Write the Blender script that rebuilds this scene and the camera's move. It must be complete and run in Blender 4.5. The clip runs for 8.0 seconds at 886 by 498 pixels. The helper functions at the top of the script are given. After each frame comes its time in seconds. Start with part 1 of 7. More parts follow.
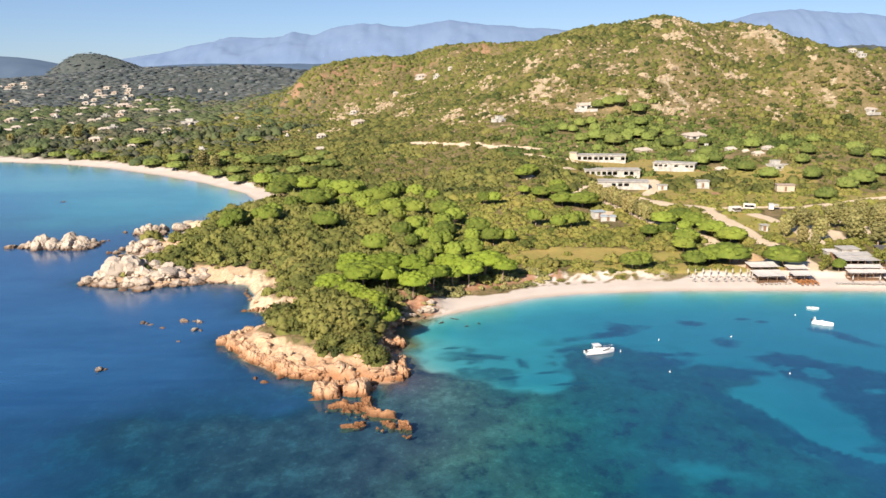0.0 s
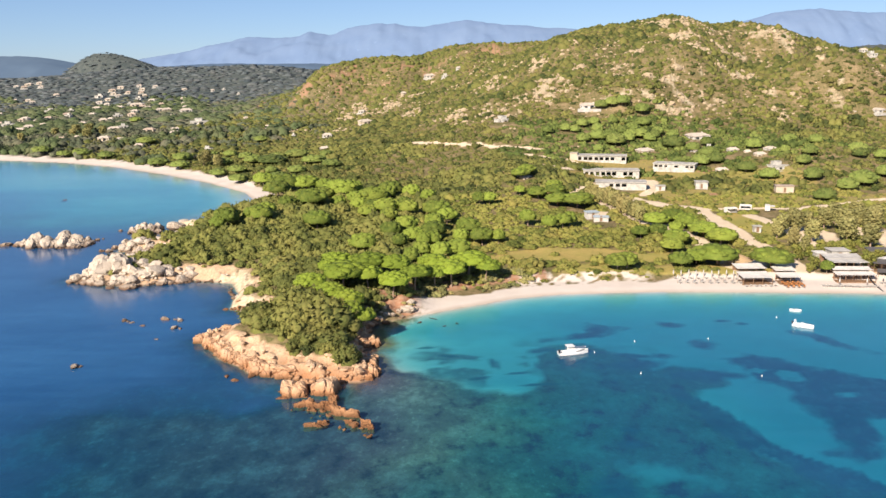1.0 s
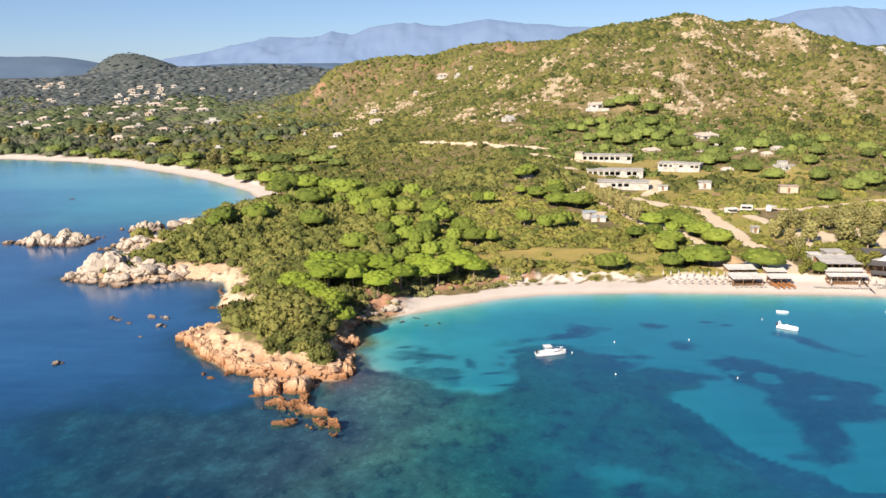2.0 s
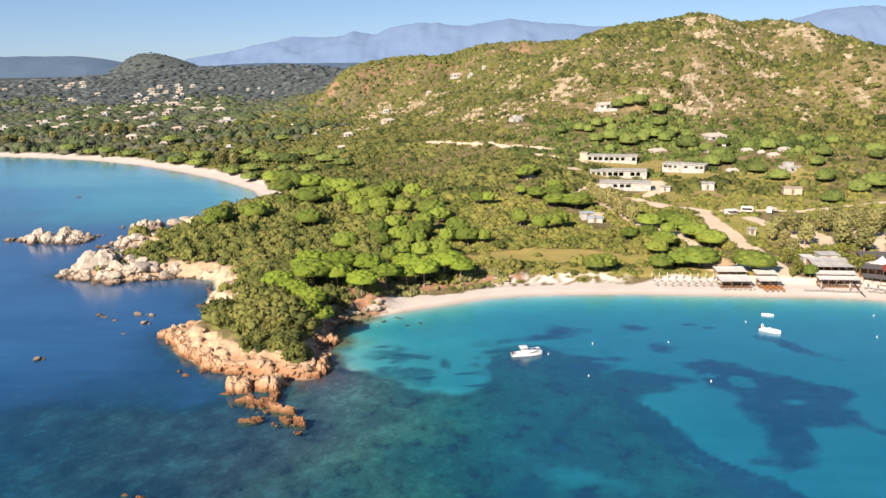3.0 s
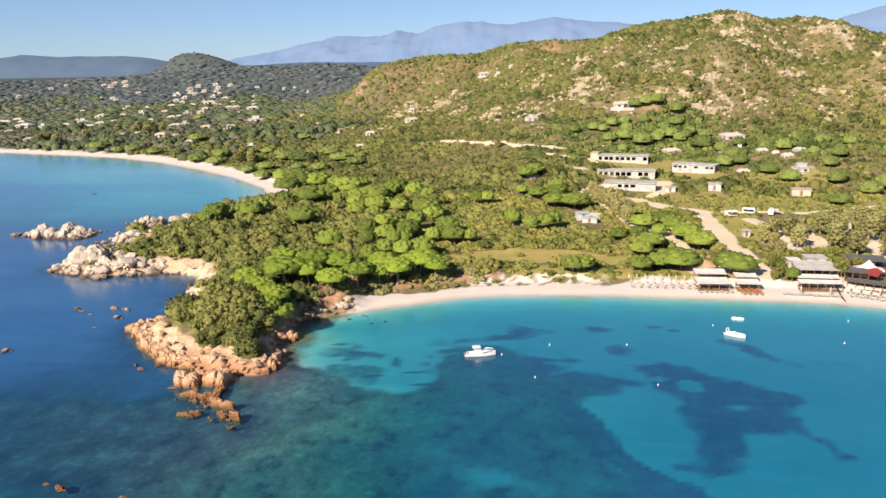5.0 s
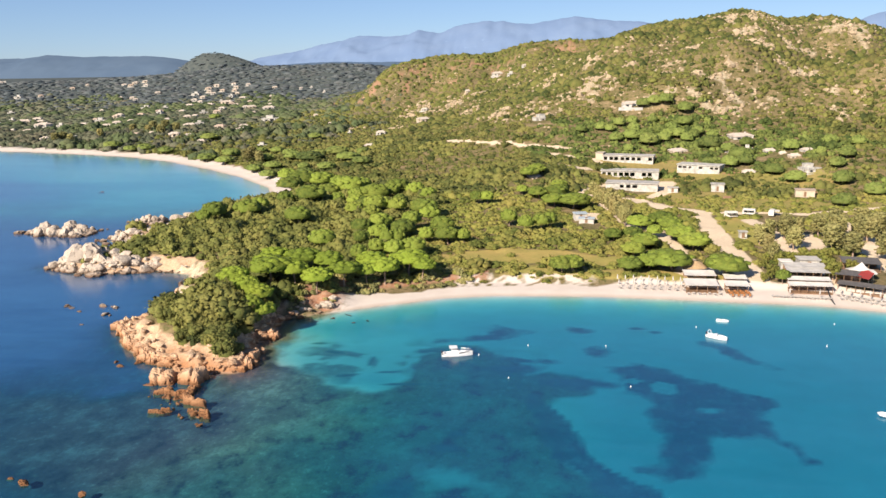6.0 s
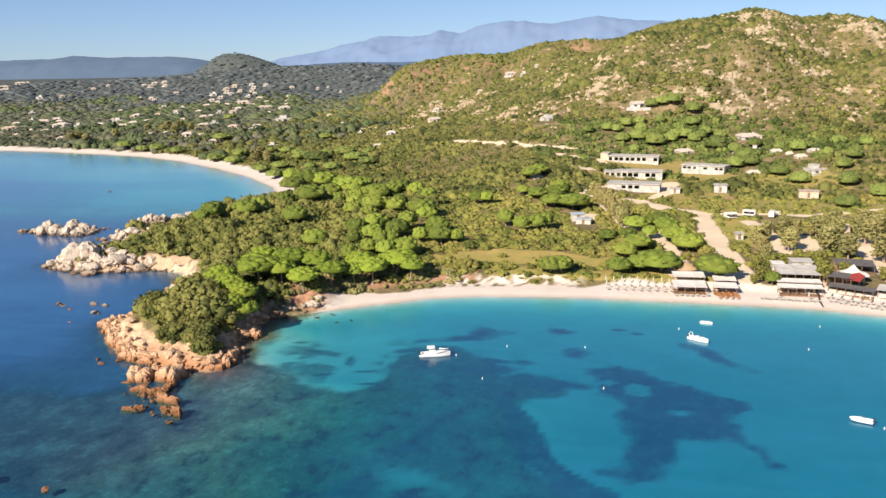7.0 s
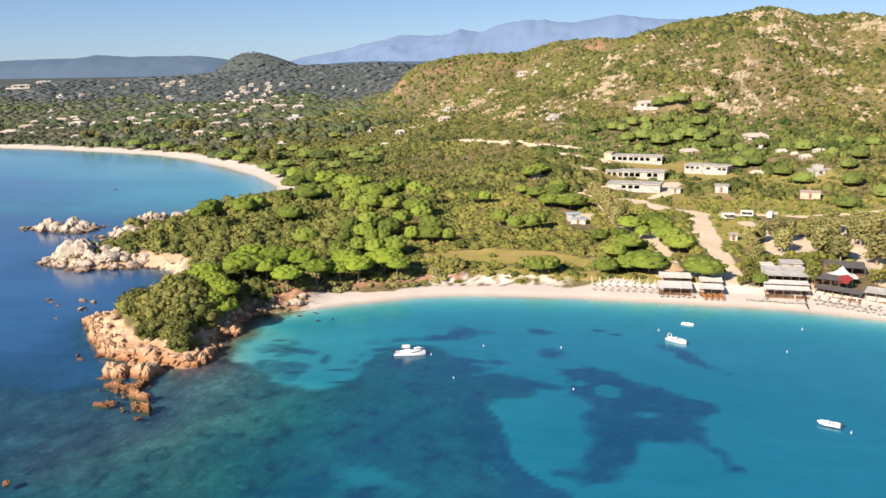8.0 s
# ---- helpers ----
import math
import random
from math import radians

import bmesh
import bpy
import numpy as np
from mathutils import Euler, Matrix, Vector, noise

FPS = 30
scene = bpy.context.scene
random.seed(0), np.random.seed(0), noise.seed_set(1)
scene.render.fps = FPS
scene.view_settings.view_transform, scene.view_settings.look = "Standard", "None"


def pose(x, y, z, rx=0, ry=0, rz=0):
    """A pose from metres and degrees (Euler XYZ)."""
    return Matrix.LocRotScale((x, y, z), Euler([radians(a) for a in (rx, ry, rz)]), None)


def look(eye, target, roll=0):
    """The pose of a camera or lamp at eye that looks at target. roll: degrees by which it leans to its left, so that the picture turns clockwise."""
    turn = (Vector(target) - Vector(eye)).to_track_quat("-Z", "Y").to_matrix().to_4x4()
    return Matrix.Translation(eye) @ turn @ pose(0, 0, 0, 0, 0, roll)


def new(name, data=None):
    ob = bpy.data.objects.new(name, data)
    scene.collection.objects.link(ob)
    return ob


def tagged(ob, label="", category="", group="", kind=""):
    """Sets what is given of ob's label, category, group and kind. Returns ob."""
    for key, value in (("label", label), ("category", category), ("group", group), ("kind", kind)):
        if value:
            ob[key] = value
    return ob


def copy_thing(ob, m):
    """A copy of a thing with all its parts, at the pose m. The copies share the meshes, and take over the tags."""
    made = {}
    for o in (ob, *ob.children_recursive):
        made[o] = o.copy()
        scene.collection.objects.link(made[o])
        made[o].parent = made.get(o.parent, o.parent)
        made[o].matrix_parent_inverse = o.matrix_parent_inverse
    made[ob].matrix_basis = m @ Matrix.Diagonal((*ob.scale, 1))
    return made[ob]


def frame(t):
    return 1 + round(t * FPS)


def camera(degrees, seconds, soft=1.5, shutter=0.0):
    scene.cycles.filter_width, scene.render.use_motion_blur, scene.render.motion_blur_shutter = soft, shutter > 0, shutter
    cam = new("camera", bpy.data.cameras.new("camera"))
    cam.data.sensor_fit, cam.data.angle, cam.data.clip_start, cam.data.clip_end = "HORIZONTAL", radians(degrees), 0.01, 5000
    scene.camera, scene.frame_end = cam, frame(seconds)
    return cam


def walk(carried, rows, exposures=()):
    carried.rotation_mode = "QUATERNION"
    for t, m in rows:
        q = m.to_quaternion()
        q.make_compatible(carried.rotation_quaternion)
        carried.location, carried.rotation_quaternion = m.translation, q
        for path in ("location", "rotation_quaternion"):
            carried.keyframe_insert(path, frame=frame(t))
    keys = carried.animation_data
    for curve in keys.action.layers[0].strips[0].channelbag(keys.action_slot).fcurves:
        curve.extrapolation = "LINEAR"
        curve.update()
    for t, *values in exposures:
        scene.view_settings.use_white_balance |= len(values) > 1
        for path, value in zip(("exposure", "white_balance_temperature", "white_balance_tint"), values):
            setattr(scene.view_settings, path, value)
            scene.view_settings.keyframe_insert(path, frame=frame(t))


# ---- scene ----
cam = camera(57.3, 8.0)
PATH = [
    (0, (-0.671, 0.102, 57.435), (-0.64, 2.051, 56.99), -0.7),
    (0.5, (3.729, -0.087, 57.401), (3.74, 1.863, 56.956), -0.7),
    (1, (8.093, -0.093, 57.371), (8.082, 1.857, 56.926), -0.7),
    (1.5, (12.541, -0.222, 57.4), (12.503, 1.728, 56.954), -0.8),
    (3, (26.236, 0.106, 57.388), (26.116, 2.052, 56.942), -0.8),
    (3.5, (30.875, 0.361, 57.323), (30.727, 2.305, 56.877), -0.9),
    (4, (35.319, 0.728, 57.223), (35.144, 2.67, 56.778), -0.9),
    (4.5, (39.873, 1.027, 57.218), (39.67, 2.966, 56.772), -0.9),
    (6, (53.325, 2.584, 57.132), (53.04, 4.513, 56.685), -1.0),
    (6.5, (57.463, 3.061, 57.141), (57.153, 4.986, 56.694), -1.0),
    (7, (62.009, 3.765, 57.085), (61.671, 5.685, 56.639), -1.1),
    (7.5, (66.437, 4.54, 57.044), (66.073, 6.455, 56.597), -1.1),
    (8, (70.894, 5.347, 56.958), (70.506, 7.257, 56.511), -1.1),
]
walk(cam, [(t, look(eye, target, roll)) for t, eye, target, roll in PATH])

# ---- light: a clear morning, the sun low behind the camera on its left ----
SUN_AZ, SUN_EL = 210.0, 31.0
to_sun = Vector((math.sin(radians(SUN_AZ)) * math.cos(radians(SUN_EL)), math.cos(radians(SUN_AZ)) * math.cos(radians(SUN_EL)), math.sin(radians(SUN_EL))))
world = bpy.data.worlds.new("sky")
scene.world = world
world.use_nodes = True
wn = world.node_tree
sky = wn.nodes.new("ShaderNodeTexSky")
sky.sky_type, sky.sun_disc = "NISHITA", False
sky.sun_elevation, sky.sun_rotation = radians(SUN_EL), radians(SUN_AZ)
sky.air_density, sky.dust_density, sky.ozone_density = 0.7, 0.1, 4.0
air = wn.nodes.new("ShaderNodeMixRGB")
air.blend_type, air.inputs[0].default_value, air.inputs[2].default_value = "MULTIPLY", 1.0, (0.56, 0.675, 0.89, 1)
wn.links.new(sky.outputs[0], air.inputs[1])
haze = wn.nodes.new("ShaderNodeGamma")
haze.inputs[1].default_value = 0.7
wn.links.new(air.outputs[0], haze.inputs[0])
wn.links.new(haze.outputs[0], wn.nodes["Background"].inputs[0])
wn.nodes["Background"].inputs[1].default_value = 0.107
lamp = bpy.data.lights.new("sun", "SUN")
lamp.energy, lamp.angle, lamp.color = 4.6, radians(0.5), (1.0, 0.885, 0.745)
sun = new("sun", lamp)
sun.matrix_world = look(to_sun * 500, (0, 0, 0))
scene.view_settings.exposure = 1.02


# ---- material building ----
def mat(name):
    m = bpy.data.materials.new(name)
    m.use_nodes = True
    t = m.node_tree
    return m, t, t.nodes["Principled BSDF"]


def ln(t, a, b):
    t.links.new(a, b)


def mixc(t, fac, a, b, blend="MIX"):
    """A colour mix; each of fac, a, b is a socket or a value."""
    n = t.nodes.new("ShaderNodeMix")
    n.data_type, n.blend_type = "RGBA", blend
    for slot, v in ((0, fac), (6, a), (7, b)):
        if isinstance(v, bpy.types.NodeSocket):
            ln(t, v, n.inputs[slot])
        else:
            n.inputs[slot].default_value = v if slot == 0 else (*v, 1)
    return n.outputs[2]


def math_n(t, op, a, b=0.0, clamp=False):
    n = t.nodes.new("ShaderNodeMath")
    n.operation, n.use_clamp = op, clamp
    for slot, v in ((0, a), (1, b)):
        if isinstance(v, bpy.types.NodeSocket):
            ln(t, v, n.inputs[slot])
        else:
            n.inputs[slot].default_value = v
    return n.outputs[0]


def grain(t, scale, detail=4.0, rough=0.6, space="pos", stretch=(1, 1, 1)):
    """Noise in metres (world place) or in the object's own place."""
    if space == "pos":
        src = t.nodes.new("ShaderNodeNewGeometry").outputs["Position"]
    else:
        src = t.nodes.new("ShaderNodeTexCoord").outputs["Object"]
    if stretch != (1, 1, 1):
        mp = t.nodes.new("ShaderNodeMapping")
        mp.inputs["Scale"].default_value = stretch
        ln(t, src, mp.inputs[0])
        src = mp.outputs[0]
    n = t.nodes.new("ShaderNodeTexNoise")
    n.inputs["Scale"].default_value, n.inputs["Detail"].default_value, n.inputs["Roughness"].default_value = scale, detail, rough
    ln(t, src, n.inputs["Vector"])
    return n.outputs[0]


def ramp(t, fac, lo, hi):
    """0 below lo, 1 above hi."""
    n = t.nodes.new("ShaderNodeMapRange")
    n.inputs[1].default_value, n.inputs[2].default_value = lo, hi
    ln(t, fac, n.inputs[0])
    return n.outputs[0]


def attr(t, name):
    n = t.nodes.new("ShaderNodeAttribute")
    n.attribute_name = name
    return n


def bump(t, bsdf, height, strength, distance):
    n = t.nodes.new("ShaderNodeBump")
    n.inputs["Strength"].default_value, n.inputs["Distance"].default_value = strength, distance
    ln(t, height, n.inputs["Height"])
    ln(t, n.outputs[0], bsdf.inputs["Normal"])


def plain(name, colour, rough=0.7, metal=0.0, scale=3.0, vary=0.25, space="obj", bumps=0.0, spec=0.4):
    """Paint, cloth, wood: a base colour with two scales of wear."""
    m, t, b = mat(name)
    a = grain(t, scale, 5, 0.6, space)
    c = grain(t, scale * 9, 2, 0.5, space)
    dark = tuple(k * (1 - vary) for k in colour)
    light = tuple(min(1, k * (1 + vary * 0.5)) for k in colour)
    col = mixc(t, ramp(t, a, 0.3, 0.7), dark, light)
    col = mixc(t, math_n(t, "MULTIPLY", ramp(t, c, 0.35, 0.75), 0.25), col, dark)
    ln(t, col, b.inputs["Base Color"])
    b.inputs["Roughness"].default_value, b.inputs["Metallic"].default_value = rough, metal
    b.inputs["Specular IOR Level"].default_value = spec
    if bumps:
        bump(t, b, c, 0.6, bumps)
    return m


def leaf_mat(name, dark, light, warm, leaf=3.0, relief=0.25, each=0.25):
    """Foliage: tone from plant to plant, light and dark sprays, warm dry tips."""
    m, t, b = mat(name)
    tone = attr(t, "tone").outputs["Fac"]
    isl = t.nodes.new("ShaderNodeNewGeometry").outputs["Random Per Island"]
    rnd = t.nodes.new("ShaderNodeObjectInfo").outputs["Random"]
    big = grain(t, leaf * 0.22, 3, 0.6)
    fine = grain(t, leaf, 5, 0.7)
    f = math_n(t, "ADD", math_n(t, "MULTIPLY", tone, 0.65), math_n(t, "MULTIPLY", fine, 0.85))
    f = math_n(t, "ADD", f, math_n(t, "MULTIPLY", isl, 0.25))
    f = math_n(t, "ADD", f, math_n(t, "MULTIPLY", math_n(t, "SUBTRACT", rnd, 0.5), each))
    col = mixc(t, ramp(t, f, 0.48, 1.06), tuple(0.8 * q for q in dark), tuple(1.08 * q for q in light))
    col = mixc(t, math_n(t, "MULTIPLY", ramp(t, math_n(t, "ADD", big, math_n(t, "MULTIPLY", tone, 0.35)), 0.55, 0.95), 0.6), col, warm)
    zone = grain(t, 0.05, 4, 0.65)
    col = mixc(t, math_n(t, "MULTIPLY", ramp(t, zone, 0.52, 0.66), 0.55), col, tuple(0.3 * p + 0.5 * q for p, q in zip(light, dark)))
    col = mixc(t, math_n(t, "MULTIPLY", ramp(t, zone, 0.46, 0.34), 0.5), col, warm)
    ln(t, col, b.inputs["Base Color"])
    b.inputs["Roughness"].default_value = 0.75
    b.inputs["Specular IOR Level"].default_value = 0.15
    bump(t, b, fine, 1.0, relief)
    return m


def granite(name, pale, rust, rust_top, grey):
    """Weathered granite: pale crowns, rust-stained towards the splash line, dark cracks and lichen."""
    m, t, b = mat(name)
    pos = t.nodes.new("ShaderNodeNewGeometry").outputs["Position"]
    sep = t.nodes.new("ShaderNodeSeparateXYZ")
    ln(t, pos, sep.inputs[0])
    n1, n2, n3 = grain(t, 0.35, 5, 0.65), grain(t, 2.2, 6, 0.7), grain(t, 9.0, 3, 0.6)
    rnd = t.nodes.new("ShaderNodeObjectInfo").outputs["Random"]
    h = math_n(t, "ADD", sep.outputs[2], math_n(t, "MULTIPLY", n1, -3.2))
    h = math_n(t, "ADD", h, math_n(t, "MULTIPLY", rnd, -0.9))
    stain = math_n(t, "SUBTRACT", 1.0, ramp(t, h, -2.2, rust_top - 1.6))
    col = mixc(t, stain, pale, rust)
    col = mixc(t, math_n(t, "MULTIPLY", ramp(t, n2, 0.5, 0.75), 0.45), col, grey)
    col = mixc(t, math_n(t, "MULTIPLY", ramp(t, n3, 0.55, 0.8), 0.3), col, tuple(k * 0.5 for k in grey))
    vor = t.nodes.new("ShaderNodeTexVoronoi")
    vor.feature = "DISTANCE_TO_EDGE"
    vor.inputs["Scale"].default_value = 0.75
    wob = t.nodes.new("ShaderNodeMixRGB")
    wob.blend_type, wob.inputs[0].default_value = "ADD", 1.6
    nz = t.nodes.new("ShaderNodeTexNoise")
    nz.inputs["Scale"].default_value = 0.8
    ln(t, pos, nz.inputs["Vector"])
    ln(t, pos, wob.inputs[1])
    ln(t, nz.outputs[1], wob.inputs[2])
    ln(t, wob.outputs[0], vor.inputs["Vector"])
    crack = math_n(t, "MULTIPLY", math_n(t, "SUBTRACT", 1.0, ramp(t, vor.outputs[0], 0.0, 0.07)), ramp(t, n1, 0.46, 0.62))
    col = mixc(t, math_n(t, "MULTIPLY", crack, 0.6), col, (0.12, 0.065, 0.04))
    wet = math_n(t, "SUBTRACT", 1.0, ramp(t, math_n(t, "ADD", sep.outputs[2], math_n(t, "MULTIPLY", n1, -0.5)), -0.05, 0.72))
    col = mixc(t, math_n(t, "MULTIPLY", wet, 0.75), col, (0.10, 0.052, 0.028))
    ln(t, col, b.inputs["Base Color"])
    b.inputs["Roughness"].default_value = 0.9
    b.inputs["Specular IOR Level"].default_value = 0.2
    bump(t, b, math_n(t, "SUBTRACT", math_n(t, "ADD", n2, math_n(t, "MULTIPLY", n3, 0.3)), math_n(t, "MULTIPLY", crack, 0.7)), 0.8, 0.25)
    return m


M_MAQUIS = leaf_mat("maquis_leaves", (0.064, 0.082, 0.019), (0.178, 0.188, 0.039), (0.262, 0.205, 0.062), 2.6, 0.3)
M_BANK = leaf_mat("bank_bush_leaves", (0.105, 0.112, 0.044), (0.250, 0.232, 0.092), (0.345, 0.245, 0.095), 2.6, 0.3, 0.5)
M_HILLVEG = leaf_mat("hill_scrub_leaves", (0.035, 0.050, 0.014), (0.114, 0.126, 0.030), (0.182, 0.145, 0.050), 1.6, 0.4)
M_OAK = leaf_mat("dark_scrub_leaves", (0.036, 0.049, 0.015), (0.146, 0.156, 0.038), (0.195, 0.165, 0.050), 4.4, 0.2, 0.35)
M_PINE = leaf_mat("pine_needles", (0.080, 0.120, 0.016), (0.182, 0.240, 0.026), (0.200, 0.230, 0.030), 3.6, 0.2, 0.5)
M_ROUNDPINE = leaf_mat("inland_pine_needles", (0.058, 0.088, 0.016), (0.172, 0.222, 0.032), (0.200, 0.210, 0.038), 3.4, 0.2, 0.8)
M_SHOREPINE = leaf_mat("shore_pine_needles", (0.048, 0.074, 0.020), (0.150, 0.188, 0.042), (0.170, 0.178, 0.048), 2.0, 0.25, 0.8)
M_HILLPINE = leaf_mat("hill_pine_needles", (0.056, 0.082, 0.020), (0.160, 0.200, 0.046), (0.182, 0.192, 0.052), 2.4, 0.3, 0.7)
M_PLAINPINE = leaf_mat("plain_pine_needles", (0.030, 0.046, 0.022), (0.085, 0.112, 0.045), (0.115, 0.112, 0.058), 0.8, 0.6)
M_EUCA = leaf_mat("grey_green_leaves", (0.115, 0.122, 0.048), (0.268, 0.252, 0.092), (0.320, 0.248, 0.098), 2.4, 0.22, 0.5)
# far woods: blue-grey air haze mixed into the leaf colours
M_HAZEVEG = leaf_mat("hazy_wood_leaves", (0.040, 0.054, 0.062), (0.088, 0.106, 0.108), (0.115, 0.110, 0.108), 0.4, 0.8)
# plain foliage: green, greyed in its colour for the haze of distance
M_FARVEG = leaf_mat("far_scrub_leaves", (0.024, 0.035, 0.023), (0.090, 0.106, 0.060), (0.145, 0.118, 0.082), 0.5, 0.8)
M_BARK = plain("pine_bark", (0.33, 0.235, 0.17), 0.9, 0, 4, 0.4, "pos", 0.05, 0.2)
M_GRANITE = granite("pink_granite", (0.52, 0.365, 0.24), (0.36, 0.155, 0.062), 2.4, (0.38, 0.235, 0.14))
M_REEFROCK = granite("rust_granite", (0.38, 0.225, 0.125), (0.27, 0.115, 0.045), 2.6, (0.23, 0.135, 0.08))
M_GREYROCK = granite("grey_granite", (0.46, 0.385, 0.31), (0.20, 0.135, 0.09), 1.45, (0.31, 0.25, 0.20))
M_SKERRY = granite("skerry_granite", (0.44, 0.385, 0.32), (0.27, 0.20, 0.145), 0.2, (0.26, 0.21, 0.17))
M_DEBRIS = granite("dark_debris", (0.060, 0.052, 0.045), (0.050, 0.038, 0.030), 1.3, (0.045, 0.045, 0.035))
M_HILLROCK = granite("hill_granite", (0.52, 0.445, 0.325), (0.40, 0.31, 0.205), -90.0, (0.34, 0.25, 0.165))


# ---- the lie of the land ----
def smooth(a, b, v):
    k = np.clip((v - a) / (b - a), 0, 1)
    return k * k * (3 - 2 * k)


def vnoise(x, y, seed=0):
    """Value noise on a unit lattice, -1 to 1."""
    xi, yi = np.floor(x).astype(np.int64), np.floor(y).astype(np.int64)
    fx, fy = x - xi, y - yi
    fx, fy = fx * fx * (3 - 2 * fx), fy * fy * (3 - 2 * fy)

    def h(a, b):
        k = (a * 374761393 + b * 668265263 + seed * 1442695041) & 0x7FFFFFFF
        k = ((k ^ (k >> 13)) * 1274126177) & 0x7FFFFFFF
        return ((k ^ (k >> 16)) & 0xFFFF) / 32767.5 - 1
    return (h(xi, yi) * (1 - fx) + h(xi + 1, yi) * fx) * (1 - fy) + (h(xi, yi + 1) * (1 - fx) + h(xi + 1, yi + 1) * fx) * fy


def fbm(x, y, size, octaves=4, seed=0):
    v, amp, tot = 0, 1.0, 0
    for o in range(octaves):
        v = v + amp * vnoise(x / size * 2 ** o + 17.3 * o, y / size * 2 ** o - 9.1 * o, seed + o)
        tot += amp
        amp *= 0.5
    return v / tot


BAY_BEACH = [(4000, -900), (900, -150), (400, 60), (300, 112), (220, 152), (170, 175), (132, 191), (114, 196), (91, 198), (63, 199.5), (48, 199), (36, 198), (26, 195.5), (16, 190), (7, 185), (0, 181)]
HEADLAND = [(-4, 178.5), (-9, 175), (-9.5, 168), (-7, 162), (-10, 158), (-8, 154), (-7, 150), (-5.5, 145), (-8, 141.5), (-13, 140.5), (-20, 142), (-26, 145), (-30, 146.5), (-34, 150.5), (-38, 154.5),
            (-42, 160), (-44.8, 164.5), (-42, 169), (-38, 172.5), (-37, 178), (-39, 185), (-45, 188), (-46, 203), (-50, 212), (-57, 215), (-66, 215.5), (-71, 213), (-79, 210), (-90, 213.5), (-97, 216.5),
            (-94, 224), (-86, 232), (-80, 240), (-84, 250), (-97, 252), (-98, 260), (-88, 264), (-82, 274), (-84, 288), (-92, 291), (-88, 300), (-80, 316), (-76, 335), (-78, 356)]
FAR_BEACH = [(-86, 374), (-113, 409), (-146, 443), (-186, 478), (-230, 506), (-268, 520), (-326, 538), (-383, 549), (-450, 556), (-600, 548), (-900, 480), (-1600, 250), (-4000, -600)]
LAND = BAY_BEACH + HEADLAND + FAR_BEACH + [(-4000, 9000), (4000, 9000)]


def inland(x, y):
    """Metres inland from the shore, minus out at sea."""
    best = np.full(x.shape, 1e18)
    inside = np.zeros(x.shape, bool)
    for (ax, ay), (bx, by) in zip(LAND, LAND[1:] + LAND[:1]):
        ex, ey = bx - ax, by - ay
        k = np.clip(((x - ax) * ex + (y - ay) * ey) / (ex * ex + ey * ey), 0, 1)
        best = np.minimum(best, (x - ax - k * ex) ** 2 + (y - ay - k * ey) ** 2)
        if ay != by:
            inside ^= ((ay > y) != (by > y)) & (x < ex * (y - ay) / ey + ax)
    return np.where(inside, 1, -1) * np.sqrt(best)


# each hill: centre, half widths, height
NEAR_HILLS = [(43, 371, 29, 35, 8), (187, 390, 49, 34, 11), (30, 467, 71, 49, 13), (123, 495, 27, 20, 14), (261, 527, 44, 34, 40), (59, 532, 84, 34, 16), (157, 537, 25, 30, 19), (88, 596, 24, 30, 13), (253, 609, 25, 35, 16), (190, 621, 26, 123, 10), (376, 622, 62, 87, 36), (132, 651, 103, 151, 67), (267, 681, 74, 107, 45), (-201, 703, 187, 153, 5), (-5, 775, 27, 53, -30), (-108, 778, 32, 43, 31)]
BACK_HILLS = [(-1, 795, 53, 80, 49), (-73, 819, 36, 42, 27), (141, 847, 61, 64, 30), (354, 877, 268, 287, 43), (-146, 893, 58, 67, 7), (43, 910, 110, 20, 21), (-413, 1002, 121, 256, 8), (620, 1088, 173, 216, 22), (19, 1091, 204, 267, 65), (-417, 1269, 279, 163, 51), (-252, 1283, 114, 142, 16), (-840, 1210, 264, 250, 35), (781, 1500, 200, 250, 84), (-200, 1601, 121, 101, 20), (-688, 1648, 84, 72, 78), (-577, 1675, 87, 120, 52)]
MOUNDS = [(-24, 160, 14, 14, 2.2), (-20, 200, 20, 20, 1.5), (-58, 245, 26, 24, 2.0), (-60, 300, 22, 26, 2.0)]


def joints(x, y, size, seed):
    """Jointed rock: each cell of the sheet at its own height, -1 to 1."""
    wx, wy = x / size + 0.35 * fbm(x, y, 3.0, 2, seed + 3), y / size + 0.35 * fbm(x, y, 3.0, 2, seed + 4)
    xi, yi = np.floor(wx), np.floor(wy)
    best, val = np.full(x.shape, 9.0), np.zeros(x.shape)
    for ox in (-1, 0, 1):
        for oy in (-1, 0, 1):
            cx, cy = xi + ox, yi + oy
            jx, jy = cx + 0.5 + 0.42 * vnoise(cx, cy, seed), cy + 0.5 + 0.42 * vnoise(cx, cy, seed + 1)
            far = (wx - jx) ** 2 + (wy - jy) ** 2
            near = far < best
            val = np.where(near, vnoise(cx, cy, seed + 2), val)
            best = np.where(near, far, best)
    return val


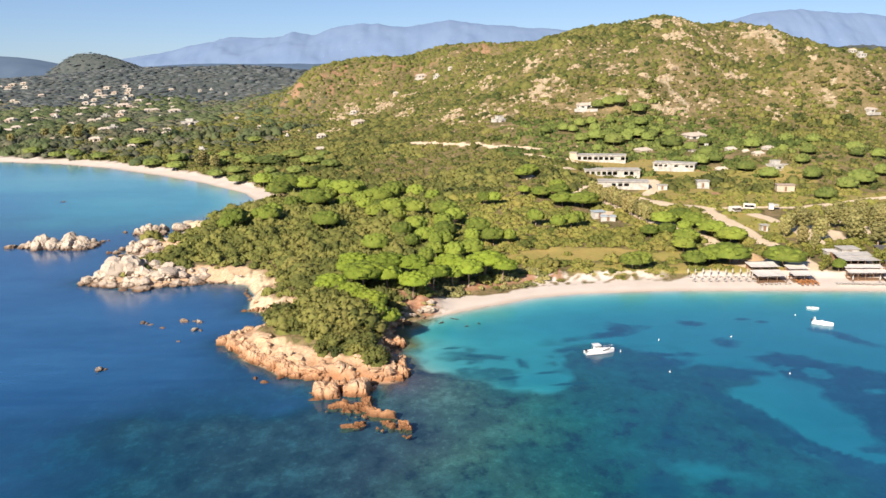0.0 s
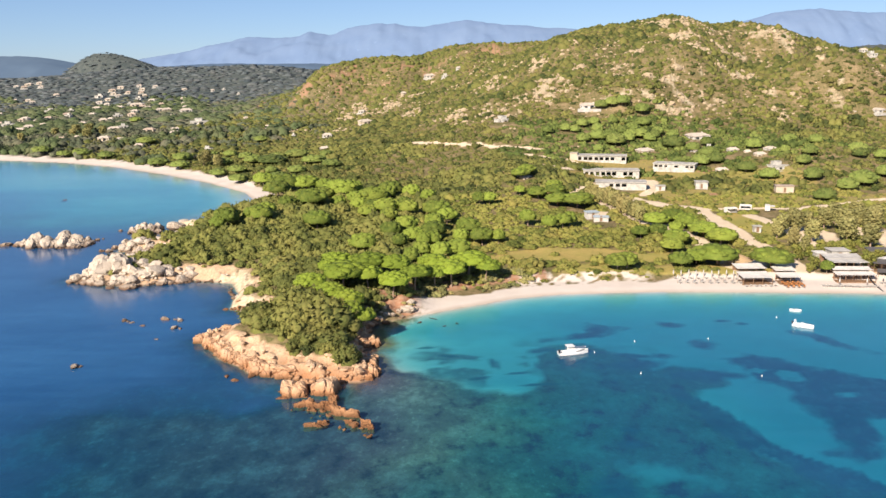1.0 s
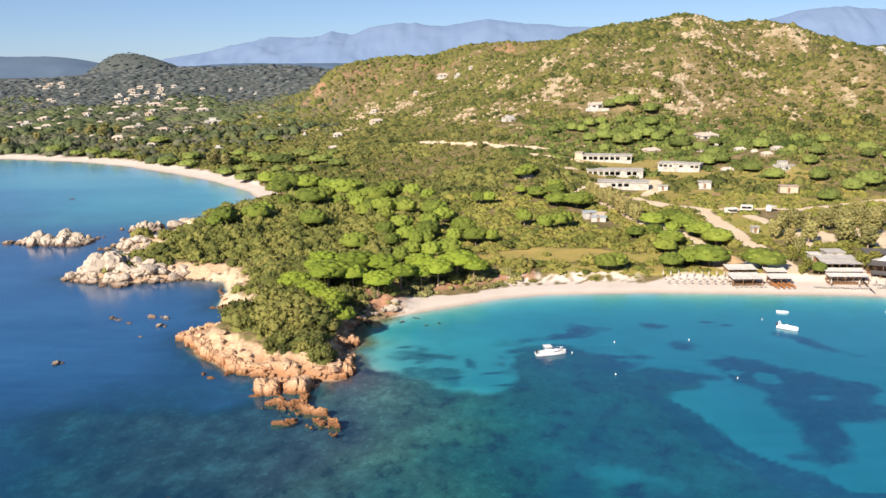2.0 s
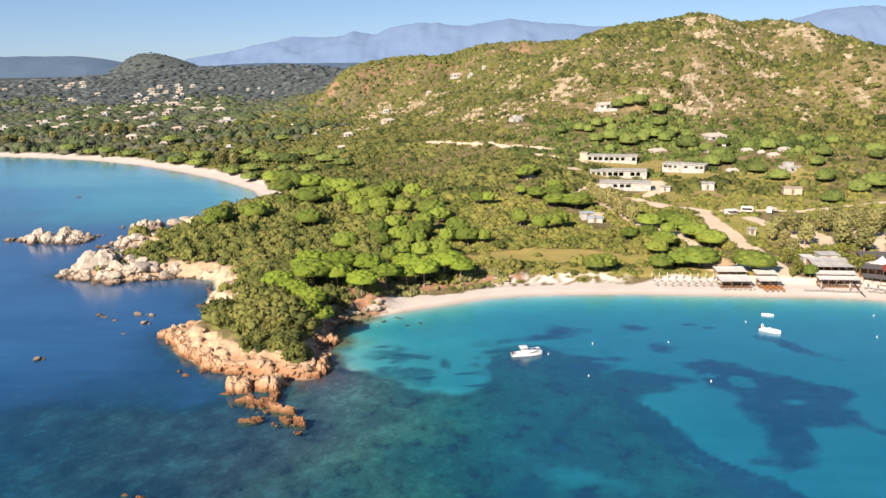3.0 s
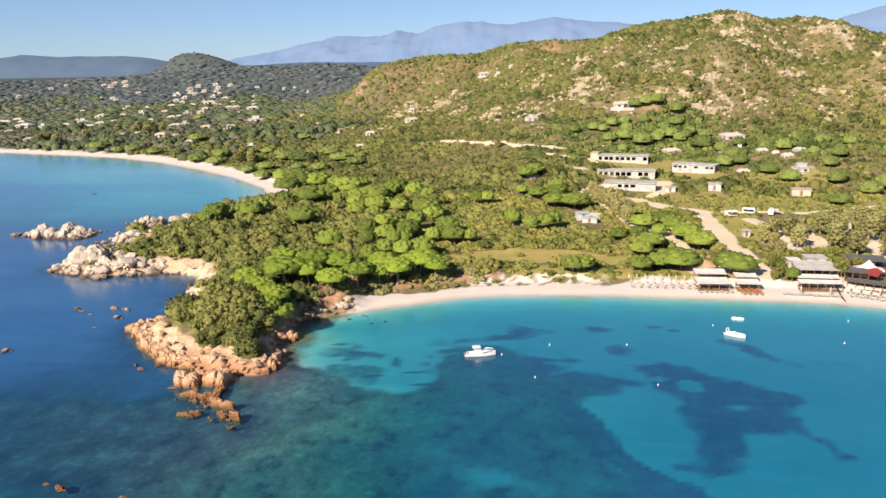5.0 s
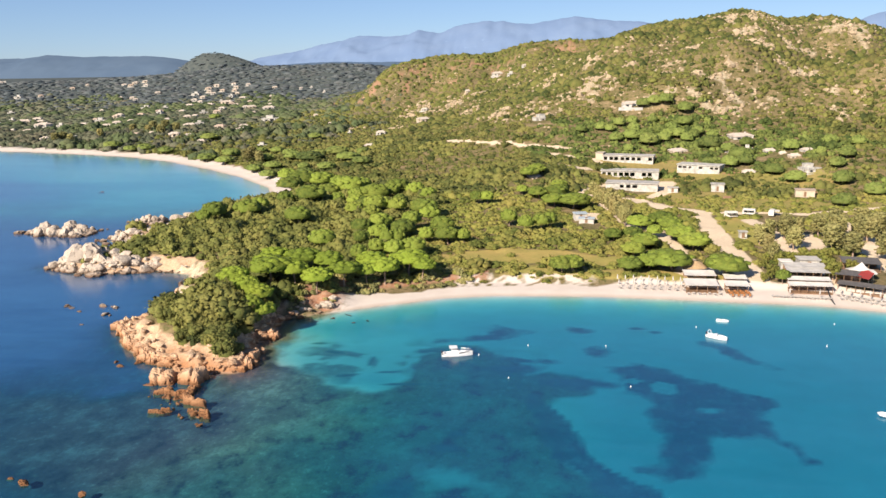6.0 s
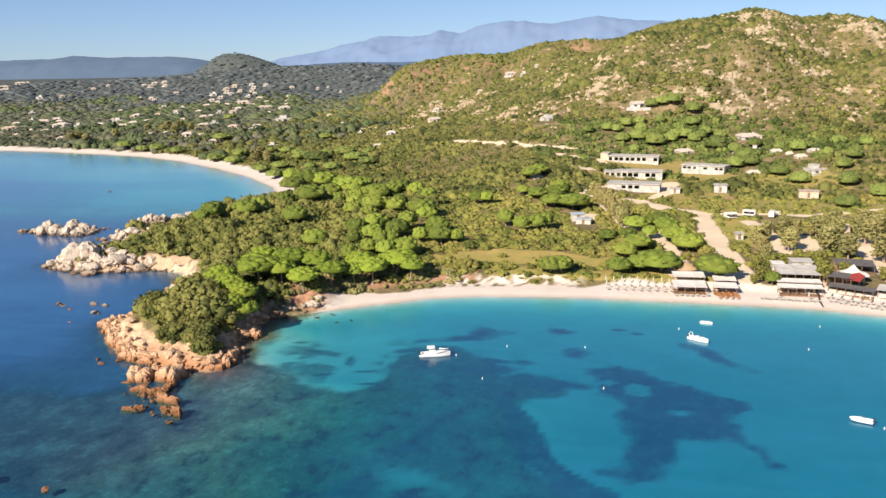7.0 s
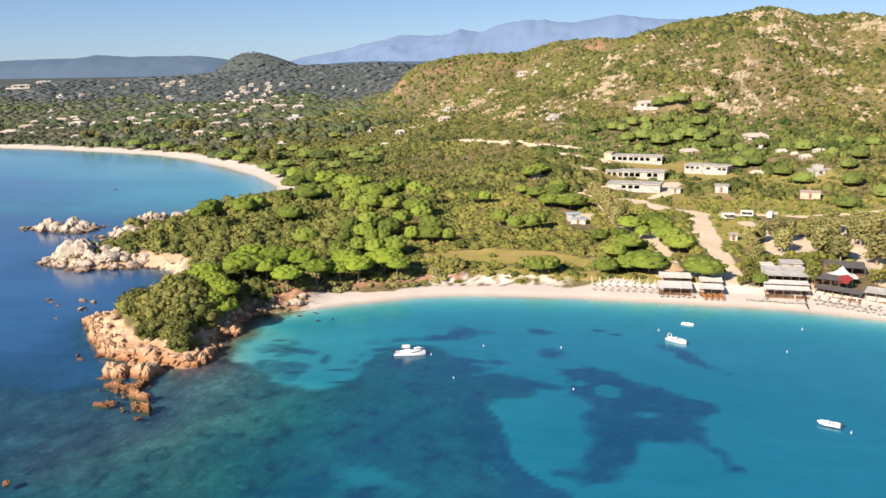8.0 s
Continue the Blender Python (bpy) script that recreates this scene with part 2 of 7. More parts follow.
def land(x, y):
    """Height of the ground, and the distance inland."""
    x, y = np.asarray(x, float), np.asarray(y, float)
    d = inland(x, y)
    d = d + smooth(60, 20, np.abs(d)) * fbm(x, y, 7, 3, 5) * np.where((x < -2) & (y < 300), 1.1, 0.25)
    rocky = smooth(6, -4, x) * smooth(310, 285, y)
    sandy = 0.9 * (1 - np.exp(-np.maximum(d, 0) / 5)) + (1.1 + 0.5 * fbm(x, y, 9, 2, 3)) * smooth(9, 13, d)
    stony = 2.7 * (1 - np.exp(-np.maximum(d, 0) / 2.6)) + 0.5 * smooth(5, 14, d) + (0.5 * fbm(x, y, 4, 3, 8) + 0.45 * (np.abs(fbm(x, y, 2.6, 2, 9)) * 2 - 0.6)) * smooth(0, 2, d) * smooth(12, 6, d)
    z = np.where(rocky > 0, rocky * stony + (1 - rocky) * sandy, sandy)
    tip = smooth(0, 0.8, d) * smooth(7.5, 4.5, d) * smooth(2, -4, x) * smooth(310, 285, y)
    z = z + np.where(tip > 0, tip * (0.60 * joints(x, y, 2.6, 200) + 0.28 * joints(x, y, 1.2, 210)), 0)
    hill = 0
    for cx, cy, sx, sy, h in NEAR_HILLS + BACK_HILLS:
        hill = hill + h * np.exp(-((x - cx) / sx) ** 2 - ((y - cy) / sy) ** 2)
    for cx, cy, sx, sy, h in MOUNDS:
        z = z + h * np.exp(-((x - cx) / sx) ** 2 - ((y - cy) / sy) ** 2) * smooth(0, 8, d)
    z = z + 0.45 * smooth(9.0, 11.5, d + 1.5 * fbm(x, y, 6, 3, 65)) * smooth(16, 26, x) * smooth(70, 60, x) * smooth(280, 250, y)
    rough = np.clip(hill / 30, 0, 1)
    z = z + hill * smooth(0, 60, d) + rough * (1.3 * fbm(x, y, 30, 4, 11) + 1.2 * fbm(x, y, 90, 3, 21) * smooth(550, 800, y))
    z = z + 27 * smooth(1750, 2600, y) - (3 * smooth(900, 1250, y) + 2 * smooth(420, 520, y)) * np.clip(hill / 15, 0, 1) * smooth(20, 90, d)
    off = np.maximum(-d, 0)
    bed = -0.03 - 0.012 * np.minimum(off, 45) - 0.006 * np.minimum(np.maximum(off - 45, 0), 60) - rocky * 0.5 * smooth(0, 6, off) + 0.05 * fbm(x, y, 6, 3, 4)
    return np.where(d > 0, z, np.minimum(bed, -0.02)), d


def ground_z(x, y):
    return float(land(np.array([x]), np.array([y]))[0][0])


def mesh_of(name, verts, faces, material, attrs=None, soft=True):
    """One mesh object from arrays of corners and of faces of one size."""
    me = bpy.data.meshes.new(name)
    verts, faces = np.ascontiguousarray(verts, np.float32), np.ascontiguousarray(faces, np.int32)
    n, k = faces.shape
    me.vertices.add(len(verts))
    me.vertices.foreach_set("co", verts.ravel())
    me.loops.add(n * k)
    me.loops.foreach_set("vertex_index", faces.ravel())
    me.polygons.add(n)
    me.polygons.foreach_set("loop_start", np.arange(0, n * k, k, dtype=np.int32))
    me.polygons.foreach_set("loop_total", np.full(n, k, np.int32))
    me.polygons.foreach_set("use_smooth", np.full(n, soft))
    for key, values in (attrs or {}).items():
        values = np.ascontiguousarray(values, np.float32)
        if values.ndim == 1:
            me.attributes.new(key, "FLOAT", "POINT").data.foreach_set("value", values)
        else:
            me.attributes.new(key, "FLOAT_COLOR", "POINT").data.foreach_set("color", np.concatenate([values, np.ones((len(values), 1), np.float32)], 1).ravel())
    me.materials.append(material)
    me.update(calc_edges=True)
    return new(name, me)


def lines(a, b, step, lo, hi, grow):
    """Grid lines: even between a and b, then wider and wider out to lo and hi."""
    mid = list(np.arange(a, b + step / 2, step))
    up, s = [], step
    while (up[-1] if up else mid[-1]) < hi:
        s *= grow
        up.append((up[-1] if up else mid[-1]) + s)
    down, s = [], step
    while (down[-1] if down else mid[0]) > lo:
        s *= grow * 1.03
        down.append((down[-1] if down else mid[0]) - s)
    return np.array(down[::-1] + mid + up)


XS = lines(-112, 150, 1.1, -4600, 4600, 1.03)
XS = np.concatenate([XS[XS < -50], np.arange(-50, 0, 0.42), XS[XS > 0.3]])
YS = lines(92, 300, 1.0, -4600, 4900, 1.017)
YS = np.concatenate([YS[YS < 138], np.arange(138, 176, 0.42), np.arange(176, 190, 0.7), YS[YS > 190.4]])
GX, GY = np.meshgrid(XS, YS)
GZ, GD = land(GX.ravel(), GY.ravel())
GZ, GD = GZ.reshape(GX.shape), GD.reshape(GX.shape)


def near_line(x, y, pts, half, wob=0.0):
    """1 on a track of that half width, 0 beside it."""
    best = np.full(x.shape, 1e9)
    for (ax, ay), (bx, by) in zip(pts, pts[1:]):
        ex, ey = bx - ax, by - ay
        k = np.clip(((x - ax) * ex + (y - ay) * ey) / (ex * ex + ey * ey), 0, 1)
        best = np.minimum(best, np.hypot(x - ax - k * ex, y - ay - k * ey))
    return smooth(half + 0.8, half - 0.4, best + wob * fbm(x, y, 5, 2, 31))


def blob(x, y, cx, cy, rx, ry, turn=0, ragged=0.35, size=6.0, seed=40, soft=0.15):
    c, s = math.cos(radians(turn)), math.sin(radians(turn))
    u, v = ((x - cx) * c + (y - cy) * s) / rx, (-(x - cx) * s + (y - cy) * c) / ry
    return smooth(1 + soft, 1 - soft, np.hypot(u, v) + ragged * fbm(x, y, size, 4, seed))


TRACKS = [([(83, 326), (92, 312), (103, 304), (103, 282), (102.5, 248), (102.5, 221), (103, 202)], 3.5),
          ([(84, 274), (87, 246), (88, 228), (88, 214)], 2.6), ([(69, 318), (73, 295), (76, 279), (84, 270)], 1.5),
          ([(103, 304), (140, 300), (180, 318), (240, 330)], 1.6), ([(83, 326), (60, 332), (73, 352)], 1.5),
          ([(-38, 500), (-20, 473), (-4, 455), (20, 438)], 2.0), ([(24, 437), (40, 430), (60, 424)], 2.0), ([(36, 421), (52, 414), (68, 407), (72, 400)], 2.0), ([(48, 372), (58, 374), (66, 378)], 2.2), ([(98, 362), (97, 352), (95, 345)], 2.5), ([(100, 362), (98, 345), (90, 333)], 2.5),
          ([(120, 205), (119, 240), (122, 262), (118, 290)], 2.5), ([(140, 212), (142, 250), (146, 285)], 3.0)]
BARE = [(43, 632, 8, 16, 0), (69, 519, 11, 9, 0), (52, 511, 11, 5, 0), (16, 516, 10, 9, 0), (76, 538, 5, 8, 0), (74, 588, 4, 12, 0), (94, 589, 6, 5, 0), (92, 551, 4, 7, 0), (118, 529, 8, 8, 0), (113, 487, 7, 4, 0), (122, 482, 6, 4, 0), (137, 483, 7, 4, 0), (143, 510, 8, 5, 0), (153, 506, 7, 4, 0), (159, 518, 6, 4, 0), (178, 586, 7, 10, 0), (162, 526, 4, 4, 0), (154, 528, 5, 4, 0)]
BARE += [(41, 498, 8, 6, 0), (28, 505, 8, 5, 0), (135, 559, 4, 7, 0), (172, 636, 7, 7, 0), (193, 636, 8, 12, 0), (202, 589, 3, 6, 0), (215, 616, 4, 4, 0), (229, 599, 6, 5, 0), (212, 585, 4, 4, 0), (246, 608, 10, 13, 0), (188, 536, 5, 4, 0), (198, 537, 8, 6, 0), (177, 498, 8, 4, 0), (212, 514, 4, 4, 0), (157, 496, 11, 5, 0), (231, 578, 4, 4, 0), (147, 494, 5, 4, 0), (-76, 716, 9, 7, 0), (-58, 692, 6, 5, 0), (-42, 694, 6, 7, 0)]
BARE += [(-25, 716, 10, 5, 0), (-19, 654, 6, 8, 0), (-74, 686, 7, 6, 0), (-112, 633, 7, 5, 0), (-75, 623, 5, 6, 0), (-70, 724, 5, 5, 0), (247, 503, 6, 4, 0), (224, 505, 3, 4, 0), (277, 512, 6, 4, 0), (209, 491, 5, 4, 0), (250, 595, 7, 4, 0), (242, 527, 4, 4, 0)]
RED = [(-233, 846, 16, 30, 0), (-130, 744, 11, 9, 0), (-186, 869, 8, 26, 0), (-227, 1048, 11, 24, 0), (-111, 735, 12, 6, 0), (-66, 762, 12, 8, 0), (-45, 762, 9, 9, 0), (-112, 762, 9, 6, 0), (-87, 749, 8, 6, 0), (-126, 765, 6, 20, 0), (35, 716, 8, 10, 0), (61, 887, 14, 30, 0), (-9, 774, 11, 6, 0), (31, 413, 3, 6, 0), (131, 374, 6, 4, 0), (119, 334, 5, 3, 0), (148, 340, 12, 3, 0), (170, 330, 8, 3, 0), (-25, 792, 40, 14, 0), (25, 765, 30, 12, 0), (45, 805, 36, 16, 0), (-90, 780, 26, 14, 0)]
WEEDS = [(36, 166, 8, 2.4, 20), (41, 171, 3.5, 3.0, 0), (58, 174, 2.6, 1.8, 0), (62, 161, 3.2, 2.4, 0), (89, 161, 8, 1.7, -52), (46, 155, 6, 1.3, -5), (70, 176, 2.2, 1.0, 0), (74, 174, 1.5, 0.8, 0), (44, 150, 5, 3, 0), (57, 144.2, 6, 2.2, -6), (28, 158, 3, 1.6, 10), (14, 143, 2.2, 0.7, 25), (25, 140, 4, 0.7, 8), (21, 145.5, 2, 0.6, 14), (17, 150.5, 0.8, 2.2, 10), (3, 160, 2.2, 0.7, 0), (8, 155, 2.2, 0.6, -10), (36, 116, 2, 1.2, 0), (38, 121, 2.4, 1.0, 0), (31, 103, 3.5, 2.4, 0), (44, 100, 3, 2, 0), (66, 113, 2.2, 1.2, 0)]
MEADOW = [(63, 153), (65.5, 154), (69.2, 156), (73.1, 154.4), (77.5, 149), (83.1, 145.8), (87, 142.8), (91.3, 139.9), (90.7, 136.6), (86.7, 136), (87.2, 131.8), (88.6, 126.1), (90.3, 121), (91.2, 117.5), (89.5, 117.6), (86.7, 123), (84.6, 125.5), (81.6, 124.2), (77.9, 123.8), (74.7, 118.3), (71.8, 110.8), (69, 109.6), (69.2, 116.4), (69.7, 123.2), (69.2, 132.2), (68.2, 138.9), (65, 142)]
REEF = [(-90, 60), (-60, 128), (-30, 128), (-12, 134), (-8, 141), (-6, 150), (-3.5, 152), (1.7, 147.5), (6.8, 142.5), (13, 135.5), (19, 137), (25, 138.5), (26.3, 143), (24.5, 148), (27, 155), (29, 160.5), (36, 161), (42, 157), (46.5, 153), (47.5, 147.5), (52, 149.5), (57, 148.5), (61, 146), (59.5, 140.5), (53, 137), (52, 128.7), (54.2, 120.4), (56, 114), (61.4, 107.7), (67, 103), (82, 97), (100, 86), (100, 40)]


def poly_mask(x, y, pts, ragged, size, seed, edge=0.6):
    best = np.full(x.shape, 1e18)
    inside = np.zeros(x.shape, bool)
    for (ax, ay), (bx, by) in zip(pts, pts[1:] + pts[:1]):
        ex, ey = bx - ax, by - ay
        k = np.clip(((x - ax) * ex + (y - ay) * ey) / (ex * ex + ey * ey), 0, 1)
        best = np.minimum(best, (x - ax - k * ex) ** 2 + (y - ay - k * ey) ** 2)
        if ay != by:
            inside ^= ((ay > y) != (by > y)) & (x < ex * (y - ay) / ey + ax)
    return smooth(-edge, edge, np.where(inside, 1, -1) * np.sqrt(best) + ragged * fbm(x, y, size, 4, seed))


def cover(x, y, z, d):
    """What lies on the ground: (sand, bare granite, dry grass), (track, weed, red soil)."""
    rocky = smooth(6, -4, x) * smooth(310, 285, y)
    edge = 2.0 * fbm(x, y, 9, 3, 60)
    wide = 9.0 + 4.5 * smooth(54, 78, x) + 4.0 * smooth(330, 400, y)
    sand = smooth(wide, wide - 3.4, d + 1.5 * edge)
    dune = smooth(20, 30, x) * smooth(68, 56, x) * smooth(14.5, 11.5, d + edge) * smooth(280, 250, y)
    sand = np.maximum(sand, 0.8 * dune * smooth(-0.25, 0.15, fbm(x, y, 1.6, 4, 61)))
    sand = sand * (1 - rocky) * (d > -1) + (d <= 0) * (1 - rocky * smooth(8, 0, -d))
    cove = blob(x, y, -52, 208, 14, 8, 30, 0.2, 5, 71) + blob(x, y, -40, 193, 8, 7, 0, 0.2, 5, 72) + blob(x, y, -89, 293, 6, 5, 0, 0.2, 5, 73)
    sand = np.clip(sand, 0, 1)
    cove = np.clip(cove, 0, 1) * (d > -1)
    cove = cove * smooth(6.5, 4.0, d + 1.2 * edge)
    bare = rocky * smooth(7.5, 5.0, d + 0.8 * edge) * (d > -6) * (1 - 0.9 * cove) * (1 - smooth(170, 177, y) * smooth(-13, -8, x))
    for b in BARE:
        bare = np.maximum(bare, 0.8 * blob(x, y, b[0], b[1], 1.5 * b[2], 1.5 * b[3], 0, 1.1, 9, 44) * smooth(-0.25, 0.25, fbm(x, y, 6, 3, 45)))
    field = np.maximum(blob(x, y, 40, 231, 21, 9, 8, 0.25, 8, 50), blob(x, y, 63, 229, 12, 6, 0, 0.3, 8, 51))
    for f in ((80, 363, 30, 12, -20), (113, 370, 28, 12, -15), (92, 392, 24, 8, -25), (150, 356, 30, 10, 0), (95, 402, 22, 7, -15), (108, 336, 22, 7, 0), (112, 272, 9, 20, 0), (130, 318, 34, 14, 0), (200, 318, 40, 16, 0), (215, 250, 30, 10, 0)):
        field = np.maximum(field, np.where(y > 300, 0.58, 0.8) * blob(x, y, *f, 0.7, 9, 53))
    strip = smooth(10, 12, d) * smooth(24, 18, d + 5 * fbm(x, y, 12, 3, 56)) * smooth(30, 45, x) * smooth(104, 96, x) * (y < 260)
    field = np.maximum(field, 0.75 * strip)
    track = 0
    for pts, half in TRACKS:
        track = np.maximum(track, near_line(x, y, pts, half, 0.8))
    for b in ((90, 219, 6, 6), (65, 294, 5, 6), (128, 258, 5, 14), (149, 248, 5, 20)):
        track = np.maximum(track, 0.9 * blob(x, y, *b, 0, 0.35, 6, 74))
    track = np.maximum(track, 0.62 * cove)
    weed = 0
    for w in WEEDS:
        weed = np.maximum(weed, blob(x, y, *w, 1.1, 4.0, 80, 0.75))
    weed = np.maximum(weed, poly_mask(x, y, MEADOW, 2.4, 4, 84, 1.5) * (1 - 0.75 * blob(x, y, 72.5, 143.5, 2.2, 2.6, 0, 0.6, 4, 86)) * (1 - 0.7 * blob(x, y, 78.8, 134.6, 1.8, 1.0, 0, 0.4, 4, 87)) * (1 - 0.6 * blob(x, y, 67.2, 146.4, 1.2, 1.4, 0, 0.5, 4, 88)))
    weed = np.maximum(weed, 0.95 * near_line(x, y, [(49, 138), (52, 126), (56, 116), (61, 108), (69, 102), (84, 96)], 2.3, 2.2))
    off = np.where((x < -3) | ((x < 9) & (y < 158)), smooth(0.3, -1.0, d), smooth(-0.5, -4, d))
    shelf = poly_mask(x, y, REEF, 3.2, 7, 91, 1.5)
    shelf = np.maximum(shelf, 0.4 * blob(x, y, 38, 155, 12, 6, 0, 0.8, 5, 97, 0.5))
    shelf = np.maximum(shelf, blob(x, y, 11, 149, 20, 12, 10, 0.5, 5, 96, 0.6) * (0.18 + 0.6 * smooth(-0.05, 0.25, fbm(x, 1.4 * y, 6.0, 5, 98))))
    shelf = np.maximum(shelf * (1 - 0.6 * blob(x, y, 40, 106.5, 5, 2.8, -20, 1.2, 4, 94, 0.7)), smooth(-4, -12, x) * smooth(350, 265, y + 25 * fbm(x, y, 40, 3, 64))) * off
    weed = weed * 0.92 * off
    red = 1.0 * blob(x, y, -3.5, 186, 5.5, 5.5, 0, 0.4, 5, 75) + 0.7 * smooth(9, 11, d) * smooth(18, 14, d) * (x > -2) * (x < 35) * (y < 230)
    for r in RED:
        red = np.maximum(red, np.where(y > 600, 0.6, 0.9) * blob(x, y, *r, 1.4, 8, 76) * smooth(-0.12, 0.14, fbm(x, y, 6, 4, 77)))
    red = np.clip(red, 0, 1)
    return np.stack([np.clip(sand, 0, 1), np.clip(bare, 0, 1), np.clip(field, 0, 1)], -1), np.stack([np.clip(track, 0, 1), np.clip(weed, 0, 1), red], -1), np.clip(shelf, 0, 1)


C1, C2, C3 = cover(GX.ravel(), GY.ravel(), GZ.ravel(), GD.ravel())
ny, nx = GX.shape
quad = (np.arange(ny - 1)[:, None] * nx + np.arange(nx - 1)[None, :]).ravel()
quads = np.stack([quad, quad + 1, quad + nx + 1, quad + nx], 1)


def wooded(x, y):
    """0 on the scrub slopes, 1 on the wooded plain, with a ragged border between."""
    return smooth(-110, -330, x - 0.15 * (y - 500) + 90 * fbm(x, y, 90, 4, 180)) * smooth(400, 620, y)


def low_z(t):
    sep = t.nodes.new("ShaderNodeSeparateXYZ")
    ln(t, t.nodes.new("ShaderNodeNewGeometry").outputs["Position"], sep.inputs[0])
    return sep.outputs[2]


def ground_mat():
    m, t, b = mat("ground_cover")
    a1, a2 = attr(t, "cover_a"), attr(t, "cover_b")
    s1, s2 = t.nodes.new("ShaderNodeSeparateColor"), t.nodes.new("ShaderNodeSeparateColor")
    ln(t, a1.outputs["Color"], s1.inputs[0])
    ln(t, a2.outputs["Color"], s2.inputs[0])
    n0, n1, n2, n3 = grain(t, 0.02, 5, 0.6), grain(t, 0.12, 6, 0.65), grain(t, 0.9, 5, 0.65), grain(t, 5.0, 4, 0.6)
    soil = mixc(t, ramp(t, n1, 0.35, 0.65), (0.135, 0.112, 0.050), (0.250, 0.180, 0.098))
    soil = mixc(t, ramp(t, n2, 0.45, 0.7), soil, (0.058, 0.070, 0.020))
    soil = mixc(t, math_n(t, "MULTIPLY", ramp(t, n1, 0.54, 0.70), 0.45), soil, (0.330, 0.235, 0.140))
    grass = mixc(t, ramp(t, n1, 0.38, 0.62), (0.400, 0.290, 0.098), (0.320, 0.262, 0.080))
    grass = mixc(t, math_n(t, "MULTIPLY", ramp(t, n2, 0.45, 0.75), 0.6), grass, (0.240, 0.205, 0.055))
    grass = mixc(t, math_n(t, "MULTIPLY", ramp(t, n0, 0.48, 0.6), 0.5), grass, (0.240, 0.250, 0.055))
    red = mixc(t, ramp(t, n2, 0.35, 0.7), (0.30, 0.140, 0.078), (0.39, 0.255, 0.175))
    track = mixc(t, ramp(t, n2, 0.35, 0.7), (0.60, 0.47, 0.325), (0.68, 0.55, 0.40))
    rock = mixc(t, ramp(t, n2, 0.3, 0.7), (0.46, 0.305, 0.19), (0.555, 0.40, 0.27))
    low = math_n(t, "ADD", low_z(t), math_n(t, "MULTIPLY", n1, -3.0))
    tip_y = t.nodes.new("ShaderNodeSeparateXYZ")
    ln(t, t.nodes.new("ShaderNodeNewGeometry").outputs["Position"], tip_y.inputs[0])
    rock = mixc(t, math_n(t, "MULTIPLY", math_n(t, "SUBTRACT", 1.0, ramp(t, low, -1.0, 1.3)), ramp(t, tip_y.outputs[1], 195.0, 178.0)), rock, (0.34, 0.170, 0.085))
    rock = mixc(t, math_n(t, "MULTIPLY", ramp(t, n3, 0.5, 0.7), 0.4), rock, (0.30, 0.20, 0.125))
    rock = mixc(t, ramp(t, low_z(t), 6.0, 14.0), rock, mixc(t, ramp(t, n2, 0.3, 0.7), (0.36, 0.29, 0.19), (0.47, 0.40, 0.285)))
    seam = grain(t, 0.55, 4, 0.7)
    seam = math_n(t, "ABSOLUTE", math_n(t, "SUBTRACT", seam, 0.5))
    rock = mixc(t, math_n(t, "MULTIPLY", math_n(t, "SUBTRACT", 1.0, ramp(t, seam, 0.0, 0.022)), 0.55), rock, (0.13, 0.07, 0.04))
    sand = mixc(t, ramp(t, n1, 0.35, 0.65), (0.535, 0.46, 0.40), (0.60, 0.525, 0.465))
    sand = mixc(t, math_n(t, "MULTIPLY", ramp(t, n3, 0.45, 0.7), 0.3), sand, (0.50, 0.42, 0.355))
    weed = mixc(t, ramp(t, grain(t, 0.35, 5, 0.7), 0.4, 0.65), (0.012, 0.090, 0.100), (0.020, 0.135, 0.130))
    streak, broad = grain(t, 0.18, 7, 0.72, "pos", (1.15, 0.9, 1)), grain(t, 0.07, 4, 0.6)
    reef = mixc(t, ramp(t, broad, 0.35, 0.65), (0.082, 0.120, 0.092), (0.150, 0.182, 0.125))
    east = t.nodes.new("ShaderNodeSeparateXYZ")
    ln(t, t.nodes.new("ShaderNodeNewGeometry").outputs["Position"], east.inputs[0])
    brown = math_n(t, "MULTIPLY", math_n(t, "SUBTRACT", 1.0, ramp(t, math_n(t, "ADD", east.outputs[0], math_n(t, "MULTIPLY", broad, 30.0)), 4.0, 42.0)), 0.85)
    reef = mixc(t, brown, reef, (0.080, 0.046, 0.074))
    reef = mixc(t, math_n(t, "MULTIPLY", ramp(t, streak, 0.50, 0.66), ramp(t, broad, 0.3, 0.6)), reef, mixc(t, brown, (0.205, 0.245, 0.178), (0.165, 0.130, 0.170)))
    reef = mixc(t, math_n(t, "MULTIPLY", ramp(t, streak, 0.47, 0.36), 0.85), reef, (0.026, 0.030, 0.050))
    speck = grain(t, 0.95, 6, 0.75, "pos", (1.0, 0.75, 1))
    reef = mixc(t, math_n(t, "MULTIPLY", ramp(t, speck, 0.55, 0.66), math_n(t, "MULTIPLY", ramp(t, streak, 0.42, 0.55), 0.75)), reef, mixc(t, brown, (0.235, 0.280, 0.205), (0.195, 0.150, 0.170)))
    reef = mixc(t, math_n(t, "MULTIPLY", ramp(t, speck, 0.46, 0.37), 0.4), reef, (0.030, 0.036, 0.050))
    # Soil under the woods and far off takes a painted blue-grey distance haze.
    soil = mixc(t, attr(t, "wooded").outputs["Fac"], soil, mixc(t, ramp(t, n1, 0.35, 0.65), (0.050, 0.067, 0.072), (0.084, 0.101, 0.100)))
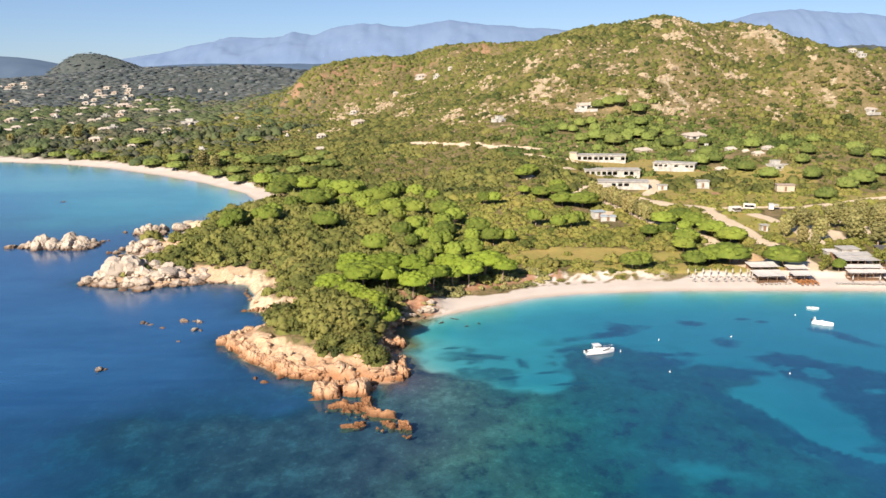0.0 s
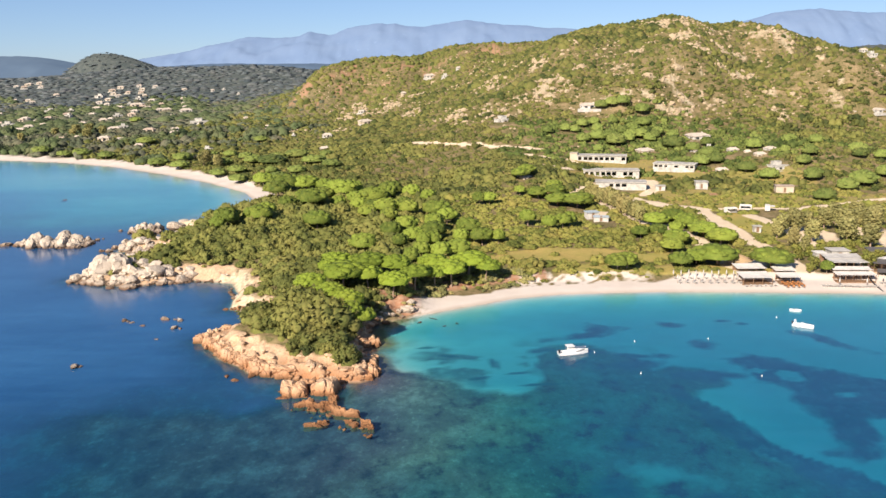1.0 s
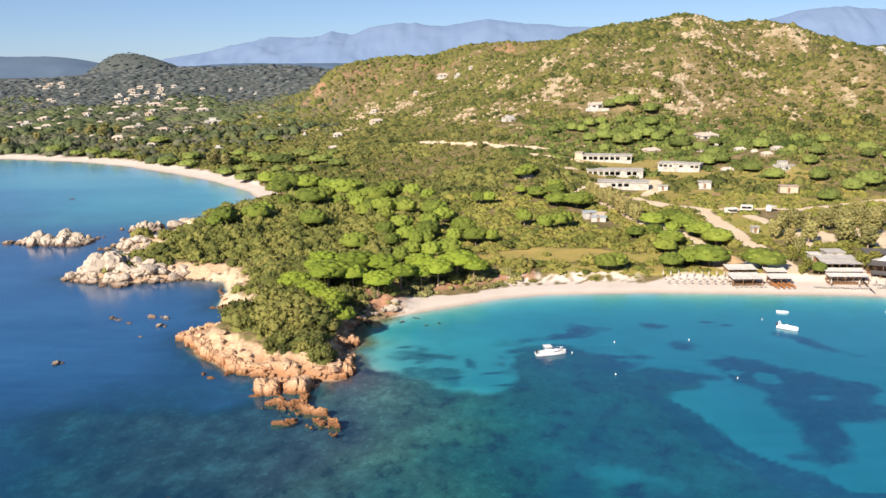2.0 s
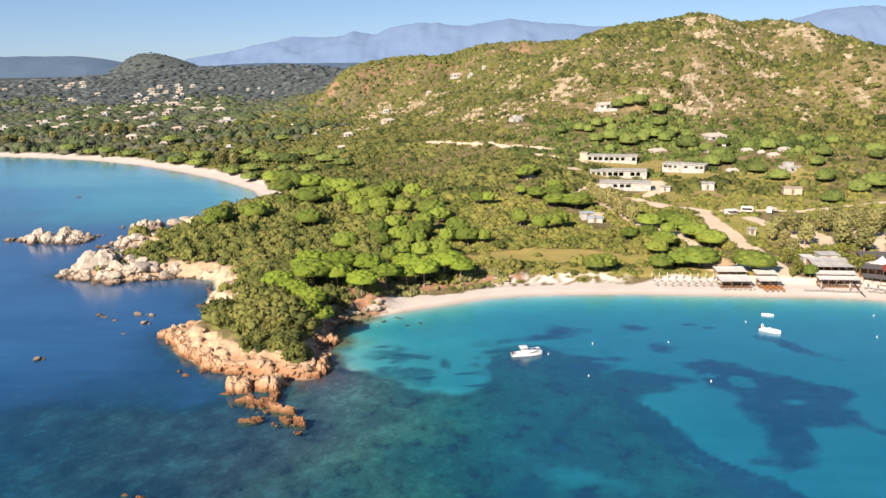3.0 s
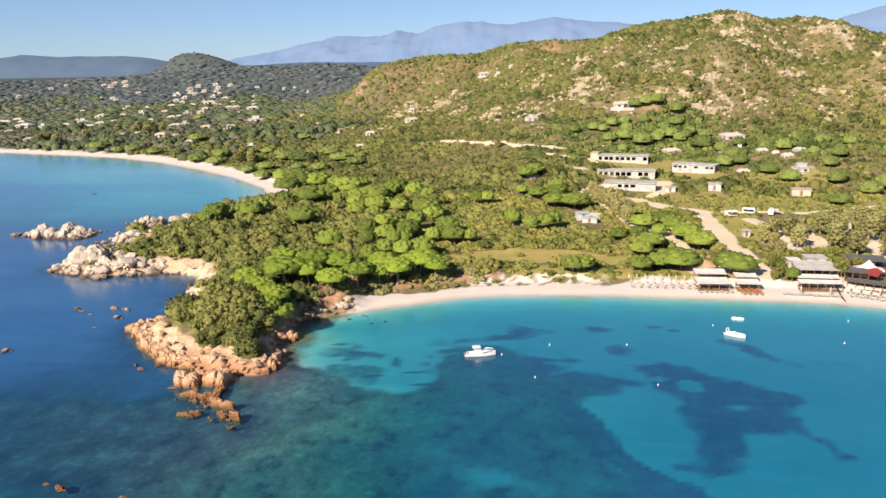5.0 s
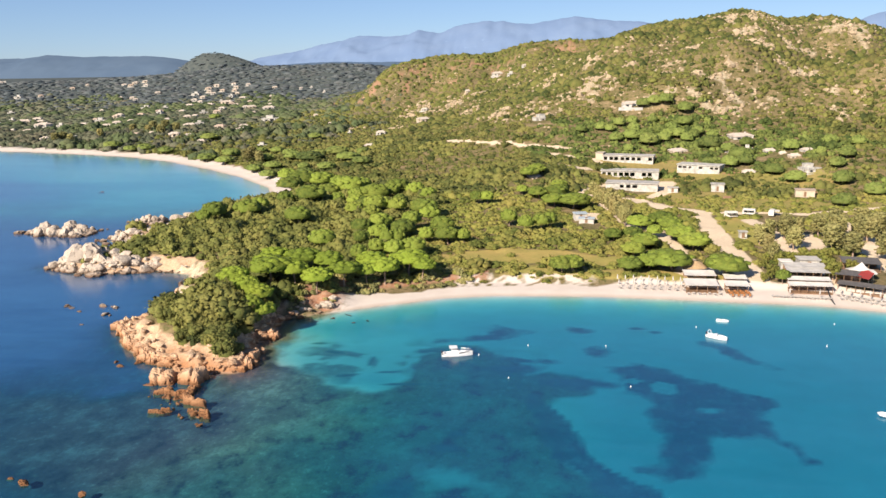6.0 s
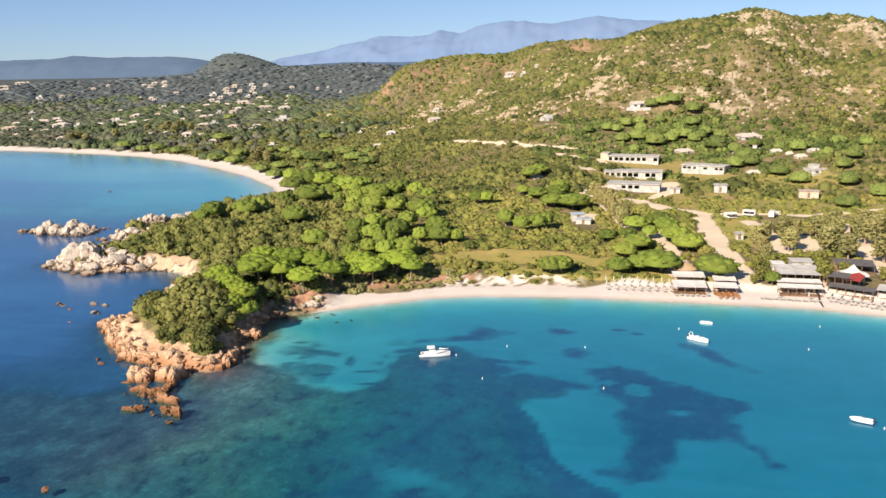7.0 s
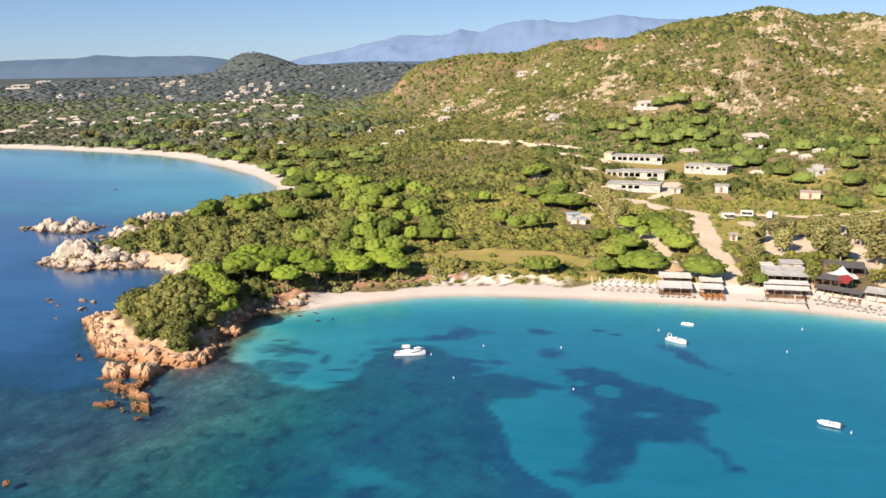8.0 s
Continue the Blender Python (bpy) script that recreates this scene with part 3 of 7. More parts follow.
    ragged = math_n(t, "MULTIPLY", math_n(t, "SUBTRACT", grain(t, 0.7, 5, 0.75), 0.5), 1.3)

    def laid(mask):
        """A cover's mask with a ragged, crumbling edge."""
        return ramp(t, math_n(t, "ADD", mask, math_n(t, "MULTIPLY", ragged, math_n(t, "MULTIPLY", mask, 1.2, True))), 0.25, 0.75)
    col = mixc(t, laid(s1.outputs[2]), soil, grass)
    col = mixc(t, laid(s2.outputs[2]), col, red)
    col = mixc(t, laid(s2.outputs[0]), col, track)
    col = mixc(t, laid(s1.outputs[1]), col, rock)
    col = mixc(t, laid(s1.outputs[0]), col, sand)
    wobble = math_n(t, "MULTIPLY", math_n(t, "SUBTRACT", grain(t, 0.4, 6, 0.7), 0.5), 0.9)
    edge = attr(t, "shelf").outputs["Fac"]
    col = mixc(t, ramp(t, math_n(t, "ADD", edge, math_n(t, "MULTIPLY", wobble, math_n(t, "MULTIPLY", edge, 0.8))), 0.05, 0.95), col, reef)
    col = mixc(t, ramp(t, math_n(t, "ADD", s2.outputs[1], wobble), 0.18, 0.92), col, weed)
    pos = t.nodes.new("ShaderNodeSeparateXYZ")
    ln(t, t.nodes.new("ShaderNodeNewGeometry").outputs["Position"], pos.inputs[0])
    damp = math_n(t, "MULTIPLY", ramp(t, pos.outputs[2], 0.30, 0.06), ramp(t, pos.outputs[2], -0.06, 0.0))
    col = mixc(t, math_n(t, "MULTIPLY", damp, 0.45), col, (0.33, 0.25, 0.18))
    ln(t, col, b.inputs["Base Color"])
    b.inputs["Roughness"].default_value = 0.95
    b.inputs["Specular IOR Level"].default_value = 0.1
    bump(t, b, math_n(t, "MULTIPLY", math_n(t, "ADD", n2, math_n(t, "MULTIPLY", n3, 0.3)), math_n(t, "SUBTRACT", 1.0, math_n(t, "MULTIPLY", s1.outputs[0], 0.8))), 0.7, 0.3)
    return m


# the wooded attribute also rises with distance, to tint far soil with haze
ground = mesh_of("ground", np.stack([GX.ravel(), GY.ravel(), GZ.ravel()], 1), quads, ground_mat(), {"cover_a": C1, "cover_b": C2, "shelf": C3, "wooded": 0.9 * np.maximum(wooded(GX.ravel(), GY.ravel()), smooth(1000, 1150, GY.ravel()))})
tagged(ground, "coastal land of dry soil, dunes and pale sand running under the sea", "ground", kind="structure")


# ---- the sea: a clear sheet, tinted by the water under it ----
def water_mat():
    m, t, b = mat("sea_water")
    deep = attr(t, "deep").outputs["Fac"]
    out = t.nodes["Material Output"]
    comb = t.nodes.new("ShaderNodeCombineColor")
    for i, k in enumerate((-0.40, -0.068, -0.040)):
        ln(t, math_n(t, "EXPONENT", math_n(t, "MULTIPLY", deep, k)), comb.inputs[i])
    clear = t.nodes.new("ShaderNodeBsdfTransparent")
    ln(t, comb.outputs[0], clear.inputs[0])
    murk = t.nodes.new("ShaderNodeBsdfDiffuse")
    # Pale streaks of surface glint are painted into the murk colour.
    glint_streak = math_n(t, "ADD", math_n(t, "MULTIPLY", grain(t, 0.035, 5, 0.6, "pos", (0.55, 1.5, 1)), 0.6), math_n(t, "MULTIPLY", grain(t, 0.22, 4, 0.65, "pos", (0.35, 1.6, 1)), 0.4))
    ln(t, mixc(t, ramp(t, glint_streak, 0.38, 0.62), (0.014, 0.103, 0.280), (0.032, 0.158, 0.372)), murk.inputs[0])
    body = t.nodes.new("ShaderNodeMixShader")
    ln(t, math_n(t, "SUBTRACT", 1.0, math_n(t, "EXPONENT", math_n(t, "MULTIPLY", math_n(t, "MULTIPLY", deep, deep), -0.0098))), body.inputs[0])
    ln(t, clear.outputs[0], body.inputs[1])
    ln(t, murk.outputs[0], body.inputs[2])
    gloss = t.nodes.new("ShaderNodeBsdfGlossy")
    gloss.inputs["Roughness"].default_value = 0.2
    gloss.inputs["Color"].default_value = (1, 1, 1, 1)
    lay = t.nodes.new("ShaderNodeLayerWeight")
    lay.inputs["Blend"].default_value = 0.5
    sheen = math_n(t, "ADD", math_n(t, "MULTIPLY", math_n(t, "POWER", lay.outputs["Facing"], 5.6), 1.2), 0.03)
    bp = t.nodes.new("ShaderNodeBump")
    bp.inputs["Strength"].default_value, bp.inputs["Distance"].default_value = 0.22, 0.06
    waves = math_n(t, "ADD", grain(t, 0.55, 3, 0.6, "pos", (1, 1.8, 1)), math_n(t, "MULTIPLY", grain(t, 0.06, 2, 0.5), 2.0))
    ln(t, waves, bp.inputs["Height"])
    ln(t, bp.outputs[0], gloss.inputs["Normal"])
    top = t.nodes.new("ShaderNodeMixShader")
    ln(t, sheen, top.inputs[0])
    ln(t, body.outputs[0], top.inputs[1])
    ln(t, gloss.outputs[0], top.inputs[2])
    ln(t, top.outputs[0], out.inputs["Surface"])
    return m


def depth_of(x, y, d):
    """Depth of the sea in metres."""
    off = np.maximum(-d, 0)
    west = smooth(0, -30, x)
    bay = 6.2 * (1 - np.exp(-off / 10.5))
    open_sea = 10 * (1 - np.exp(-off / 3.5)) + 5 * smooth(25, 140, off)
    cove = smooth(-40, -85, x) * smooth(215, 320, y + 20 * fbm(x, y, 40, 3, 63))
    dep = bay * (1 - west) + open_sea * west
    dep = dep * (1 - cove) + (0.5 + 2.6 * smooth(0, 25, off) + 6.5 * smooth(50, 180, off)) * (1 + 0.7 * fbm(0.5 * x, 1.6 * y, 60, 4, 68)) * cove
    dep = dep * (1 - 0.64 * blob(x, y, -12, 116, 38, 32, 0, 0.35, 14, 62, 0.55) * poly_mask(x, y, REEF, 3.2, 7, 91, 3.5))
    dep = dep * (1 - 0.36 * blob(x, y, -50, 112, 40, 28, 0, 0.5, 14, 69, 0.6))
    dep = dep * (1 - 0.22 * blob(x, y, -41, 132, 20, 12, 20, 0.6, 10, 67, 0.6))
    dep = dep * (1 - 0.24 * blob(x, y, 15, 154, 24, 14, 0, 0.4, 10, 66, 0.6))
    return dep * (1 - 0.15 * smooth(150, 132, y) * smooth(-18, 2, x) * smooth(64, 50, x))


wet_q = (GZ.ravel()[quads] < 0.25).any(1)
used = np.unique(quads[wet_q])
remap = np.full(GX.size, -1)
remap[used] = np.arange(len(used))
DEEP = depth_of(GX.ravel(), GY.ravel(), GD.ravel())
water = mesh_of("water", np.stack([GX.ravel()[used], GY.ravel()[used], np.zeros(len(used))], 1), remap[quads[wet_q]], water_mat(), {"deep": DEEP[used]})
tagged(water, "calm clear turquoise sea with dark seagrass showing through", "water", kind="structure")


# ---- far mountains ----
# Distance haze is put into the slope colour, which also glows by glow.
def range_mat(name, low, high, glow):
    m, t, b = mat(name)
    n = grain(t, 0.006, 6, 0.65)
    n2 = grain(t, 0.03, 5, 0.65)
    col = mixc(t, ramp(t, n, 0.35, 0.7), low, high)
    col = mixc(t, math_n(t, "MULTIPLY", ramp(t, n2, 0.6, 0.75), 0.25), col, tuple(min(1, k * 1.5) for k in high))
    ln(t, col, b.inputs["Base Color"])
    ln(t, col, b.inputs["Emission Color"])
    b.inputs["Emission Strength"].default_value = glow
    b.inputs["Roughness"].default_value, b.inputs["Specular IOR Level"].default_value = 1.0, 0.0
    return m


def mountain_range(name, y0, crest, thick, material, label, jag=10.0, base=20.0, seed=0):
    """A ridge along x at y0; crest: (x, height) knots of its skyline."""
    kx, kz = np.array([c[0] for c in crest], float), np.array([c[1] for c in crest], float)
    xs = np.linspace(kx[0], kx[-1], int((kx[-1] - kx[0]) / 9))
    vs = np.linspace(-1, 1, 41)
    X, V = np.meshgrid(xs, vs)
    top = np.interp(X, kx, kz) + jag * (0.35 * fbm(X, X * 0 + seed, 130, 4, 100 + seed) + 0.12 * fbm(X, X * 0, 22, 2, 101 + seed))
    side = np.clip(1 - np.abs(V) ** 1.45, 0, 1)
    Y = y0 + V * thick
    cut = jag * 1.8 * fbm(X, Y, 150, 5, 103 + seed) * (side * (1 - side) * 4)
    Z = base + (top - base) * side + cut
    r, c = X.shape
    q = (np.arange(r - 1)[:, None] * c + np.arange(c - 1)[None, :]).ravel()
    ob = mesh_of(name, np.stack([X.ravel(), Y.ravel(), Z.ravel()], 1), np.stack([q, q + 1, q + c + 1, q + c], 1), material)
    return tagged(ob, label, "mountains", kind="structure")


# blue of aerial haze held in the base colours, plus emission
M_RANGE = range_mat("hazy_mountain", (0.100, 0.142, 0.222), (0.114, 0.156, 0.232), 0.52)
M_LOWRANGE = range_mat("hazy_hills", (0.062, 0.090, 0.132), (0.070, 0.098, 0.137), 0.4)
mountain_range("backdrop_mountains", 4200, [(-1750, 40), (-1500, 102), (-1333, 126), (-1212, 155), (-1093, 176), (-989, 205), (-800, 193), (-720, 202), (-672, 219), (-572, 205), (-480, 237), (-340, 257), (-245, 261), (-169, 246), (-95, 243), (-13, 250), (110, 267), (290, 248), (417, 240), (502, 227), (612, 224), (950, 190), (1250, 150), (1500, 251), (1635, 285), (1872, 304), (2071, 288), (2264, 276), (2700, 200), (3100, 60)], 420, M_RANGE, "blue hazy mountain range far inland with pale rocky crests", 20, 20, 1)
mountain_range("backdrop_hills", 3000, [(-3300, 60), (-2342, 98), (-2187, 104), (-2035, 101), (-1934, 116), (-1788, 103), (-1692, 103), (-1525, 104), (-1387, 88), (-1250, 62), (-1000, 60), (-800, 70), (-600, 66), (-300, 60), (0, 40)], 300, M_LOWRANGE, "low wooded hills beyond the plain, hazed blue-grey in their colour", 8, 15, 7)


# ---- small builders ----
def ico(sub):
    bm = bmesh.new()
    bmesh.ops.create_icosphere(bm, subdivisions=sub, radius=1.0)
    v = np.array([q.co[:] for q in bm.verts])
    f = np.array([[q.index for q in p.verts] for p in bm.faces])
    bm.free()
    return v, f


ICO = {k: ico(k) for k in (1, 2, 3, 4)}


def lump(sub, seed, rough=0.3, cut=None, freq=2.2):
    """A knobbly ball of radius about 1, its underside cut away."""
    v, f = ICO[sub]
    n = np.array([noise.noise(Vector(p) * freq + Vector((seed * 3.7, seed * 1.3, 0))) + 0.5 * noise.noise(Vector(p) * freq * 2.3 + Vector((0, seed * 2.9, seed))) for p in v])
    v = v * (1 + rough * n)[:, None]
    if cut is not None:
        keep = (v[:, 2][f] > cut).any(1)
        f = f[keep]
        ids = np.unique(f)
        back = np.full(len(v), -1)
        back[ids] = np.arange(len(ids))
        v, f = v[ids], back[f]
    return v, f


def tufts(v, n, size, rng, lift=0.5, stand=1.12):
    """Loose sprays of leaves, one triangle each, standing off a shape's skin."""
    pick = v[rng.integers(0, len(v), n)]
    out = pick / (np.linalg.norm(pick, axis=1, keepdims=True) + 1e-6)
    c = pick * rng.uniform(0.96, stand, (n, 1))
    a = rng.normal(size=(n, 3))
    a = a - (a * out).sum(1, keepdims=True) * out * 0.6
    a /= np.linalg.norm(a, axis=1, keepdims=True)
    b = np.cross(a, out) + lift * out
    s = size * rng.uniform(0.6, 1.4, (n, 1))
    p = np.stack([c - a * s, c + a * s, c + b * s * 1.5], 1).reshape(-1, 3)
    return p, np.arange(n * 3).reshape(-1, 3)


def joined(parts):
    vs, fs, off = [], [], 0
    for v, f in parts:
        vs.append(v)
        fs.append(f + off)
        off += len(v)
    return np.concatenate(vs), np.concatenate(fs)


def strew(name, protos, x, y, z, r, material, label, category, seed, tall=(0.7, 1.1), sink=0.15, soft=True):
    """Many small plants or stones of one kind in one mesh of kind stuff."""
    rng = np.random.default_rng(seed)
    vs, fs, tones, off = [], [], [], 0
    which = rng.integers(0, len(protos), len(x))
    for k, (pv, pf) in enumerate(protos):
        i = np.nonzero(which == k)[0]
        if not len(i):
            continue
        a = rng.uniform(0, 6.283, len(i))
        c, s = np.cos(a)[:, None], np.sin(a)[:, None]
        sx, sy = r[i][:, None] * rng.uniform(0.8, 1.25, (len(i), 1)), r[i][:, None] * rng.uniform(0.8, 1.25, (len(i), 1))
        h = r[i][:, None] * rng.uniform(*tall, (len(i), 1))
        u, w = pv[None, :, 0] * sx, pv[None, :, 1] * sy
        v = np.stack([x[i][:, None] + u * c - w * s, y[i][:, None] + u * s + w * c, z[i][:, None] + (pv[None, :, 2] - sink) * h], -1)
        vs.append(v.reshape(-1, 3))
        fs.append((pf[None] + (np.arange(len(i)) * len(pv))[:, None, None]).reshape(-1, 3) + off)
        tones.append(np.repeat(rng.uniform(0, 1, len(i)), len(pv)))
        off += len(i) * len(pv)
    ob = mesh_of(name, np.concatenate(vs), np.concatenate(fs), material, {"tone": np.concatenate(tones)}, soft)
    return tagged(ob, label, category, kind="stuff")


def spots(x0, x1, y0, y1, gap, seed):
    """Jittered places over a rectangle."""
    rng = np.random.default_rng(seed)
    gx, gy = np.meshgrid(np.arange(x0, x1, gap), np.arange(y0, y1, gap))
    x, y = gx.ravel() + rng.uniform(-0.55, 0.55, gx.size) * gap, gy.ravel() + rng.uniform(-0.55, 0.55, gx.size) * gap
    return x, y, rng


# footprints kept clear of scrub: centre, radius
CLEAR = [(60, 285, 5), (62.5, 278, 5), (63, 272, 4), (72, 366, 6), (66, 372, 6), (76, 368, 5), (88, 402, 9), (78, 408, 9), (98, 394, 8), (76, 361, 7), (84, 356, 8), (91, 351, 7), (77, 348, 7), (86, 343, 8), (93, 339, 6), (111, 381, 8), (119, 375, 8), (134, 381, 5), (116, 340, 6), (98, 335, 5), (140, 433, 7), (114, 208, 13), (126, 208, 10),
         (130, 220, 12), (89, 208, 9), (97, 208, 8), (118, 224, 6), (57, 300, 4), (94, 484, 8), (40, 469, 8), (148, 333, 5), (112, 395, 6), (131, 408, 5), (144, 391, 5), (150, 391, 5), (163, 398, 5), (142, 420, 5)]


# pines: x, y, crown width
GROVE = [(-17, 188, 10.6), (-12, 198, 8.6), (-5, 197, 8.4), (0, 193, 7.4), (-5, 186, 7.4), (-11, 188, 7), (-24, 181, 7.4), (-18, 175, 6.4), (-14, 171, 6.6), (-9.5, 163, 4.9), (-12.5, 162, 5), (4, 205, 7.6), (9, 199.5, 8.4), (13.5, 208, 9.5), (18, 204.5, 6.4), (-20, 200, 7), (-21, 194, 6), (5, 197, 5.5)]
MIDWOOD = [(-63, 357, 14), (-44, 307, 12), (-54, 358, 12), (-64, 344, 11), (-43, 330, 8.4), (-36, 335, 14), (-32, 342, 9.8), (-35, 264, 8.7), (-21, 321, 11), (-17, 330, 8.3), (-16, 340, 9.7), (-6, 331, 8.2), (1, 322, 6.8), (-14, 292, 9.4), (-19, 296, 6.4), (-6, 290, 7.3), (4, 288, 10), (4, 267, 7.6), (-5, 258, 7.5), (-2, 243, 6.2), (-10, 251, 6.4), (-6, 236, 4.6), (4, 252, 8.2), (4, 242, 5.2), (1, 240, 4.6), (1, 227, 4.8), (6, 226, 5.7), (11, 229, 6.6), (12, 246, 5.3), (15, 261, 7.4), (19, 246, 6.1)]
COPSE = [(-16, 230, 7.6), (8, 278, 6.9), (-2, 216, 5), (-65, 265, 10), (-67, 260, 5), (-56, 273, 9), (-46, 356, 7.7), (-56, 283, 6.3), (24, 246, 4.2), (36, 276, 5.8), (42, 266, 5.2), (47, 269, 5.6), (50, 272, 5.7), (21, 316, 5.5), (25, 316, 5.5), (-52, 300, 6.6), (-79, 380, 9.7), (-34, 312, 5.7), (-25, 306, 7), (-28, 318, 7), (-48, 320, 8), (-8, 306, 6.5), (-12, 276, 6.5), (-20, 284, 6)]
EASTWOOD = [(40, 349, 7.7), (44, 354, 7.3), (45, 323, 7.8), (52, 326, 9), (51, 312, 9), (58, 308, 11.4), (53, 334, 7.3), (38, 329, 5), (70, 254, 5.2), (80, 272, 7.7), (78, 243, 7.9), (72, 215, 6.6), (77, 218.5, 6.3), (83, 218.5, 11), (87, 278, 8.4), (89, 270, 9), (90, 254, 8.9), (92, 244, 9), (96, 214, 10.6), (54, 212.5, 6.6), (57, 214, 6.7), (74, 232, 6.3), (76, 256, 6.1), (83, 260, 5.2), (108.6, 208.6, 3.4)]
HILLWOOD = [(82, 437, 7.3), (90, 440, 9.4), (98, 433, 10.6), (92, 453, 7.5), (112, 455, 8.4), (120, 463, 8.5), (128, 427, 11.4), (134, 416, 6.8), (136, 395, 9.8), (129, 385, 7.5), (136, 386, 8), (144, 367, 7.1), (154, 412, 5.8), (159, 400, 8.2), (150, 355, 7.3), (167, 351, 8.5), (167, 382, 4.8), (99, 482, 7.9), (105, 481, 8.8), (111, 480, 8.8), (121, 474, 9.3), (87, 422, 5.1), (106, 440, 7.2), (85, 460, 6.7), (103, 465, 6.1), (109, 446, 7.3), (125, 452, 6.5), (79, 450, 5.4), (174, 334, 8.3), (185, 342, 10.5), (199, 353, 7.5)]
UPWOOD = [(170, 367, 6.7), (157, 316, 7.5), (198, 373, 6.3), (208, 373, 6.3), (98, 446, 7), (106, 452, 7), (114, 446, 8), (122, 446, 7), (132, 446, 7), (92, 464, 7), (146, 430, 7), (176, 400, 7), (186, 392, 7), (176, 376, 7), (64, 448, 6), (74, 452, 6), (200, 380, 7), (118, 440, 7)]
SHOREWOOD = [(-258, 536, 12), (-224, 518, 13), (-205, 506, 10.6), (-160, 467, 11), (-201, 568, 13), (-149, 482, 13), (-142, 454, 10), (-88, 451, 15), (-80, 474, 14), (-101, 458, 11.6), (-102, 427, 8.7), (-118, 460, 10), (-136, 496, 8), (-238, 520, 7.9), (-122, 568, 10), (-276, 750, 13), (-64, 443, 12), (-68, 415, 9), (-83, 421, 7.6), (-95, 389, 8.6), (-112, 411, 9), (-124, 494, 9), (-52, 425, 9), (-75, 400, 8), (-90, 470, 9), (-110, 480, 9), (-60, 460, 9)]
# houses: x, y, width
HILL_VILLAS = [(93, 488, 13), (42, 482, 11.7), (146, 449, 14.6), (111, 423, 10.6), (136, 418, 9.5), (145, 424, 5.5), (151, 406, 6.6), (154, 394, 4.1), (164, 392, 6.3), (159, 369, 10), (135, 373, 6.8), (42, 351, 6.3), (-69, 514, 7.3), (-104, 599, 4), (-78, 590, 9.2), (-56, 648, 13.6), (-7, 777, 13.7), (-206, 710, 20), (-139, 624, 4.5), (-172, 737, 5.3), (-136, 658, 4.2), (-262, 1075, 5.3), (-277, 901, 18), (-307, 926, 13.4), (267, 494, 9.5), (329, 628, 9.4), (328, 640, 7.8), (157, 386, 6.5), (253, 493, 4), (8, 746, 9), (-64, 704, 7.5), (-29, 724, 6), (20, 742, 6)]
VILLAGE = [(-817, 1132, 38), (-833, 1201, 23), (-839, 1227, 14), (-662, 1133, 10), (-653, 1157, 7), (-592, 1155, 10), (-579, 1165, 13), (-554, 1148, 10), (-693, 1052, 14.5), (-671, 1068, 9.8), (-488, 767, 17.7), (-492, 795, 12), (-508, 752, 10.6), (-425, 706, 18.9), (-404, 700, 9.7), (-461, 681, 18.5), (-403, 651, 10), (-428, 665, 5.1), (-433, 624, 19), (-386, 707, 11.8), (-394, 750, 14.2), (-410, 806, 8.5), (-450, 869, 9.1), (-381, 779, 10.5), (-361, 767, 8), (-359, 718, 10.8), (-432, 914, 17), (-394, 870, 11.6), (-532, 1065, 9.5), (-413, 820, 11), (-351, 687, 11.8), (-427, 901, 9)]
UPPER = [(-441, 1071, 15.7), (-438, 1104, 12), (-433, 1122, 12), (-422, 1023, 11.3), (-430, 1088, 9.5), (-419, 1075, 11), (-385, 1057, 10.8), (-396, 1095, 9.5), (-397, 954, 12.6), (-373, 959, 14), (-364, 991, 20), (-363, 1041, 12), (-332, 849, 12.5), (-322, 862, 11.4), (-322, 788, 10.5), (-369, 875, 9), (-387, 1082, 7.8), (-265, 672, 13.9), (-266, 694, 10.2), (-230, 655, 12), (-244, 600, 11.2), (-229, 592, 8.8), (-202, 555, 7.4), (-200, 626, 11.4), (-150, 538, 7.8), (-276, 601, 9), (-270, 614, 6.4), (-387, 1124, 9.7), (-344, 1112, 9.6), (-304, 1105, 6.3), (-290, 1109, 6.3), (-340, 1006, 8.7)]
OUTER = [(-314, 1010, 7.3), (-318, 935, 10.9), (-305, 560, 7), (-318, 558, 5.9), (-285, 562, 5.9), (-413, 1094, 9.5), (-421, 1048, 10.7), (-339, 916, 10.7), (-341, 962, 9.8), (-322, 806, 7.1), (-385, 854, 9.3), (-576, 1144, 11), (-566, 1170, 11), (-520, 1050, 10), (-357, 740, 8), (-404, 1000, 9), (-380, 1010, 9), (-352, 975, 10), (-400, 1112, 10), (-410, 1130, 10), (-330, 1060, 9), (-300, 970, 8)]
CLEAR += [(px, py - 1.5 - 0.1 * wd, 0.45 * wd + 1.5) for px, py, wd in HILL_VILLAS + VILLAGE + UPPER + OUTER]


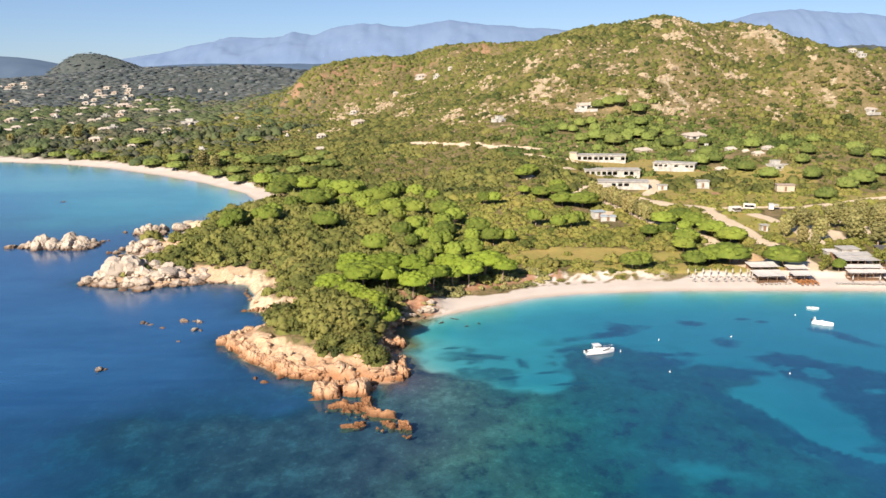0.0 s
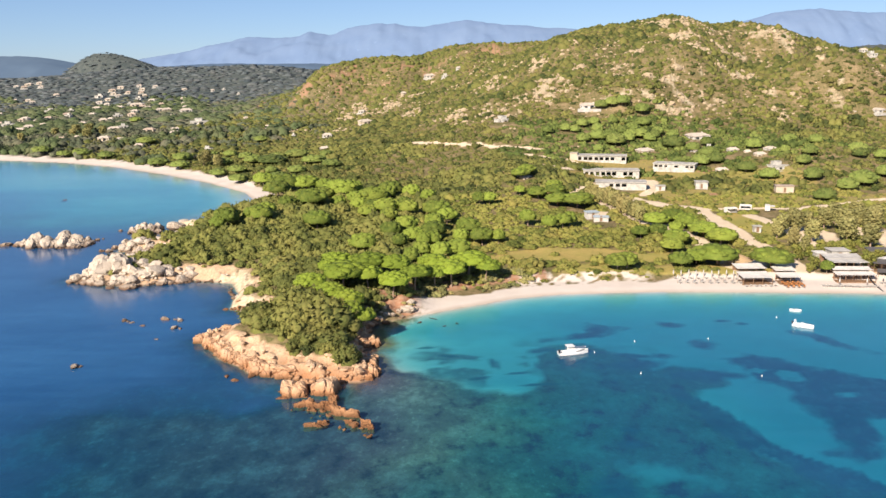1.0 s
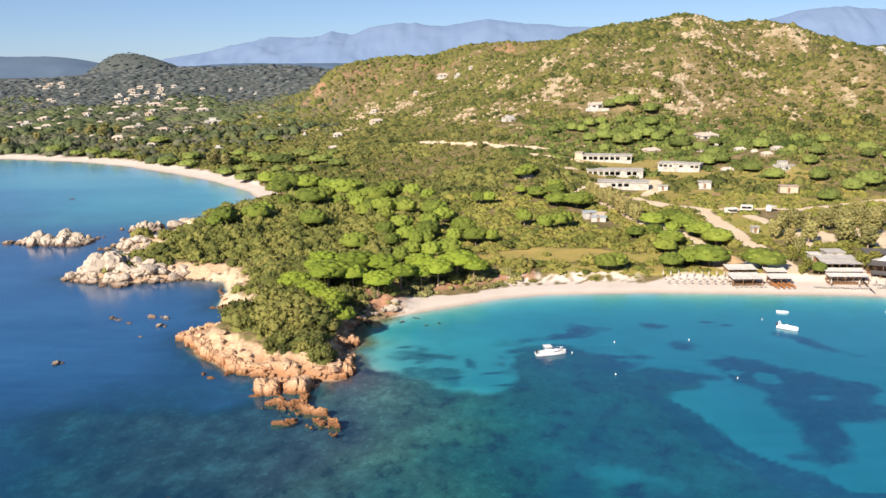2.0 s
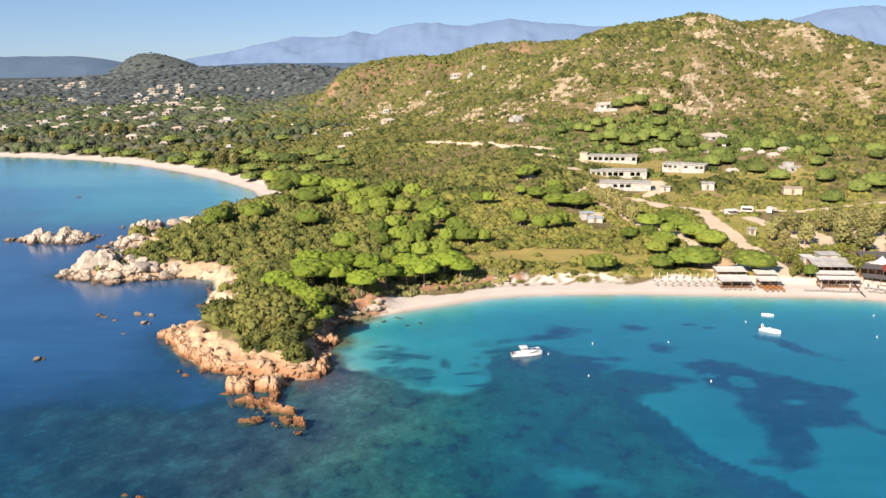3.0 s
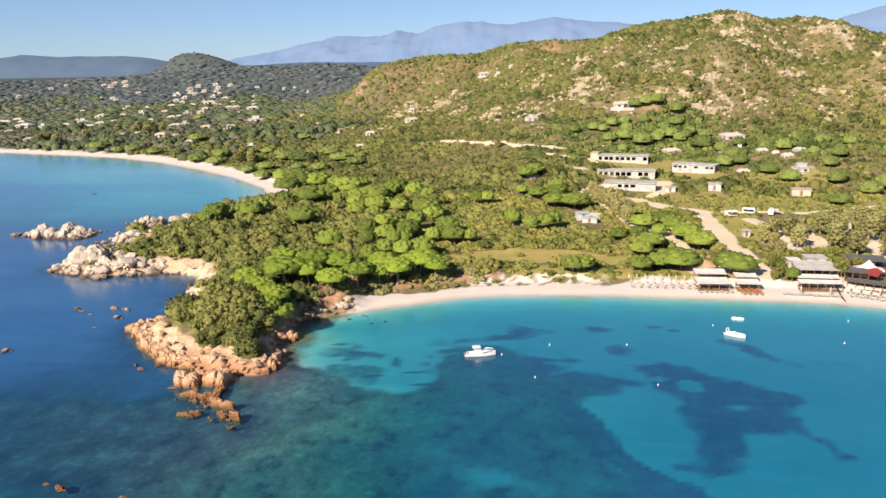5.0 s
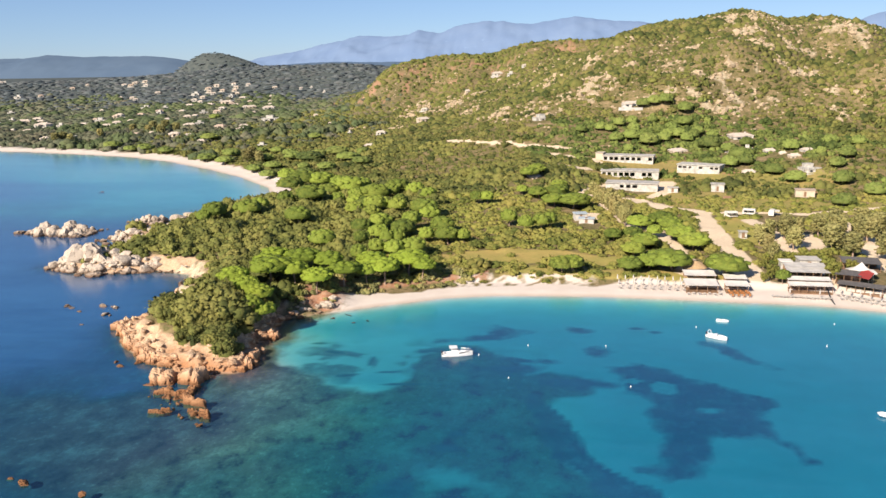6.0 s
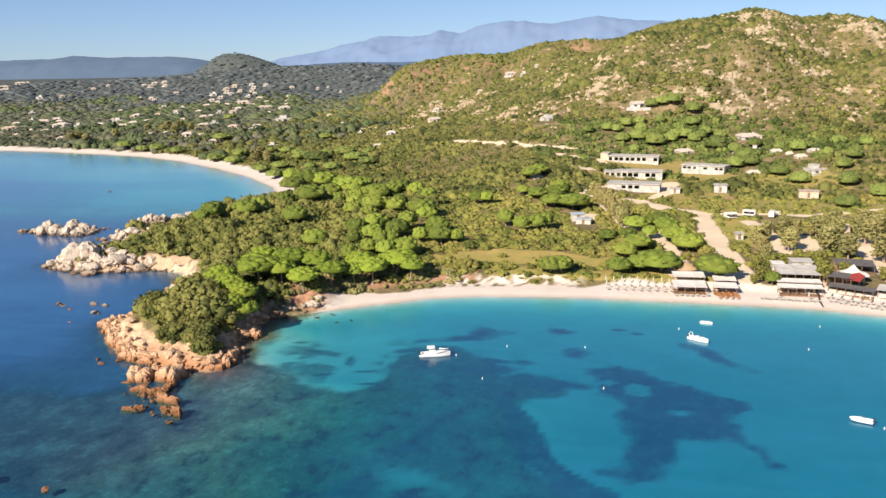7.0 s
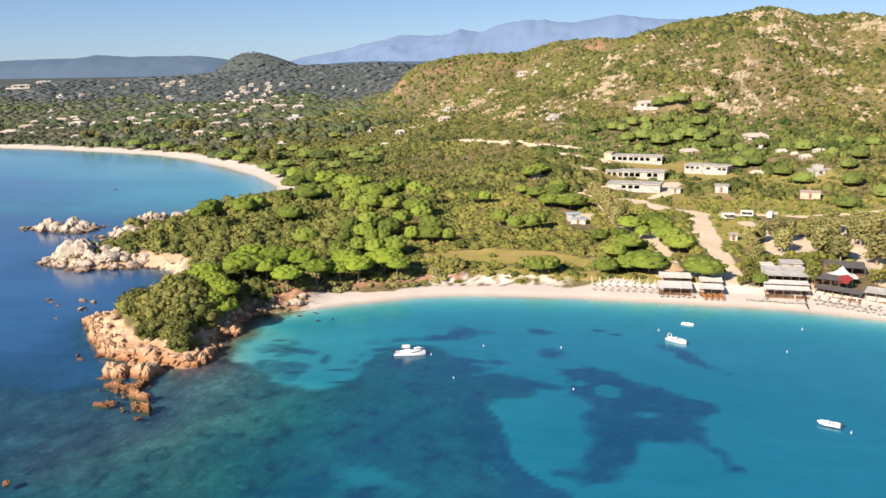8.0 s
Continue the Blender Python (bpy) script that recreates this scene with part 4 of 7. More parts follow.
def growing(x, y, gap_bare=0.25, seed=0):
    """Where scrub stands, with the ground height there."""
    rng = np.random.default_rng(seed + 500)
    z, d = land(x, y)
    a, b, _ = cover(x, y, z, d)
    rocky = smooth(6, -4, x) * smooth(310, 285, y)
    u = rng.uniform(0, 1, len(x))
    ok = (d > (9.6 + 3.2 * smooth(48, 78, x)) * (1 - rocky) + np.where(x > -15, 3.4, np.where(y < 185, 5.0 + 3.0 * smooth(-18, -30, x), 5.0)) * rocky) & (a[:, 0] < 0.35) & (b[:, 0] < 0.25)
    ok &= u > a[:, 2] * np.where(y < 300, 0.98, 0.86)
    ok &= (u > 1.0 - gap_bare) | (a[:, 1] < 0.3) | (rocky > 0.5)
    ok &= (u > np.where(y < 230, 0.4, 0.6)) | (b[:, 2] < 0.4)
    for cx, cy, r in CLEAR:
        ok &= np.hypot(x - cx, y - cy) > r
    for cx, cy, wd in GROVE + MIDWOOD + COPSE + EASTWOOD + HILLWOOD + UPWOOD:
        ok &= (np.hypot(x - cx, y - cy) > 0.44 * wd) | (u > 0.88)
    return ok, z, d


rng0 = np.random.default_rng(7)
SHRUB_NEAR = []
for k in range(8):
    heads = []
    for j in range(9):
        q = lump(1, 20 + k * 9 + j, 0.5, -0.2, 2.2)
        ang, rad = j * 2.4 + k, 0.78 * math.sqrt((j + 0.3) / 9)
        e = (0.28 + 0.24 * rng0.random()) * (1.15 - 0.35 * rad)
        heads.append((q[0] * np.array([e, e, e * 0.95]) + np.array([math.cos(ang) * rad, math.sin(ang) * rad, 0.12 + 0.52 * (1 - rad) + 0.18 * rng0.random()]), q[1]))
    body = joined(heads)
    SHRUB_NEAR.append(joined([body, tufts(body[0], 80, 0.12, rng0, 0.7, 1.10)]))
SHRUB_BIG = []
for k in range(6):
    heads = []
    for j in range(18):
        q = lump(1, 300 + k * 19 + j, 0.5, -0.4, 2.2)
        ang, rad = j * 2.4 + k, 0.82 * math.sqrt((j + 0.3) / 18)
        e = 0.20 + 0.16 * rng0.random()
        heads.append((q[0] * e + np.array([math.cos(ang) * rad, math.sin(ang) * rad, 0.10 + 0.72 * math.sqrt(max(0, 1 - rad * rad)) + 0.12 * rng0.random()]), q[1]))
    core = lump(1, 420 + k, 0.25, -0.3)
    heads.append((core[0] * np.array([0.74, 0.74, 0.72]), core[1]))
    body = joined(heads)
    SHRUB_BIG.append(joined([body, tufts(body[0], 420, 0.075, rng0, 0.8, 1.10)]))
SHRUB_MID = []
for k in range(8):
    heads = []
    for j in range(3):
        q = lump(1, 90 + k * 5 + j, 0.55, 0.0, 1.9)
        e = 0.38 + 0.34 * rng0.random()
        heads.append((q[0] * e + np.array([math.cos(j * 2.1 + k) * 0.5, math.sin(j * 2.1 + k) * 0.5, 0.08 + 0.22 * rng0.random()]), q[1]))
    body = joined(heads)
    SHRUB_MID.append(joined([body, tufts(body[0], 16, 0.22, rng0)]))
SHRUB_FAR = [lump(1, 120 + k, 0.45, 0.0, 1.7) for k in range(6)]

# scrub of the headland and the low ground behind the bay
x, y, rng = spots(-100, 176, 142, 335, 2.35, 11)
ok, z, d = growing(x, y, 0.1, 1)
ok &= (rng.uniform(0, 1, len(x)) < np.where((x > 108) & (y < 300), 0.4, 0.94))
dark = smooth(10, -14, x + 14 * fbm(x, y, 30, 2, 130)) > 0.5
r = np.clip(1.42 * np.exp(rng.normal(0, 0.42, len(x))), 0.55, 3.2) * np.where(dark, 1.18, 0.98) * (0.75 + 0.25 * smooth(0, 16, d)) * np.where((x > -6) & (d < 17) & (y < 240), 0.8, 1.0)
r = r * np.where(dark & (y < 182) & (d > 5), 1.3, 1.0)
i = ok & dark & (y >= 182)
strew("headland_scrub", SHRUB_NEAR, x[i], y[i], z[i], r[i], M_OAK, "dense dark olive-green evergreen scrub over the granite headland", "shrubs", 21, (0.85, 1.35), 0.12)
i = ok & dark & (y < 182)
strew("tip_thicket", SHRUB_BIG, x[i], y[i], z[i], r[i] * 1.1, M_OAK, "tall dark evergreen thicket crowning the tip of the headland", "shrubs", 47, (0.85, 1.3), 0.1)
i = ok & ~dark & (y < 262)
strew("coastal_scrub", SHRUB_NEAR, x[i], y[i], z[i], r[i], M_MAQUIS, "low olive and ochre maquis scrub behind the beach", "shrubs", 22, (0.55, 1.0), 0.15)
i = ok & ~dark & (y >= 262)
strew("inner_scrub", SHRUB_MID, x[i], y[i], z[i], r[i] * 0.95, M_MAQUIS, "olive maquis scrub stretching inland towards the hill", "shrubs", 44, (0.55, 1.0), 0.15)

# bushes under and between the pines of the grove
rng = np.random.default_rng(41)
x, y = rng.uniform(-30, 30, 620), rng.uniform(176, 214, 620)
z, d = land(x, y)
i = (d > 7.0) & (d < 24) & (fbm(x, y, 7, 2, 166) > -0.2)
strew("grove_undergrowth", SHRUB_NEAR, x[i], y[i], z[i], rng.uniform(0.5, 1.5, len(x))[i], M_EUCA, "grey-green bushes growing under the pine grove", "shrubs", 37, (0.8, 1.3), 0.15)

# scrub on the hillside
x, y, rng = spots(-260, 420, 335, 705, 2.85, 12)
ok, z, d = growing(x, y, 0.36, 2)
open_land = smooth(0.0, 0.25, fbm(x, y, 24, 4, 151)) * smooth(8, 20, z)
keep = ok & (np.abs(x - 70) < 0.62 * y - 20) & (rng.uniform(0, 1, len(x)) < 0.97 - 0.22 * open_land) & (rng.uniform(0, 1, len(x)) > wooded(x, y))
r = np.clip(1.48 * (1 - 0.2 * open_land) * np.exp(rng.normal(0, 0.40, len(x))), 0.7, 3.6) * (0.8 + 0.4 * smooth(-0.3, 0.3, fbm(x, y, 40, 2, 140)))
lush = fbm(x, y, 45, 4, 141) + 0.25 * smooth(40, 12, z) > 0.16
green = blob(x, y, 128, 430, 80, 52, 0, 0.5, 30, 156, 0.3) > rng.uniform(0, 1, len(x))
i = keep & (y < 520) & ~lush & ~green
strew("hillside_scrub", SHRUB_MID, x[i], y[i], z[i], r[i], M_HILLVEG, "maquis bushes dotted over the rocky hillside", "shrubs", 23, (0.7, 1.15), 0.15)
i = keep & (y < 520) & lush & ~green
strew("hillside_thicket", SHRUB_MID, x[i], y[i], z[i], r[i] * 1.12, M_OAK, "dark green evergreen thickets in the folds of the hillside", "shrubs", 43, (0.7, 1.2), 0.15)
i = keep & (y < 520) & green
strew("garden_thicket", SHRUB_MID, x[i], y[i], z[i], r[i] * 1.15, M_HILLPINE, "fresh green bushes and young pines among the hillside houses", "shrubs", 50, (0.75, 1.25), 0.15)
i = keep & (y >= 520)
strew("upper_hill_scrub", SHRUB_FAR, x[i], y[i], z[i], r[i], M_HILLVEG, "maquis bushes thinning out towards the stony summit", "shrubs", 33, (0.7, 1.15), 0.1)
# tussocks in the dry fields
x, y, rng = spots(55, 235, 300, 420, 2.6, 18)
z, d = land(x, y)
a, b, _ = cover(x, y, z, d)
i = (a[:, 2] > 0.3) & (b[:, 0] < 0.2) & (rng.uniform(0, 1, len(x)) < 0.55 * smooth(-0.3, 0.2, fbm(x, y, 10, 3, 165)))
for cx, cy, rr in CLEAR:
    i &= np.hypot(x - cx, y - cy) > rr
strew("field_tussocks", SHRUB_FAR, x[i], y[i], z[i], rng.uniform(0.35, 1.0, len(x))[i], M_MAQUIS, "dry tussocks and low bushes dotted over the fields", "shrubs", 36, (0.5, 0.9), 0.1)
# dry bushes on the red bank at the end of the beach
x, y, rng = spots(-9, 20, 176, 206, 1.5, 37)
z, d = land(x, y)
i = (z > 0.7) & (d > np.where(x < 2, 2.2, 8.5)) & (d < np.where(x < 2, 9, 14)) & (rng.uniform(0, 1, len(x)) < 0.42) & (np.hypot(x + 5.2, y - 185.0) > 2.4) & (np.hypot(x + 1.3, y - 182.2) > 2.2)
strew("bank_bushes", SHRUB_NEAR, x[i], y[i], z[i], rng.uniform(0.5, 1.25, len(x))[i], M_BANK, "grey-green and dry golden bushes on the red bank", "shrubs", 53, (0.7, 1.2), 0.12)
# tufts on the dunes
x, y, rng = spots(2, 112, 186, 226, 1.7, 17)
z, d = land(x, y)
a, b, _ = cover(x, y, z, d)
i = (d > 7.6) & (d < 15.5) & (b[:, 0] < 0.2) & (rng.uniform(0, 1, len(x)) < 0.12 + 0.6 * smooth(8.5, 12, d)) & (fbm(x, y, 6, 2, 160) > -0.15)
for cx, cy, rr in CLEAR:
    i &= np.hypot(x - cx, y - cy) > rr
i &= ~((x > 66) & (x < 86) & (y < 212))
strew("dune_tufts", SHRUB_NEAR, x[i], y[i], z[i], rng.uniform(0.35, 0.95, len(x))[i], M_MAQUIS, "small grey-green tufts and bushes on the white dunes", "shrubs", 34, (0.6, 1.0), 0.15)

# scrub and woods further inland
x, y, rng = spots(-260, 330, 705, 930, 3.3, 13)
ok, z, d = growing(x, y, 0.3, 3)
keep = ok & (rng.uniform(0, 1, len(x)) < 0.96 - 0.3 * smooth(0.0, 0.3, fbm(x, y, 28, 4, 152))) & (rng.uniform(0, 1, len(x)) > wooded(x, y)) & ((x > -190) | (y < 800))
strew("ridge_scrub", SHRUB_FAR, x[keep], y[keep], z[keep], np.clip(1.55 * np.exp(rng.normal(0, 0.4, len(x))), 0.8, 3.6)[keep], M_HILLVEG, "scrub covering the ridge behind the hill", "shrubs", 24, (0.6, 1.1), 0.1)
x, y, rng = spots(-860, -90, 380, 1100, 4.5, 14)
ok, z, d = growing(x, y, 0.5, 4)
keep = ok & (x > 40 - 0.9 * y) & (rng.uniform(0, 1, len(x)) < wooded(x, y)) & (rng.uniform(0, 1, len(x)) < 0.95 - 0.3 * smooth(0.05, 0.3, fbm(x, y, 50, 3, 153))) & (rng.uniform(0, 1, len(x)) > smooth(900, 1100, y + 100 * fbm(x, y, 120, 3, 155)))
r = np.clip(2.9 * np.exp(rng.normal(0, 0.42, len(x))), 1.2, 6)
tall_wood = fbm(x, y, 60, 3, 154) > 0.12
near_wood = y < 660
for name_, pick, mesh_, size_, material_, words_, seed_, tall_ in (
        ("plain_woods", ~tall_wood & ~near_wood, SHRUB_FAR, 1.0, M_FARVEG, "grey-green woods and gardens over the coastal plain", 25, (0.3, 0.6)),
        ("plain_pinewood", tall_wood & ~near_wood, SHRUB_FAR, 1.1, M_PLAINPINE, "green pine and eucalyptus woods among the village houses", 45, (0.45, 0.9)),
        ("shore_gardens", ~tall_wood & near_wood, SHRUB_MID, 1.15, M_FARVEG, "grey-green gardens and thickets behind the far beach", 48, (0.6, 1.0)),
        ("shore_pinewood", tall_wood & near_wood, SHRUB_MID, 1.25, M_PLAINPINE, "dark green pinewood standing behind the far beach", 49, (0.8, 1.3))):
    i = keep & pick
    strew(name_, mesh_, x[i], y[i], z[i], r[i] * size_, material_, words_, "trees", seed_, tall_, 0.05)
x, y, rng = spots(-1500, -100, 900, 1750, 8.5, 15)
ok, z, d = growing(x, y, 0.5, 5)
keep = ok & (x > 40 - 0.9 * y) & (rng.uniform(0, 1, len(x)) < 0.88 * smooth(900, 1100, y + 100 * fbm(x, y, 120, 3, 155))) & (x < -150)
strew("distant_woods", SHRUB_FAR, x[keep], y[keep], (z - 1.5 * smooth(1300, 1500, y))[keep], (np.clip(4.6 * np.exp(rng.normal(0, 0.35, len(x))), 2.2, 8) * (1 - 0.5 * smooth(62, 74, z)))[keep], M_HAZEVEG, "distant woods on low hills, hazed blue-grey in the leaf colour", "trees", 26, (0.16, 0.4), 0.05)
x, y, rng = spots(-150, 1100, 1120, 1750, 13.0, 19)
ok, z, d = growing(x, y, 0.5, 6)
keep = ok & (rng.uniform(0, 1, len(x)) < 0.8)
strew("far_ridge_woods", SHRUB_FAR, x[keep], y[keep], (z - 1.5 * smooth(1300, 1500, y))[keep], rng.uniform(3.0, 6.0, len(x))[keep], M_HAZEVEG, "distant woods behind the stony hill, hazed blue-grey in the leaf colour", "trees", 46, (0.3, 0.6), 0.05)


# ---- rocks ----
def boulder_shape(seed, sub=3, planes=15, near=0.58):
    """A jointed granite block: a ball pared by flat faces with worn edges."""
    rng = np.random.default_rng(seed)
    v, f = ICO[sub]
    n = rng.normal(size=(planes, 3))
    n /= np.linalg.norm(n, axis=1, keepdims=True)
    off = rng.uniform(near, 0.95, planes)
    dots = np.maximum(v @ n.T, 1e-3)
    reach = off / dots
    p = 26.0
    rad = (np.minimum(reach, 4.0) ** -p).sum(1) ** (-1 / p)
    rad = np.minimum(rad, 1.2)
    nz = np.array([noise.fractal(Vector(q) * 2.2 + Vector((seed, 0, 0)), 0.6, 2.2, 4) for q in v])
    cleft = np.array([noise.noise(Vector((q[0] * 1.6, q[1] * 1.6, q[2] * 0.7)) + Vector((seed * 1.7, seed, 0))) for q in v])
    return v * (rad * (1 + 0.15 * nz - 0.20 * np.exp(-(cleft / 0.07) ** 2)))[:, None], f


def boulder_mesh(seed, material, sub=3, near=0.58):
    v, f = boulder_shape(seed, sub, 15, near)
    ob = mesh_of("granite_boulder", v, f, material)
    ob.data.set_sharp_from_angle(angle=radians(24))
    return ob


def crag_shape(seed, sub=3, clefts=5):
    """A jointed granite crag: a block with worn edges, split by upright joints into columns of unequal height."""
    rng = np.random.default_rng(seed)
    v, f = ICO[sub]
    p = v / ((np.abs(v) ** 6).sum(1) ** (1 / 6))[:, None]
    p[:, :2] *= (1 - 0.14 * p[:, 2])[:, None]
    for k in range(clefts):
        a = rng.uniform(-0.5, 0.5) + (0 if k % 3 else 1.57)
        q = p[:, 0] * math.cos(a) + p[:, 1] * math.sin(a) + 0.22 * p[:, 2] * rng.uniform(-1, 1) - (rng.uniform(-0.75, 0.75))
        q = q + 0.06 * np.array([noise.noise(Vector(w) * 2.0 + Vector((seed, k, 0))) for w in v])
        side = np.tanh(q / 0.05)
        p[:, 2] += np.where(p[:, 2] > 0, 0.11 * rng.uniform(-1, 1) * side, 0)
        groove = 0.17 * np.exp(-(q / 0.055) ** 2)
        p = p * (1 - groove)[:, None]
        p[:, :2] += 0.05 * rng.uniform(-1, 1, 2)[None, :] * side[:, None]
    nz = np.array([noise.fractal(Vector(w) * 2.4 + Vector((0, seed, 0)), 0.7, 2.1, 4) for w in v])
    return p * (1 + 0.10 * nz)[:, None], f


def crag_set(material, label, group, count, seed, sub=3):
    obs = []
    for k in range(count):
        v, f = crag_shape(seed + k, sub)
        ob = mesh_of("granite_crag", v, f, material)
        ob.data.set_sharp_from_angle(angle=radians(26))
        tagged(ob, label, "rock", group)
        obs.append(ob)
    return obs


def rock_set(material, label, group, count, seed, near=0.58):
    obs = []
    for k in range(count):
        ob = boulder_mesh(seed + k, material, 3, near)
        tagged(ob, label, "rock", group)
        obs.append(ob)
    return obs


def put_rock(protos, x, y, sx, sy, sz, turn=None, sunk=0.3, fresh={}, base=None):
    """One more boulder, bedded in the ground or the sea floor."""
    rng = np.random.default_rng(int(x * 31 + y * 17) & 0xFFFF)
    k = int(rng.integers(0, len(protos)))
    ob = protos[k]
    z = max(ground_z(x, y), -0.6) if base is None else base
    m = Matrix.Translation((x, y, z + sz * (1 - 2 * sunk) * 0.9)) @ Euler((rng.uniform(-0.2, 0.2), rng.uniform(-0.2, 0.2), rng.uniform(0, 6.28) if turn is None else radians(turn))).to_matrix().to_4x4() @ Matrix.Diagonal((sx, sy, sz, 1))
    key = (id(protos), k)
    if key not in fresh:
        fresh[key] = True
        ob.matrix_basis = m
        return ob
    made = ob.copy()
    scene.collection.objects.link(made)
    made.matrix_basis = m
    return made


PINK = rock_set(M_GRANITE, "weathered orange-pink granite boulder on the headland shore", "headland boulders", 8, 300)
GREY = rock_set(M_GREYROCK, "pale grey granite boulder at the water's edge", "point boulders", 8, 320, 0.84)
ISLE = rock_set(M_GREYROCK, "grey granite boulder rising from the sea as part of an islet", "islet boulders", 6, 340, 0.80)
SKER = rock_set(M_REEFROCK, "small rust-brown rock awash in the sea", "skerries", 5, 360)

COVE = rock_set(M_GREYROCK, "rounded pale cream granite boulder at the end of the beach", "beach boulders", 4, 640, 0.8)
CRAG = crag_set(M_GRANITE, "pale pink granite crag split by upright joints, rusty at the waterline", "headland crags", 6, 600, 4)
LEDGE = crag_set(M_REEFROCK, "low rust-brown granite ledge broken by joints, awash in the sea", "reef ledges", 6, 620)

# rim of the headland: crags along the seaward west side, boulders between
rim = HEADLAND[1:22]
rngr = random.Random(5)
chips = []
for (ax, ay), (bx, by) in zip(rim, rim[1:]):
    length = math.hypot(bx - ax, by - ay)
    ux, uy = (bx - ax) / length, (by - ay) / length
    for k in range(int(length / (2.4 if ax > -12 and ay > 149 else 1.9))):
        s, inn = rngr.uniform(0, length), rngr.triangular(0.3, 3.4, 1.0)
        px, py = ax + ux * s + uy * inn, ay + uy * s - ux * inn
        e = rngr.uniform(0.4, 1.0) * (1.15 if inn < 1.5 else 0.75)
        if e < 0.78:
            chips.append((px, py, e))
        else:
            put_rock(PINK, px, py, e * rngr.uniform(1.0, 1.7), e * rngr.uniform(0.8, 1.2), e * rngr.uniform(0.7, 1.1), None, 0.42)
    if ax < -24 and ay < 170:
        for k in range(max(1, round(length / 2.3))):
            s, inn = (k + rngr.uniform(0.3, 0.7)) / max(1, round(length / 2.3)) * length, rngr.uniform(0.9, 1.6)
            put_rock(CRAG, ax + ux * s + uy * inn, ay + uy * s - ux * inn, rngr.uniform(1.2, 1.7), rngr.uniform(0.9, 1.5), rngr.uniform(1.1, 1.6), math.degrees(math.atan2(uy, ux)) + rngr.uniform(-20, 20), 0.34, base=0.2)
# the two great blocks off the tip, then single boulders
put_rock(CRAG, -19.5, 135.5, 2.5, 1.7, 2.1, 4, 0.3, base=-0.6)
put_rock(CRAG, -14.3, 136.9, 2.5, 2.3, 2.1, -8, 0.3, base=-0.6)
for px, py, sx, sy, sz, tn in ((-21.4, 134.0, 1.2, 0.7, 0.8, 0), (-17.6, 139.0, 1.7, 1.3, 1.1, 15), (-12.3, 133.4, 0.9, 0.8, 0.9, 60), (-28.6, 145.8, 1.6, 1.0, 1.0, 10), (-26.6, 144.6, 1.2, 0.8, 0.8, -10), (-30.4, 149.2, 1.6, 1.0, 1.2, 40), (-23.2, 143.8, 1.5, 0.8, 0.8, 0), (-6.5, 147, 1.0, 1.3, 1.3, 0), (-6.3, 144.4, 0.8, 1.2, 1.0, 20), (-7.1, 149.8, 0.9, 1.1, 1.1, -15), (-5.7, 145.8, 0.6, 0.9, 0.7, 40), (-6.9, 142.6, 0.9, 0.8, 0.8, 0), (-6.6, 152.4, 0.7, 0.8, 0.8, 10), (-7.6, 161.6, 1.5, 0.9, 0.8, 10), (-9.2, 160.4, 1.0, 0.8, 0.7, 50), (-45, 164.2, 1.2, 1.0, 1.6, 0)):
    put_rock(CRAG, px, py, sx, sy, sz, tn, 0.32)
for px, py, sx, sy, sz, tn in ((-1.3, 182.2, 1.75, 1.1, 1.15, 12), (-0.8, 185.2, 1.0, 0.8, 0.9, 60), (-3.3, 181.0, 0.9, 0.7, 0.6, 0), (-4.7, 178.9, 0.8, 0.6, 0.5, 20), (-6.0, 178.2, 1.0, 0.7, 0.5, 0), (-7.4, 177.0, 0.9, 0.7, 0.6, 0), (-2.6, 179.8, 0.6, 0.5, 0.4, 50), (0.6, 183.6, 0.5, 0.4, 0.4, 0)):
    put_rock(COVE, px, py, sx, sy, sz, tn, 0.3)
# slabs over the shelf and the bank behind the tip
n_ = 0
while n_ < 22:
    px, py = rngr.uniform(-48, -4), rngr.uniform(136, 172)
    z_, d_ = land(np.array([px]), np.array([py]))
    if 0.8 < d_[0] < 6.2:
        e = rngr.uniform(0.7, 1.9)
        put_rock(PINK, px, py, e * 1.25, e * 0.9, e * rngr.uniform(0.22, 0.4), rngr.uniform(-50, 30), 0.40)
        n_ += 1
n_ = 0
while n_ < 20:
    px, py = rngr.uniform(-10, -4), rngr.uniform(160, 182)
    z_, d_ = land(np.array([px]), np.array([py]))
    if -0.6 < d_[0] < (3.0 if n_ < 18 else 6.0):
        e = rngr.uniform(0.35, 1.15)
        put_rock(PINK, px, py, e * 1.2, e * 0.9, e * rngr.uniform(0.5, 0.9))
        n_ += 1
# the broken reef off the tip
for px, py, sx, sy, sz, tn in ((-17.6, 130.5, 1.2, 0.6, 0.95, 10), (-15.9, 130.5, 0.9, 0.75, 1.15, 0), (-14.7, 129.9, 0.8, 0.5, 0.9, -20), (-13.3, 130.2, 0.9, 0.65, 1.0, 20), (-12.3, 132.3, 0.7, 0.9, 1.0, 0), (-12.0, 130.6, 0.7, 0.8, 1.0, 30), (-12.2, 129.2, 0.9, 0.9, 1.05, -30), (-11.0, 127.8, 0.8, 1.2, 1.1, 30),
                               (-10.2, 126.8, 1.0, 0.7, 1.1, 0), (-8.3, 126.2, 1.5, 0.65, 1.05, -6), (-14.6, 122.5, 1.1, 0.45, 0.75, 6), (-12.8, 123.1, 0.8, 0.45, 0.85, 20), (-8.4, 123.5, 0.6, 0.4, 0.75, 0), (-7.3, 122.1, 0.6, 0.4, 0.7, 40), (-5.4, 122.2, 0.9, 0.7, 1.15, 10), (-4.6, 121.4, 0.5, 0.5, 0.8, 0)):
    put_rock(LEDGE, px, py, sx, sy, sz, tn, 0.22)
